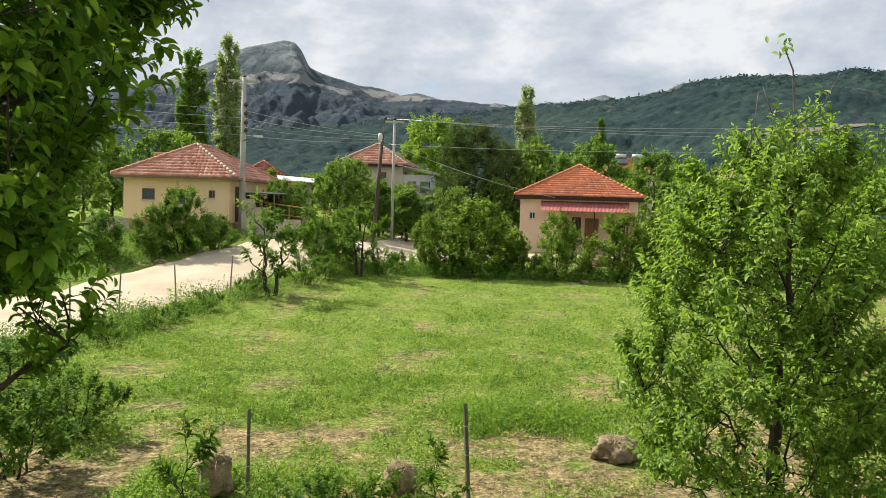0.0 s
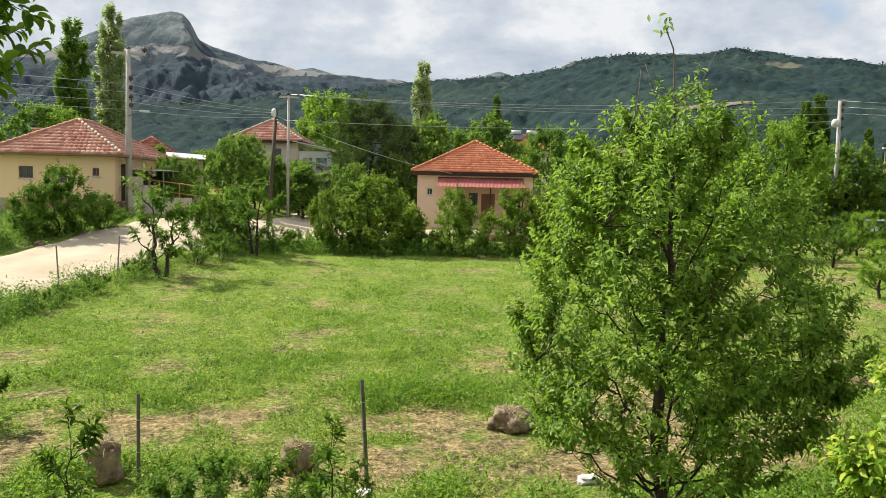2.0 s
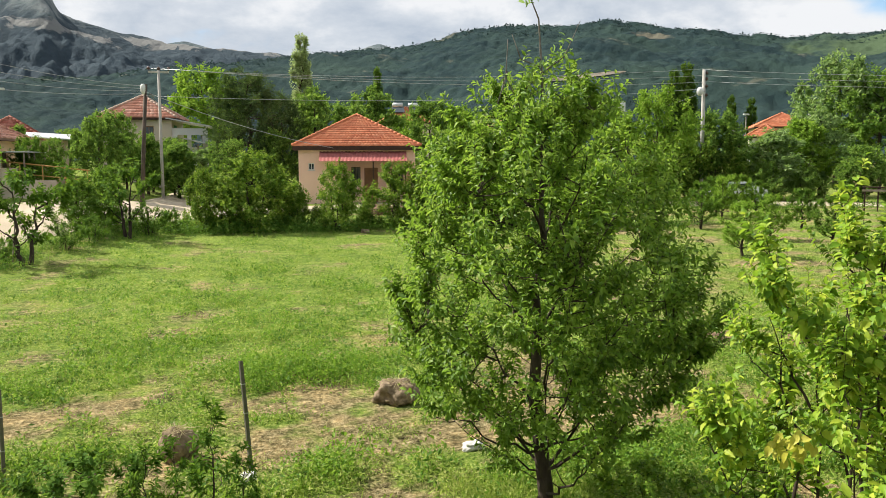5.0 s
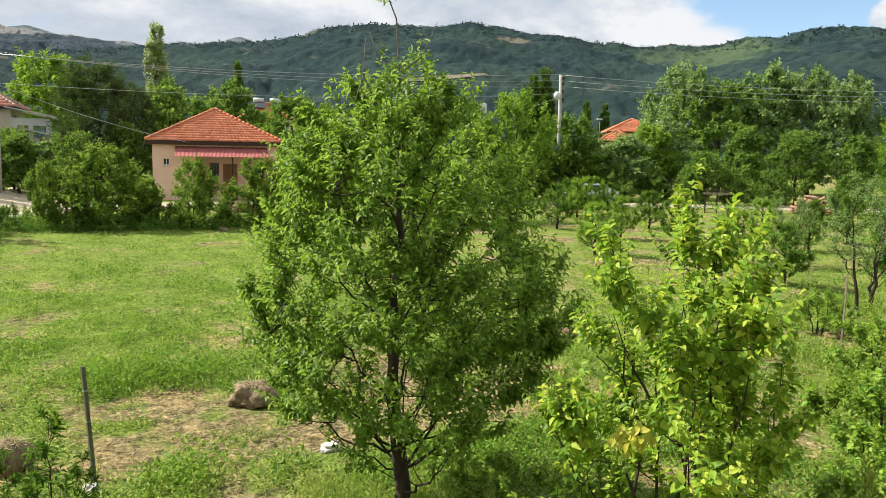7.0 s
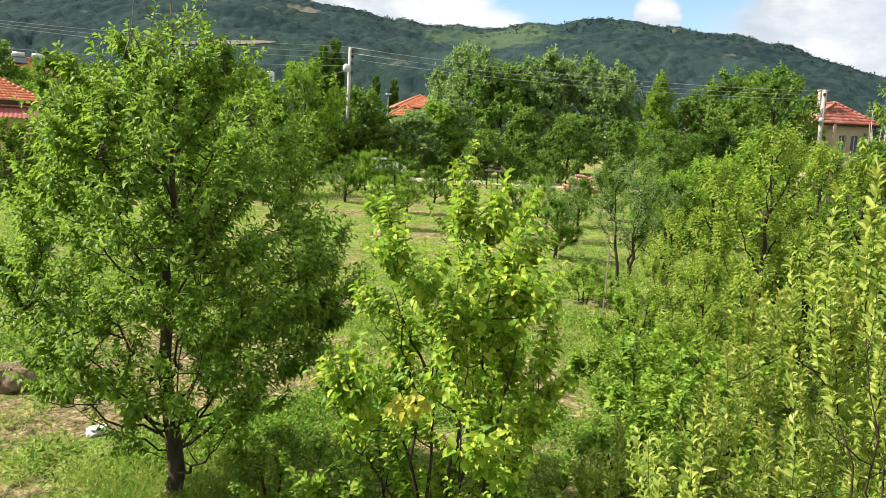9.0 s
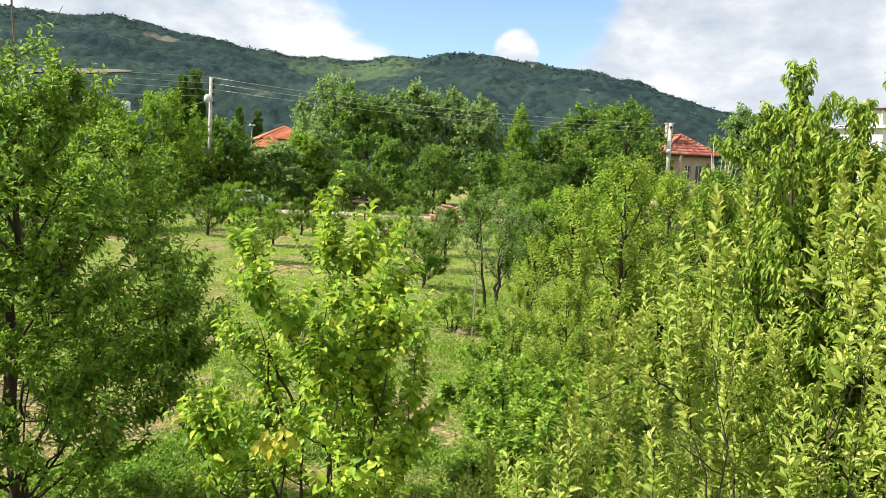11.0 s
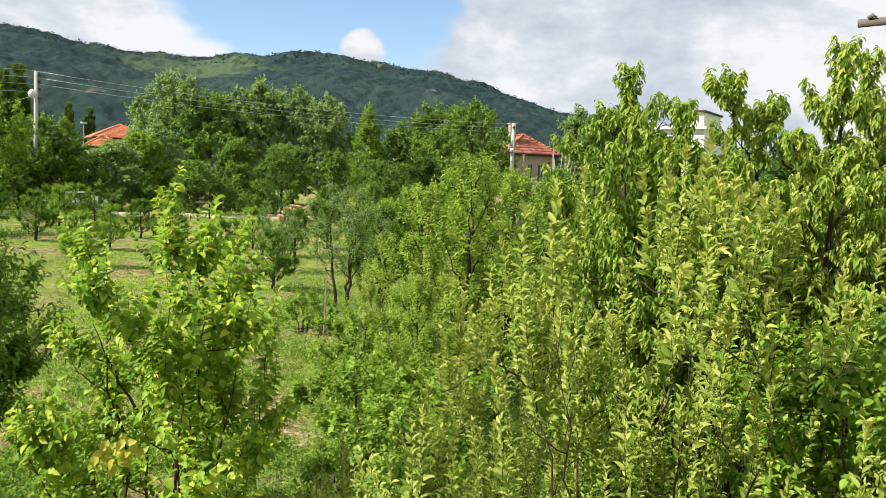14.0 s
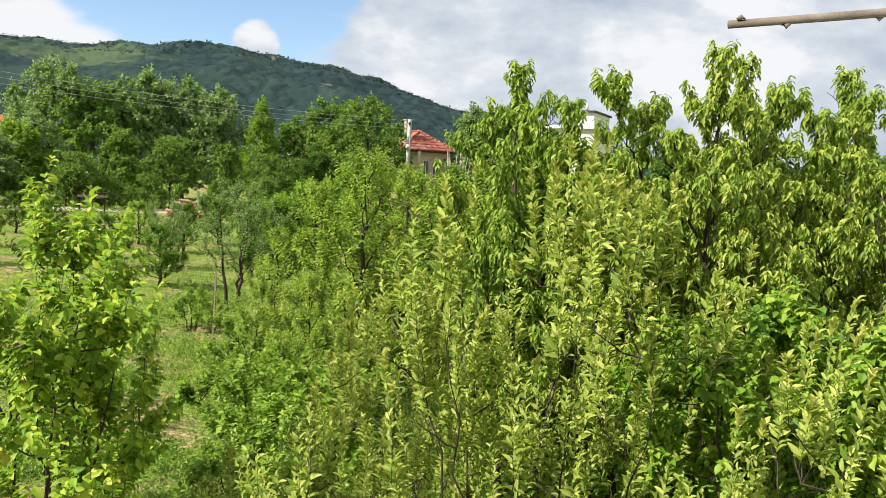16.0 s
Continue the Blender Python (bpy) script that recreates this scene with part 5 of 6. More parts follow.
for i, (az_, ds) in enumerate(((5.0, 49.0), (9.6, 36.4), (-22, 33.8), (-16.4, 36.6), (-14.6, 37.6), (-19, 35.2), (44.1, 41))):
    x, y, z = P(az_, ds)
    rock("boulder", "pale stone lying at the road edge", x, y, 0.4, 0.3, 0.24, WHITE_STONE if i < 1 else STONE, 31 + i, 30 * i, 0.1)
# heap of rubble before the salmon house
for i in range(14):
    rg = random.Random(50 + i)
    x, y, z = P(11.0 + rg.uniform(-1.2, 1.2), 46 + rg.uniform(-1, 1))
    s = rg.uniform(0.4, 1.0)
    rock("rubble", "brown rubble and earth heaped by the lane", x, y, 1.2 * s, s, 0.8 * s, SOIL, 60 + i, 25 * i, 0.25 * s, "rubble")


def fence_post(x, y, h, lean, mat, r=0.02, label="rusty green steel angle fence post", name="fence_post"):
    ps = empty(name, pose(x, y, height(x, y), lean[1], lean[0], 20), label, "post", "fence posts")
    part("bar", boxes((-r, r, -r, -r * 0.6, -0.2, h), (-r, -r * 0.6, -r * 0.6, r, -0.2, h)), mat, ps)
    for zz_ in (0.35, 0.75, 1.1):
        if zz_ < h:
            part("tie", boxes((-r * 1.15, r * 1.15, -r * 1.2, r * 1.1, zz_, zz_ + 0.012)), WIRE, ps)
    return ps


fence_post(-2.52, 10.25, 1.08, (0, 0), STEEL)
fence_post(0.24, 9.7, 1.38, (-4, 0), STEEL)
for az_, ds, h_, ln in ((-21.6, 24.0, 1.5, 2), (-18.0, 26.2, 1.4, -3), (-14.6, 28.0, 1.5, 3), (-24.5, 22.0, 1.4, 0), (-12.6, 29.4, 1.3, 6)):
    x, y, z = P(az_, ds)
    fence_post(x, y, h_, (ln, 1), OLD_WOOD, 0.02, "thin weathered wooden fence stake in weeds")
for az_, ds, h_, ln in ((50.55, 18.4, 1.5, 1), (54.9, 19.2, 1.6, 2), (46.2, 29, 1.5, 0), (45.0, 21, 1.4, -2)):
    x, y, z = P(az_, ds)
    fence_post(x, y, h_, (ln, 1), OLD_WOOD, 0.015, "thin wooden stake supporting a young tree", "tree_stake")

# log pile by the lane
x, y, z = P(48.4, 57.5)
lg = empty("log_pile", pose(x, y, z, 0, 0, -48), "loose pile of cut firewood logs by the lane", "firewood")
rg = random.Random(4)
for i in range(46):
    lvl = rg.random() ** 1.6
    cx_, cz_ = rg.uniform(-1.5, 1.5) * (1 - 0.6 * lvl), 0.12 + lvl * 1.0
    ang = rg.uniform(0, 3.14)
    d_ = Vector((math.cos(ang) * 0.3, math.sin(ang) * 0.3, rg.uniform(-0.12, 0.12)))
    c_ = Vector((cx_, rg.uniform(-0.6, 0.6), cz_))
    part("log", tube_mesh("log", [([c_ - d_, c_ + d_], [rg.uniform(0.07, 0.12)] * 2)], 7), LOG_END, lg)

# white car on the lane
x, y, z = P(34.3, 57.0)
car = empty("car", pose(x, y, z + 0.08, 0, 0, -10), "small white parked car half hidden by bushes", "car")
bm = bmesh.new()
prof_ = [(-1.9, 0.35), (-1.95, 0.75), (-1.6, 0.88), (-0.9, 0.95), (-0.45, 1.38), (0.9, 1.40), (1.55, 0.98), (1.95, 0.9), (1.98, 0.4)]
for s in (-0.75, 0.75):
    for px, pz in prof_:
        bm.verts.new((px, s * (0.82 if pz > 1.2 else 1), pz))
bm.verts.ensure_lookup_table()
n = len(prof_)
for i in range(n):
    bm.faces.new((bm.verts[i], bm.verts[(i + 1) % n], bm.verts[n + (i + 1) % n], bm.verts[n + i]))
bm.faces.new([bm.verts[i] for i in range(n)][::-1])
bm.faces.new([bm.verts[n + i] for i in range(n)])
bmesh.ops.bevel(bm, geom=list(bm.edges), offset=0.06, segments=2, affect="EDGES")
part("body", bm, CAR_PAINT, car)
part("side_window", boxes((-0.4, 0.85, -0.775, -0.70, 1.0, 1.3), bevel=0.02), GLASS, car)
part("bumper", boxes((-2.02, -1.9, -0.7, 0.7, 0.35, 0.55), bevel=0.03), RUBBER, car)
part("headlight", boxes((-1.99, -1.9, -0.65, -0.35, 0.62, 0.76), bevel=0.02), GLASS, car)
for xx in (-1.25, 1.25):
    for s in (-0.72, 0.72):
        wh = part("wheel", tube_mesh("wheel", [([(xx, s - 0.1, 0.3), (xx, s + 0.1, 0.3)], [0.3, 0.3])], 16), RUBBER, car)
        part("rim", tube_mesh("rim", [([(xx, s - 0.115, 0.3), (xx, s + 0.115, 0.3)], [0.18, 0.18])], 12), SHEET, wh)

# plank bench by the lane
x, y, z = P(42.65, 55)
bn = empty("plank_bench", pose(x, y, z, 0, 0, -42), "dark plank bench and rail by the lane", "bench")
part("plank", boxes((-0.85, 0.85, -0.2, 0.2, 1.38, 1.44)), DARK_WOOD, bn)
part("plank", boxes((-0.85, 0.85, -0.25, -0.2, 1.16, 1.28)), OLD_WOOD, bn)
for xx in (-0.7, 0.0, 0.7):
    part("leg", boxes((xx - 0.04, xx + 0.04, -0.15, 0.15, -0.1, 1.38)), DARK_WOOD, bn)

# broken roof tiles under the apple tree
for i, (az_, ds) in enumerate(((67.8, 8.9), (68.3, 9.0), (67.1, 9.05), (65.2, 9.0), (68.0, 9.25))):
    x, y, z = P(az_, ds)
    tl = rock("broken_tile", "broken orange clay roof tile lying on the ground", x, y, 0.34, 0.24, 0.09, TILE_NEW, 80 + i, 37 * i, 0.0, "tile")


# ---- near trees ----
plum = plant("plum", dict(seed=7, H=4.5, crown=0.78, R=1.56, profile="plum", trunk=0.078, limbs=28, subs=360, shoots=2350, per=17, reach=0.38, up=0.35, outward=0.55, follow=0.7, loose_way=0.4, leaf=0.072, wide=0.46, ahead=0.45, around=0.8, droop=0.3, tumble=0.45, lift=0.6, light=0.5, lump=0.2, inner=0.25, rise=0.95, limb=0.22, bend=0.12),
             BARK, LEAF_PLUM, "plum_tree", "dense dark green plum tree with bare top leader", "tree", 21.6, 8.2)
co, fc = [], []
tube(co, fc, [(0.0, 0, 4.2), (-0.02, 0, 4.6), (-0.05, 0, 5.0), (-0.13, 0, 5.18)], [0.014, 0.011, 0.008, 0.006], 5)
for bend in (((-0.02, 0, 4.55), (-0.22, 0.02, 4.62), (-0.32, 0, 4.85)), ((0.0, 0, 4.5), (0.22, 0, 4.66), (0.38, 0, 5.0)), ((-0.2, 0, 4.1), (-0.38, 0, 4.45), (-0.36, 0, 4.8)), ((-0.36, 0, 4.5), (-0.46, 0, 4.2), (-0.3, 0, 4.12))):
    tube(co, fc, bend, [0.009, 0.006, 0.003], 4)
part("leader", mesh_of("leader", co, fc, True), BARK_GREY, plum, "bare grey leader twigs")
rg_ = np.random.default_rng(2)
at_ = np.concatenate([np.array(c) + rg_.normal(0, s_, (n_, 3)) for c, s_, n_ in (((-0.14, 0, 5.2), 0.05, 14), ((0.24, 0, 4.72), 0.06, 14), ((0.02, 0, 4.62), 0.06, 12), ((-0.1, 0, 4.5), 0.08, 14))])
lt = part("top_leaves", scatter("top_leaves", LEAF_FOLD, at_, rg_.normal(0, 1, at_.shape) + (0, 0, -0.2), rg_.normal(0, 0.4, at_.shape) + (0, 0, 1), np.full(len(at_), 0.075), np.full(len(at_), 0.034)), LEAF_GREY, plum, "pale young leaves")
tagged(lt, kind="stuff")
plant("walnut", dict(seed=12, H=7.8, crown=2.5, R=2.7, profile="walnut", trunk=0.16, limbs=30, subs=420, shoots=4200, per=13, reach=0.45, up=0.35, outward=0.5, follow=0.6, loose_way=0.45, leaf=0.142, wide=0.56, ahead=0.4, around=0.9, droop=0.15, lump=0.24, inner=0.3, rise=0.55, limb=0.36, bend=0.05, bunch=0.5, first=0.25),
      BARK, LEAF_WALNUT, "walnut_tree", "large dark walnut tree with broad leaflets overhanging the meadow", "tree", -39.0, 7.5)
apricot = plant("yellow", dict(seed=21, H=3.35, crown=0.3, R=0.9, profile="open", stems=6, trunk=0.05, limbs=18, subs=80, shoots=560, per=18, reach=0.38, up=0.55, outward=0.5, follow=0.5, loose_way=0.4, leaf=0.074, wide=0.62, ahead=0.4, around=0.75, droop=0.35, tumble=0.5, lift=0.5, light=0.8, lump=0.7, inner=0.2, rise=1.1, limb=0.5, bend=0.1, single=300),
      BARK, LEAF_YELLOW, "apricot_bush", "young yellow-green fruit bush with open branches", "bush", 40.9, 6.0)
rg_ = np.random.default_rng(6)
at_ = rg_.normal(0, 1, (26, 3)) * (0.07, 0.07, 0.05) + (-0.54, -0.20, 1.86)
ol = part("old_leaves", scatter("old_leaves", LEAF_FOLD, at_, rg_.normal(0, 0.5, at_.shape) + (-0.3, -0.3, -0.5), rg_.normal(0, 0.3, at_.shape) + (-0.5, -0.4, 0.7), np.full(26, 0.085), np.full(26, 0.056)), LEAF_OLD, apricot, "yellowed old leaves")
tagged(ol, kind="stuff")
APPLE = dict(seed=33, H=3.5, crown=0.4, R=1.6, profile="dome", stems=6, trunk=0.036, limbs=26, subs=130, shoots=360, per=32, reach=0.62, up=1.5, outward=0.25, follow=0.25, loose_way=0.22, leaf=0.078, wide=0.36, ahead=0.6, around=0.75, droop=0.0, tumble=0.5, lift=0.2, light=1.3, lump=0.5, inner=0.15, rise=1.1, limb=0.28, bend=0.12, tips=110, single=300)
plant("apple", APPLE, BARK, LEAF_APPLE, "apple_tree", "pale green apple tree with upright leafy shoots", "tree", 73.5, 5.6)
plant("apple", APPLE, BARK, LEAF_APPLE, "apple_tree", "smaller pale green apple tree in front of the orchard", "tree", 64.0, 6.2, 0.74, 130)
CHERRY = dict(seed=41, H=5.0, crown=0.7, R=1.15, profile="spires", trunk=0.06, limbs=22, subs=170, shoots=1250, per=12, reach=0.28, up=0.9, outward=0.4, follow=0.4, loose_way=0.35, leaf=0.098, wide=0.38, ahead=0.15, around=0.55, droop=0.95, lift=0.35, lump=0.4, inner=0.2, rise=1.5, limb=0.4, bend=0.1, bunch=0.9, first=0.35)
CHERRY2 = dict(CHERRY, seed=43, stems=3, trunk=0.075, limbs=18, R=1.3)
for az_, ds, sc, tn in ((70.5, 9.0, 0.95, 0), (75.8, 9.4, 0.96, 80), (83.6, 8.6, 0.97, 170), (88.4, 9.0, 0.93, 250), (93.0, 9.4, 0.92, 300), (79.0, 10.0, 0.92, 30), (85.5, 10.2, 1.0, 120), (90.5, 10.2, 0.97, 200), (72.6, 10.6, 0.82, 45), (73.9, 8.8, 0.87, 215),
                        (78.4, 8.4, 0.78, 310), (86.2, 8.2, 0.74, 65)):
    two = tn in (80, 250, 30, 300, 310)
    bronze = az_ > 78
    plant("cherry_two" if two else "cherry", CHERRY2 if two else CHERRY, BARK, LEAF_BRONZE if bronze else LEAF_CHERRY, "cherry_tree", "slender cherry tree with long drooping bronze-tinged leaves" if bronze else "slender cherry tree with long drooping fresh leaves", "tree", az_, ds, sc, tn, "cherry trees")
ROUND = dict(seed=47, H=3.0, crown=0.3, R=1.05, profile="dome", stems=3, trunk=0.06, limbs=14, subs=90, shoots=520, per=13, reach=0.3, up=0.4, outward=0.6, follow=0.5, loose_way=0.4, leaf=0.085, wide=0.72, ahead=0.3, around=0.7, droop=0.6, lump=0.3, inner=0.2, rise=0.9)
plant("round", ROUND, BARK, LEAF_ROUND, "quince_bush", "dense bush with broad rounded green leaves", "bush", 88.0, 6.3, 0.95)
plant("round", ROUND, BARK, LEAF_ROUND, "quince_bush", "dense bush with broad rounded green leaves", "bush", 97.0, 6.0, 0.95, 120)
plant("round", ROUND, BARK, LEAF_ROUND, "quince_bush", "dense bush with broad rounded green leaves", "bush", 82.5, 7.0, 0.85, 240)
LOWB = dict(seed=53, H=1.1, crown=0.05, R=0.7, profile="dome", stems=4, trunk=0.03, limbs=10, subs=40, shoots=210, per=11, reach=0.26, up=0.6, outward=0.5, leaf=0.085, wide=0.6, droop=0.3, shape=LEAF_MID, rise=0.8, lump=0.35, inner=0.3)
for az_, ds, sc, tn in ((49.2, 19.6, 0.85, 35), (50.3, 20.6, 0.65, 95), (55.5, 7.2, 1.0, 0), (59.5, 7.6, 0.9, 70), (50.5, 6.4, 1.0, 200), (36.0, 6.6, 1.05, 20), (46.5, 6.0, 0.9, 280), (31.0, 6.7, 0.6, 90), (28.5, 8.0, 0.7, 10),
                        (56.0, 12.0, 1.0, 44), (53.6, 8.4, 1.0, 15), (57.6, 9.2, 1.1, 75), (54.6, 10.8, 1.2, 135), (52.6, 13.2, 0.7, 195), (58.6, 13.5, 1.2, 255),
                        (52.6, 15.8, 1.0, 315), (33.0, 12.0, 0.6, 125), (55.8, 19.5, 1.0, 85), (60.0, 10.5, 1.2, 185)):
    plant("low", LOWB, BARK, LEAF_ROUND, "low_bush", "low leafy green bush in rough grass", "bush", az_, ds, sc, tn, "low bushes")
for az_, ds, sc, tn in ((-9.8, 8.3, 0.85, 50), (-25.5, 7.4, 0.5, 160), (-30.0, 7.4, 0.7, 250), (-24.6, 13.5, 0.9, 30), (-27.0, 15.0, 1.2, 220),
                        (-28, 12.0, 1.2, 310), (-16.2, 26.0, 0.6, 20), (-19.6, 23.0, 0.55, 80), (-22.4, 21.0, 0.6, 140), (-13.2, 29.0, 0.6, 200), (-18.0, 24.3, 0.5, 260),
                        (-12.9, 30.3, 0.6, 320), (-23.4, 23.0, 0.55, 350)):
    plant("low", LOWB, BARK, LEAF_BUSH, "low_bush", "low dark bush in the weeds by the road", "bush", az_, ds, sc, tn, "low bushes")
SAP = dict(seed=59, H=1.75, crown=0.15, R=0.24, profile="column", limbs=7, subs=10, shoots=40, per=9, reach=0.28, up=0.5, outward=0.8, leaf=0.12, wide=0.34, droop=0.25, trunk=0.014, rise=0.8, lump=0.3)
for az_, ds, sc, tn in ((-18.3, 7.9, 1.0, 0), (-1.2, 8.6, 0.75, 60), (-3.6, 8.5, 0.55, 130), (0.8, 8.4, 0.5, 220), (-5.6, 8.0, 0.62, 20), (-6.6, 8.3, 0.5, 170), (-13.0, 8.4, 0.45, 80)):
    plant("sapling", SAP, BARK, LEAF_BUSH, "sapling", "thin young sapling with dark narrow leaves", "tree", az_, ds, sc, tn, "saplings")

# bare shrub beside the beige house
x, y, z = P(66.0, 56)
sb = empty("bare_shrub", pose(x, y, z), "leafless pale shrub with upright stems", "shrub")
rg_ = random.Random(9)
for i in range(16):
    a_, l_ = rg_.uniform(0, 6.28), rg_.uniform(4.5, 6.6)
    u_ = rg_.uniform(0.2, 1.3)
    part("stem", tube_mesh("stem", [([(0.1 * math.cos(a_), 0.1 * math.sin(a_), -0.1), (0.6 * u_ * math.cos(a_), 0.6 * u_ * math.sin(a_), l_ * 0.5), (u_ * math.cos(a_), u_ * math.sin(a_), l_)], [0.05, 0.035, 0.012])], 5), BARK_PALE, sb)

# ---- orchard ----
ORCH = dict(seed=61, H=3.0, crown=0.6, R=1.3, profile="dome", trunk=0.08, limbs=14, subs=70, shoots=460, per=10, reach=0.42, up=0.5, outward=0.5, leaf=0.15, wide=0.5, droop=0.3, shape=LEAF_LOW, rise=0.7, lump=0.45, inner=0.25)
THIN = dict(seed=67, H=3.4, crown=0.8, R=1.35, profile="vase", stems=3, trunk=0.08, limbs=18, subs=90, shoots=560, per=8, reach=0.34, up=0.7, outward=0.4, leaf=0.095, wide=0.4, droop=0.2, shape=LEAF_LOW, rise=1.0, limb=0.3, lump=0.3, inner=0.3)
PEACH = dict(seed=71, H=4.2, crown=0.3, R=1.15, profile="spires", trunk=0.06, limbs=18, subs=90, shoots=520, per=13, reach=0.42, up=0.8, outward=0.5, leaf=0.115, wide=0.34, droop=0.45, shape=LEAF_MID, rise=1.1, lump=0.45, inner=0.2)
def orchard_row(rows):
    for az_, ds, sc, tn in rows:
        plant("orchard", ORCH, BARK, LEAF_BUSH if tn % 3 else LEAF_BRIGHT, "fruit_tree", "small round fruit tree standing in meadow grass", "tree", az_, ds, sc, tn, "orchard trees")


orchard_row(((34.9, 30.5, 0.62, 0), (40.3, 35.5, 0.62, 40), (43.8, 30.0, 0.6, 80), (36.6, 36.5, 0.6, 120), (48.3, 36, 0.66, 280), (55.0, 32, 0.9, 60),
             (47.0, 26, 0.6, 140), (57.0, 27, 1.1, 180), (54.2, 25, 0.9, 220), (59.5, 33, 1.3, 90), (63, 28, 1.3, 130)))
orchard_row(((32.3, 40.0, 0.7, 160), (34.5, 47, 0.74, 210), (35.6, 49, 0.62, 250), (33.6, 46, 0.7, 330), (33.2, 48, 0.7, 290), (38.4, 42, 0.6, 200),
             (45.5, 38.5, 0.6, 240), (50.5, 40, 0.7, 320), (53.0, 37, 0.75, 20), (29.0, 43, 1.1, 100), (26.0, 42, 1.0, 77), (22.5, 40, 1.0, 17)))
for az_, ds, sc, tn in ((51.6, 23.2, 1.0, 0), (47.2, 30.5, 0.7, 100)):
    plant("thin", THIN, BARK, LEAF_GREY, "fruit_tree", "sparse grey-limbed fruit tree with thin foliage", "tree", az_, ds, sc, tn, "orchard trees")
for az_, ds, sc, tn in ((57.6, 15.5, 0.86, 0), (60.4, 14.6, 1.0, 90), (63.2, 15.8, 0.95, 180), (65.9, 14.0, 0.9, 270), (61.5, 19.5, 1.0, 30), (54.6, 17.0, 0.62, 150), (68.6, 17, 1.0, 60), (57, 12.2, 0.55, 200)):
    plant("peach", PEACH, BARK, LEAF_CHERRY, "peach_tree", "leafy peach tree with narrow fresh green leaves", "tree", az_, ds, sc, tn, "peach trees")

# ---- hedge and roadside ----
HEDGE = dict(seed=73, H=3.3, crown=0.2, R=1.5, profile="dome", stems=3, trunk=0.07, limbs=16, subs=110, shoots=680, per=11, reach=0.46, up=0.4, outward=0.4, follow=0.4, loose_way=0.5, tumble=0.4, leaf=0.165, wide=0.52, droop=0.45, shape=LEAF_LOW, rise=0.8, lump=0.5, inner=0.2)
for az_, ds, sc, tl_, tn in ((-1.2, 37.6, 0.55, 1.5, 0), (0.5, 37.9, 0.72, 1.0, 60), (2.25, 37.6, 1.15, 0.9, 120), (4.7, 38.4, 0.62, 1.0, 200), (7.75, 37.4, 0.8, 1.1, 180), (11.9, 38, 0.9, 1.0, 240), (14.7, 39, 0.95, 1.0, 300), (16.5, 39, 1.0, 1.0, 20), (20, 39.5, 1.1, 1, 70),
                            (24.5, 40, 1.0, 1, 150), (29.6, 60, 1.3, 1, 30), (31.4, 61, 1.4, 1, 90), (33.2, 62, 1.3, 1, 210)):
    plant("hedge", HEDGE, BARK, LEAF_HAZEL, "hazel_bush", "large round hazel bush at the meadow edge", "bush", az_, ds, sc, tn, "meadow edge bushes", tl_)
for az_, ds, sc, tl_, tn in ((-19.4, 36.5, 0.62, 1.0, 0), (-17.6, 37, 0.82, 1.0, 60), (-15.4, 37.5, 0.5, 0.9, 120), (-22.5, 36, 0.6, 1, 180), (-8.8, 35.5, 0.6, 1.0, 20), (-7.2, 37, 0.7, 1, 10), (-11.3, 46.2, 0.75, 1.1, 44)):
    plant("hedge", HEDGE, BARK, LEAF_BUSH, "roadside_bush", "dusty green bush beside the dirt road", "bush", az_, ds, sc, tn, "roadside bushes", tl_)
for az_, ds, sc, tn in ((36.2, 61, 0.8, 0), (38.6, 62, 0.7, 50), (41.2, 62, 0.85, 100), (43.6, 62, 0.7, 150), (46.0, 62.5, 0.8, 200), (50.6, 60, 0.8, 250), (53.4, 57, 0.9, 300), (56.4, 55, 0.9, 20), (59.4, 54, 1.0, 70)):
    plant("hedge", HEDGE, BARK, LEAF_FAR, "shrub", "rounded green shrub on the far side of the lane", "bush", az_, ds, sc, tn, "lane side shrubs")
OPEN = dict(seed=79, H=2.9, crown=0.6, R=1.2, profile="vase", stems=2, trunk=0.1, limbs=10, subs=26, shoots=120, per=12, reach=0.45, up=0.4, outward=0.6, leaf=0.19, wide=0.5, droop=0.45, shape=LEAF_MID, rise=0.7, lump=0.6, inner=0.35)
plant("open", OPEN, BARK, LEAF_BUSH, "young_walnut", "young dark-leaved walnut at the road bank", "tree", -11.9, 29.0, 1.1, 40)
plant("open", OPEN, BARK, LEAF_BUSH, "young_walnut", "young dark-leaved walnut at the road bank", "tree", -5.9, 34.6, 1.0, 130)
for az_, ds, sc, tn in ((-4.6, 36.0, 0.7, 0), (-3.2, 37.5, 0.6, 90), (-8.0, 33, 0.6, 50), (5.2, 38.5, 0.6, 20), (9.7, 38.4, 0.5, 80), (4.0, 37.6, 0.45, 140), (15.0, 38.5, 0.6, 160), (-9.6, 31.4, 0.6, 10)):
    plant("low", LOWB, BARK, LEAF_BUSH, "low_bush", "low tangled bush at the meadow edge", "bush", az_, ds, sc * 1.5, tn, "low bushes")

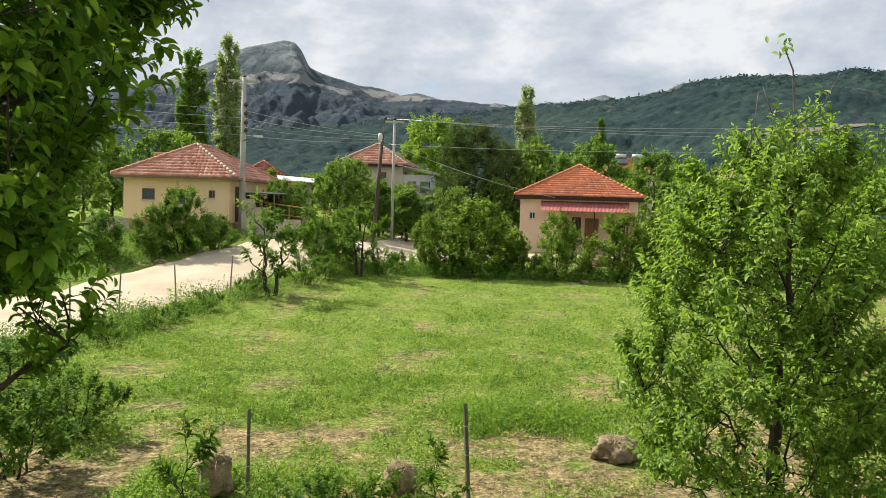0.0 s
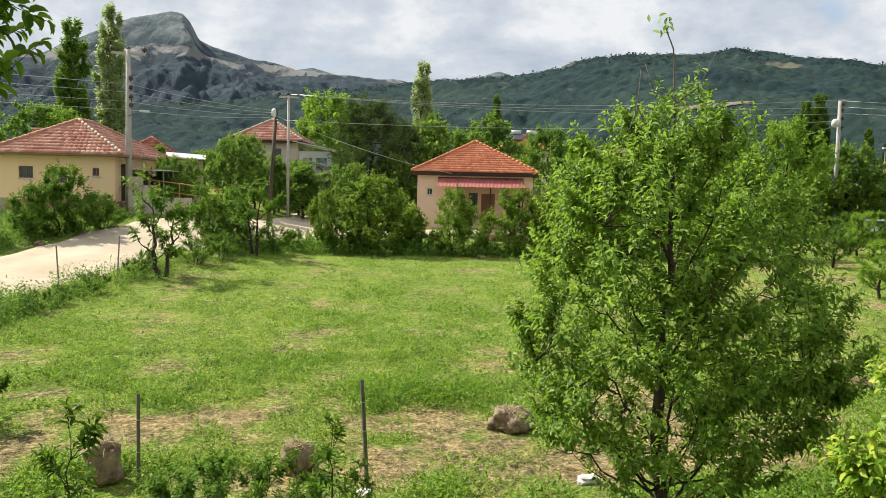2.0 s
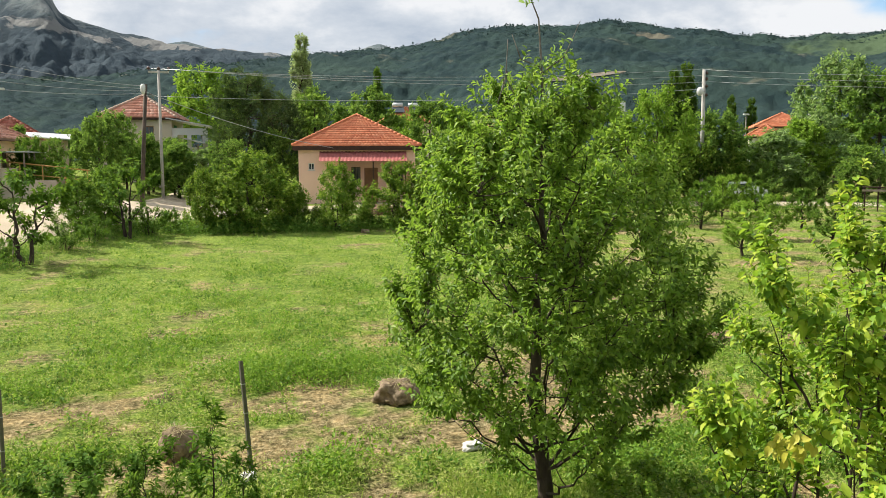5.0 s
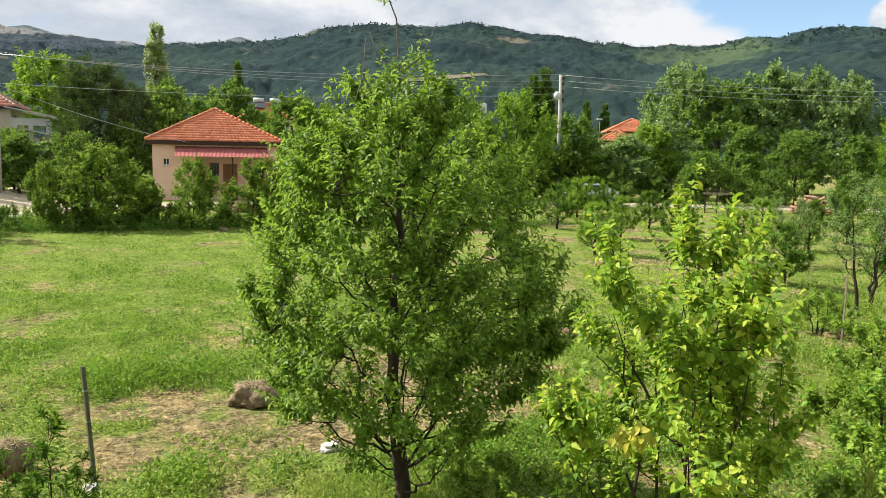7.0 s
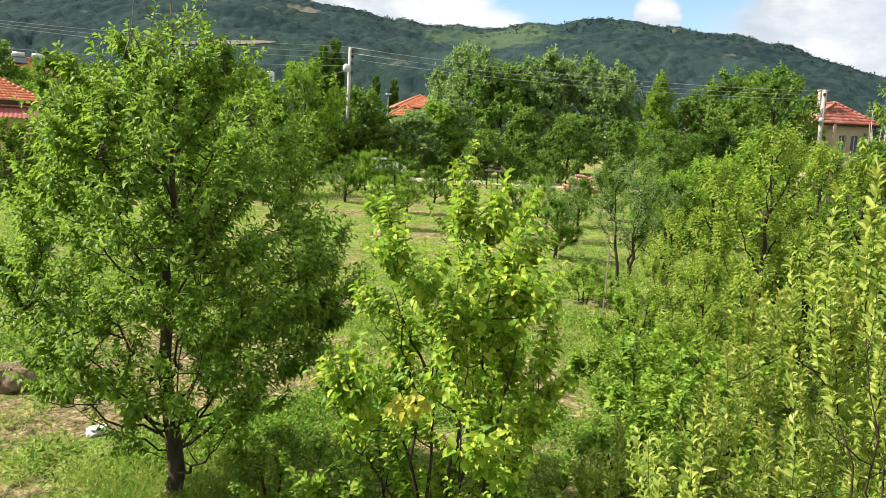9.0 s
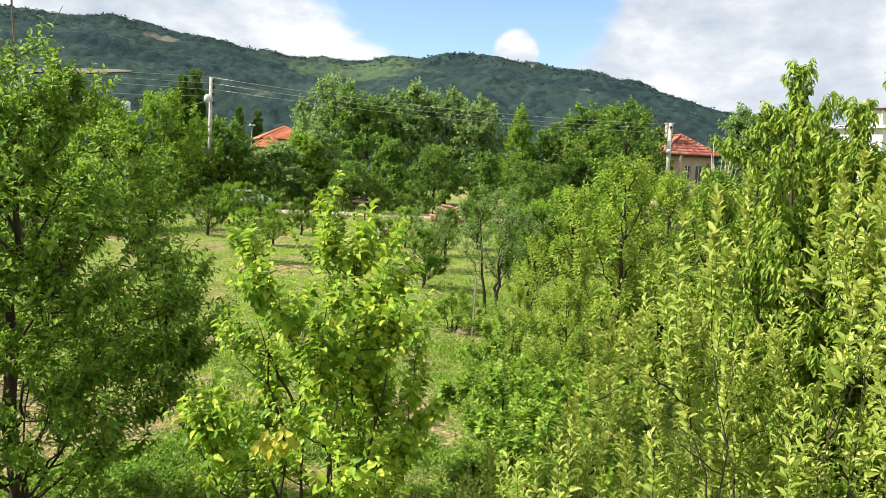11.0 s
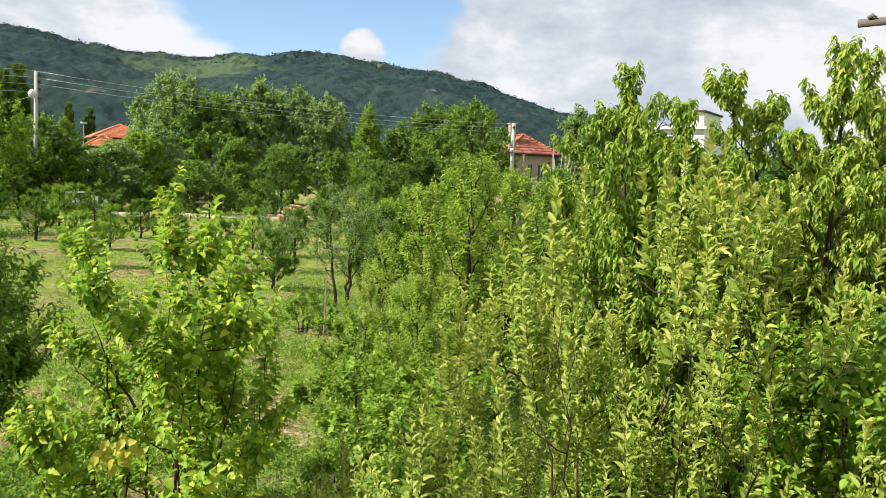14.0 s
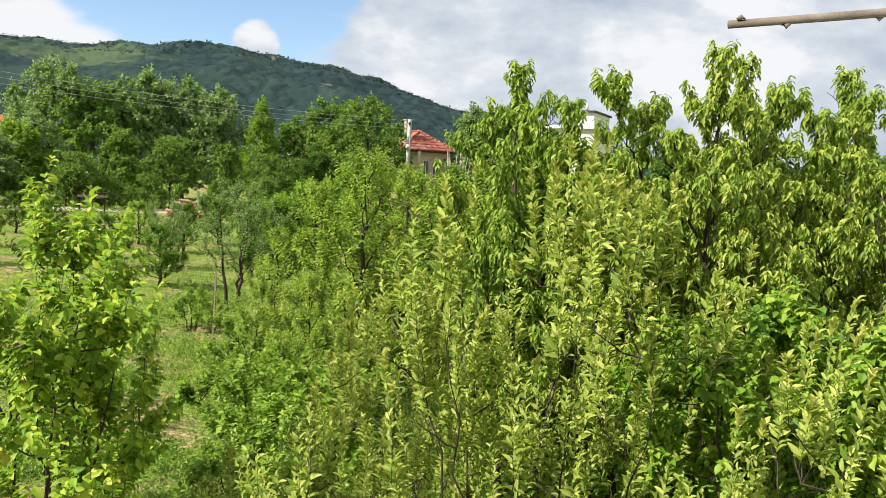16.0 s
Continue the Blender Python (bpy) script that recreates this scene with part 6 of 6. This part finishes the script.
# ---- village trees ----
BIG = dict(seed=83, H=11.0, crown=1.6, R=3.9, profile="round", trunk=0.22, limbs=20, subs=240, shoots=860, per=9, reach=0.85, up=0.15, outward=0.4, follow=0.25, loose_way=0.7, tumble=0.9, limb=0.25, leaf=0.38, wide=0.65, droop=0.2, shape=LEAF_LOW, rise=0.6, lump=0.45, inner=0.35)
BIG2 = dict(BIG, seed=89, H=10.0, crown=1.2, R=3.1, profile="dome", lump=0.5)
PINE = dict(BIG, seed=97, H=9.0, crown=0.8, R=3.0, profile="dome", limbs=34, subs=200, shoots=1300, per=14, leaf=0.28, wide=0.22, up=0.15, droop=0.0, rise=0.1, lump=0.5)
SPIRE = dict(BIG, seed=101, H=10.5, crown=0.6, R=3.1, profile="cone", limbs=34, subs=200, shoots=1300, leaf=0.27, wide=0.5, rise=0.2, reach=0.7, lump=0.35)
POPLAR = dict(seed=103, H=21.0, crown=1.0, R=1.55, profile="poplar", trunk=0.25, limbs=44, subs=240, shoots=1300, per=9, reach=1.3, up=1.6, outward=0.2, follow=0.2, loose_way=0.3, tumble=0.8, leaf=0.40, wide=0.55, droop=0.0, shape=LEAF_LOW, rise=2.2, lump=0.25, inner=0.3, limb=0.2)


def village_tree(kind, make, bark, leaves, label, az_, ds, top_el, sc=None, tn=0.0, base_h=None, wide=1.0):
    x_, y_, z_ = P(az_, ds)
    hh = 3.65 + ds * math.tan(radians(top_el)) - z_
    s = hh / make["H"]
    plant(kind, make, bark, leaves, "tree", label, "tree", az_, ds, s * wide, tn, "village trees", 1.0 / wide)


FILL = dict(BIG, seed=127, limbs=14)
FILL2 = dict(BIG2, seed=131, limbs=14)
MAKES = {"fill": FILL, "fill2": FILL2, "big": BIG, "big2": BIG2, "pine": PINE, "spire": SPIRE, "poplar": POPLAR}
LEAVES = [(LEAF_FAR, "full green broadleaf tree behind the lane"), (LEAF_BRIGHT, "bright fresh green broadleaf tree among houses"), (LEAF_GREY, "tall grey-green willow with airy crown"),
          (NEEDLE, "dark dense pine beside the salmon house"), (LEAF_DARK, "dark shaded broadleaf tree near houses")]


def village_row(rows):
    """Trees of one stretch: kind, leaves, bearing, distance, height of the top in degrees, turn, width."""
    for kd, lf, az_, ds, el_, tn, wd_ in rows:
        mt, lb = LEAVES[lf]
        if el_ < 2.7 and kd in ("big", "big2"):
            kd = kd.replace("big", "fill")
        village_tree(kd, MAKES[kd], BARK, mt, lb, az_, ds, el_, tn=tn, wide=wd_)


# round the ochre house
village_row([
    ("big2", 0, -11.9, 54, 2.3, 15, 0.8), ("big", 0, -10.2, 50, 1.6, 90, 0.9), ("big", 0, -9.0, 60, 2.2, 130, 1), ("big", 0, -23.5, 55, 2.6, 0, 1),
    ("big2", 0, -21.8, 60, 3.6, 60, 1), ("big", 0, -19.0, 75, 4.6, 120, 1), ("big2", 0, -26, 52, 2.8, 180, 1), ("big", 1, -17.6, 78, 4.4, 20, 0.8),
])
# behind the lane mouth
village_row([
    ("big2", 0, -4.5, 57, 1.9, 75, 0.95), ("big", 0, -2.9, 60, 1.7, 160, 0.8),
    ("big", 1, -1.0, 78, 6.2, 0, 1.0), ("big", 0, -7.4, 52, 3.0, 40, 0.9), ("big", 0, -6.6, 55, 3.3, 80, 0.85), ("pine", 3, 2.0, 63, 6.1, 0, 1.05),
    ("big2", 0, -2.6, 58, 1.3, 30, 1.2), ("big", 0, -5.8, 57, 1.5, 120, 1.1), ("big", 0, -4.2, 60, 1.3, 220, 1.1), ("big2", 2, -1.0, 60, 0.9, 320, 1.1),
    ("big", 0, 0.6, 56, 1.6, 70, 0.9),
])
# behind the salmon house
village_row([
    ("pine", 3, 4.1, 66, 4.6, 90, 0.8), ("big2", 0, 6.3, 68, 4.8, 20, 0.9), ("big", 0, 8.2, 74, 4.0, 60, 1), ("big2", 0, 10.3, 76, 4.9, 100, 0.9),
    ("big", 0, 14.2, 78, 4.3, 140, 0.9), ("big2", 1, 16.4, 70, 3.6, 10, 1), ("big2", 0, 3.6, 60, 2.2, 130, 0.9), ("big2", 0, 15.2, 60, 2.2, 190, 1),
    ("big", 0, 17.8, 58, 1.8, 240, 1), ("big", 1, 12.2, 92, 3.2, 300, 1),
])
# along the lane
village_row([
    ("big", 0, 19.5, 74, 4.3, 70, 1), ("big2", 0, 22.6, 66, 4.2, 110, 1), ("big", 1, 25.8, 58, 4.2, 150, 0.9), ("big", 1, 29.4, 56, 4.8, 200, 0.85),
    ("big", 0, 32.9, 62, 3.3, 30, 1.0), ("big2", 2, 39.4, 70, 3.0, 50, 1), ("big2", 2, 36.6, 64, 2.0, 20, 1.5), ("big", 0, 35.0, 66, 1.3, 60, 1.3),
    ("big2", 1, 38.2, 68, 2.6, 90, 1.2), ("big2", 0, 21, 57, 2.0, 290, 1),
])
# the willows
village_row([
    ("big", 2, 40.2, 84, 6.5, 0, 0.85), ("big", 0, 42.6, 82, 5.5, 60, 1), ("big2", 2, 45.8, 84, 6.2, 110, 0.9), ("big", 2, 48.0, 85, 6.0, 160, 0.9),
    ("big2", 0, 44.2, 68, 2.6, 0, 1), ("big", 0, 47.3, 66, 2.4, 100, 1), ("big", 0, 41.8, 62, 1.0, 270, 1.1),
])
# before the beige house
village_row([
    ("big2", 2, 50.2, 84, 5.4, 210, 0.85), ("spire", 1, 53.0, 75, 5.2, 0, 0.95), ("big2", 0, 55.4, 76, 3.9, 40, 0.9), ("big", 0, 58.0, 76, 5.4, 90, 1),
    ("big2", 0, 50.8, 66, 2.0, 150, 1), ("big", 0, 54.0, 62, 1.6, 200, 1.1), ("big2", 4, 57, 60, 1.8, 250, 1.1),
])
# beyond the orchard
village_row([
    ("big", 0, 60.2, 66, 5.6, 140, 0.9), ("big2", 2, 67.2, 72, 5.2, 190, 0.8), ("big", 4, 69.5, 74, 5.6, 250, 0.9), ("big2", 4, 72, 72, 4.4, 10, 0.9),
    ("big", 0, 60, 60, 2.0, 300, 1.1), ("big2", 0, 66, 55, 1.4, 20, 1.1), ("big2", 0, 70, 50, 2.0, 70, 1), ("big2", 0, 92, 42, 3.4, 0, 1), ("big", 0, 76.5, 50, 2.6, 110, 1), ("big2", 0, 81, 46, 2.9, 210, 1.1), ("big", 0, 86, 45, 2.8, 320, 1),
])
# poplars past bearing 30 get the dark leaf: cloud shadow put into their colour
for az_, ds, el_, lf, wd_ in ((-16.9, 105, 9.6, 2, 1.3), (-14.65, 98, 10.7, 1, 1.12), (5.55, 150, 8.25, 2, 1.1), (10.6, 190, 6.2, 2, 0.8), (31.2, 260, 6.2, 2, 1.3), (30.4, 255, 5.8, 2, 1.2), (34.0, 250, 4.1, 2, 1.2), (35.2, 250, 3.9, 2, 1.2)):
    village_tree("poplar", POPLAR, BARK, LEAF_DARK if az_ == 10.6 or az_ > 30 else LEAF_FAR if az_ == -16.9 else LEAF_POPLAR, "tall slender poplar rising over the village", az_, ds, el_, tn=az_ * 40, wide=wd_)


# ---- grass and weeds ----
def on_land(p):
    return np.array([height(x_, y_) for x_, y_ in p])


def tufts(name, label, material, centres, blades, h0, h1, width, seed, spread=0.06, lean=0.45, shape=BLADE):
    rg_ = np.random.default_rng(seed)
    n = len(centres)
    base = np.repeat(centres, blades, 0) + rg_.normal(0, spread, (n * blades, 2))
    at = np.column_stack([base, on_land(base) - 0.01])
    up = np.column_stack([rg_.normal(0, lean, (n * blades, 2)), np.ones(n * blades)])
    ln = np.repeat(rg_.uniform(h0, h1, n), blades) * rg_.uniform(0.6, 1.15, n * blades)
    side = np.column_stack([rg_.normal(0, 1, (n * blades, 2)), np.zeros(n * blades)])
    me = scatter(name, shape, at, up, side, ln, np.full(n * blades, width) * rg_.uniform(0.7, 1.3, n * blades))
    return tagged(part(name, me, material), label, "grass", kind="stuff")


def weeds(name, label, material, centres, leaves_, h0, h1, leaf, seed, spread=0.12):
    """Leafy plants: leaves pointing every way along short stems."""
    rg_ = np.random.default_rng(seed)
    n = len(centres) * leaves_
    base = np.repeat(centres, leaves_, 0) + rg_.normal(0, spread, (n, 2))
    hh = np.repeat(rg_.uniform(h0, h1, len(centres)), leaves_) * rg_.uniform(0.05, 1.0, n)
    at = np.column_stack([base, on_land(base) + hh])
    way = rg_.normal(0, 1, (n, 3)) + (0, 0, 0.25)
    me = scatter(name, LEAF_LOW, at, way, rg_.normal(0, 0.5, (n, 3)) + (0, 0, 1), leaf * rg_.uniform(0.6, 1.3, n), leaf * rg_.uniform(0.3, 0.6, n))
    return tagged(part(name, me, material), label, "weeds", kind="stuff")


def spread_points(seed, count, az0, az1, r0, r1, keep):
    rg_ = np.random.default_rng(seed)
    a = np.radians(rg_.uniform(az0, az1, count))
    r = r0 * (r1 / r0) ** rg_.uniform(0, 1, count)
    p = np.column_stack([r * np.sin(a), r * np.cos(a)])
    return p[[keep(*q) for q in p]]


STONES = ((-2.93, 10.0), (-0.62, 10.25), (2.46, 11.7), (3.0, 9.65))


def off_road(x_, y_):
    if any(abs(x_ - a) < 0.42 and abs(y_ - b) < 0.5 for a, b in STONES):
        return False
    left = x_ > np.interp(y_, (4, 13, 21, 26, 32, 38.5, 46), (-14.6, -11.4, -9.2, -8.3, -6.3, -3.4, 0))
    return left and y_ < 45.5 - 0.3 * max(0, x_ - 25)


def lush(x_, y_):
    return off_road(x_, y_) and bareness(x_, y_) + 0.3 * noise.noise((x_ * 0.8, y_ * 0.8, 2)) < 0.33


def patchy(lo, hi, seed, scale=0.55, soft=0.25):
    """Points that thin out where the sward is worn and between its clumps."""
    rr_ = random.Random(seed)

    def keep(x_, y_):
        w_ = bareness(x_, y_) + 0.42 * noise.noise((x_ * scale, y_ * scale * 1.3, seed)) + 0.25 * noise.noise((x_ * 2.1, y_ * 2.1, seed)) + rr_.uniform(-soft, soft)
        return lo < w_ < hi and off_road(x_, y_)
    return keep


tufts("meadow_grass", "short green meadow grass in uneven tufts", GRASS, spread_points(1, 24000, -30, 75, 6.5, 46, patchy(-9, 0.36, 31)), 4, 0.04, 0.11, 0.014, 3, 0.07, 0.8)
tufts("lush_grass", "thicker fresh green grass patches in the meadow", LUSH, spread_points(2, 26000, -30, 75, 6.5, 44, patchy(-9, 0.15, 32, 0.4)), 5, 0.08, 0.22, 0.020, 4, 0.09, 0.6)
tufts("dry_grass", "dry straw stalks on the worn patches", DRY, spread_points(3, 14000, -30, 75, 6.5, 32, patchy(0.40, 9, 33)), 4, 0.04, 0.13, 0.007, 5, 0.1, 1.4)
weeds("meadow_clover", "low leafy clover and weeds in the meadow", GRASS, spread_points(22, 34000, -30, 75, 6.5, 34, patchy(-9, 0.42, 34, 0.9)), 9, 0.02, 0.20, 0.056, 23, 0.055)
tufts("tall_grass", "long green grass round the plum tree", GRASS, spread_points(6, 2600, 5, 42, 6.2, 10.5, lambda x_, y_: math.hypot(x_ - 3.2, y_ - 7.5) < 1.1 + 0.7 * noise.noise((x_ * 1.3, y_ * 1.3, 8))), 18, 0.14, 0.36, 0.0045, 7, 0.08, 0.6)
tufts("orchard_grass", "long tangled grass under the orchard trees", GRASS, spread_points(8, 6000, 30, 92, 6.5, 26, lambda x_, y_: noise.noise((x_ * 0.3, y_ * 0.3, 15)) > -0.1), 7, 0.10, 0.28, 0.011, 9, 0.1, 0.7)


def bank(x_, y_):
    e_ = np.interp(y_, (4, 13, 21, 26, 32, 38.5, 46), (-13.9, -10.7, -8.6, -7.6, -5.6, -2.8, 0.4))
    return -0.5 < x_ - e_ < 1.1


uneven = lambda x_, y_: bank(x_, y_) and noise.noise((x_ * 0.8, y_ * 0.8, 4)) > -0.15
weeds("road_bank_weeds", "tall leafy weeds growing along the road bank", WEED, spread_points(10, 15000, -38, 0, 15, 42, uneven), 24, 0.10, 0.85, 0.08, 11, 0.10)
tufts("road_bank_stalks", "upright weed stalks and grass on the bank", LUSH, spread_points(12, 1300, -38, 0, 17, 42, bank), 9, 0.2, 0.5, 0.010, 13, 0.12, 0.4)
tufts("road_bank_straw", "pale dry grass along the road edge", DRY, spread_points(14, 1500, -38, 0, 17, 42, lambda x_, y_: bank(x_ + 0.7, y_)), 8, 0.2, 0.5, 0.007, 15, 0.1, 0.35)
weeds("edge_weeds", "leafy weeds under the bushes at the meadow edge", WEED, spread_points(16, 3200, -6, 40, 36, 41.5, lambda x_, y_: abs(y_ - 37.6 + 0.12 * max(0, x_ - 8)) < 1.4), 14, 0.15, 0.7, 0.13, 17, 0.2)
weeds("far_side_weeds", "rough weeds on the far side of the road", WEED, spread_points(18, 4200, -34, -13.5, 29, 42, lambda x_, y_: x_ < np.interp(y_, (20, 26, 32, 38.5, 46), (-15.8, -14.5, -12.4, -9.3, -6.5))), 9, 0.1, 0.4, 0.12, 19, 0.2)
weeds("meadow_weeds", "broad leaved weeds scattered in the meadow", WEED, spread_points(20, 24000, -30, 80, 7.5, 42, patchy(-9, 0.22, 36, 0.5)), 8, 0.03, 0.22, 0.08, 21, 0.09)
weeds("meadow_tussocks", "taller leafy clumps standing out of the meadow", LUSH, spread_points(24, 9000, -30, 80, 9.5, 43, patchy(-9, 0.10, 37, 0.35, 0.1)), 16, 0.12, 0.36, 0.08, 25, 0.12)
mx_, my_, _ = P(4.6, 13.9)
mr_ = np.random.default_rng(44)
mound = np.column_stack([mr_.normal(mx_, 0.7, 230), mr_.normal(my_, 0.4, 230)])
weeds("grass_clump", "dense mound of fresh green herbs in the meadow", LUSH, mound, 34, 0.12, 0.46, 0.06, 45, 0.12)
weeds("meadow_clumps", "knee-high leafy weed clumps with dark gaps between", LUSH, spread_points(26, 3800, -30, 60, 9.0, 22, patchy(-9, 0.30, 41, 0.7, 0.15)), 30, 0.06, 0.30, 0.06, 27, 0.085)
lane = lambda x_, y_: -1.6 < y_ - np.interp(x_, (0.5, 9, 20, 33, 45, 60), (45.2, 47.8, 47.2, 45.4, 41.2, 33.2)) < 0.3 and noise.noise((x_ * 0.5, y_ * 0.5, 6)) > -0.25
weeds("lane_side_weeds", "rank dark weeds along the near edge of the lane", WEED, spread_points(28, 9000, 8, 58, 40, 66, lane), 14, 0.15, 0.75, 0.13, 29, 0.2)
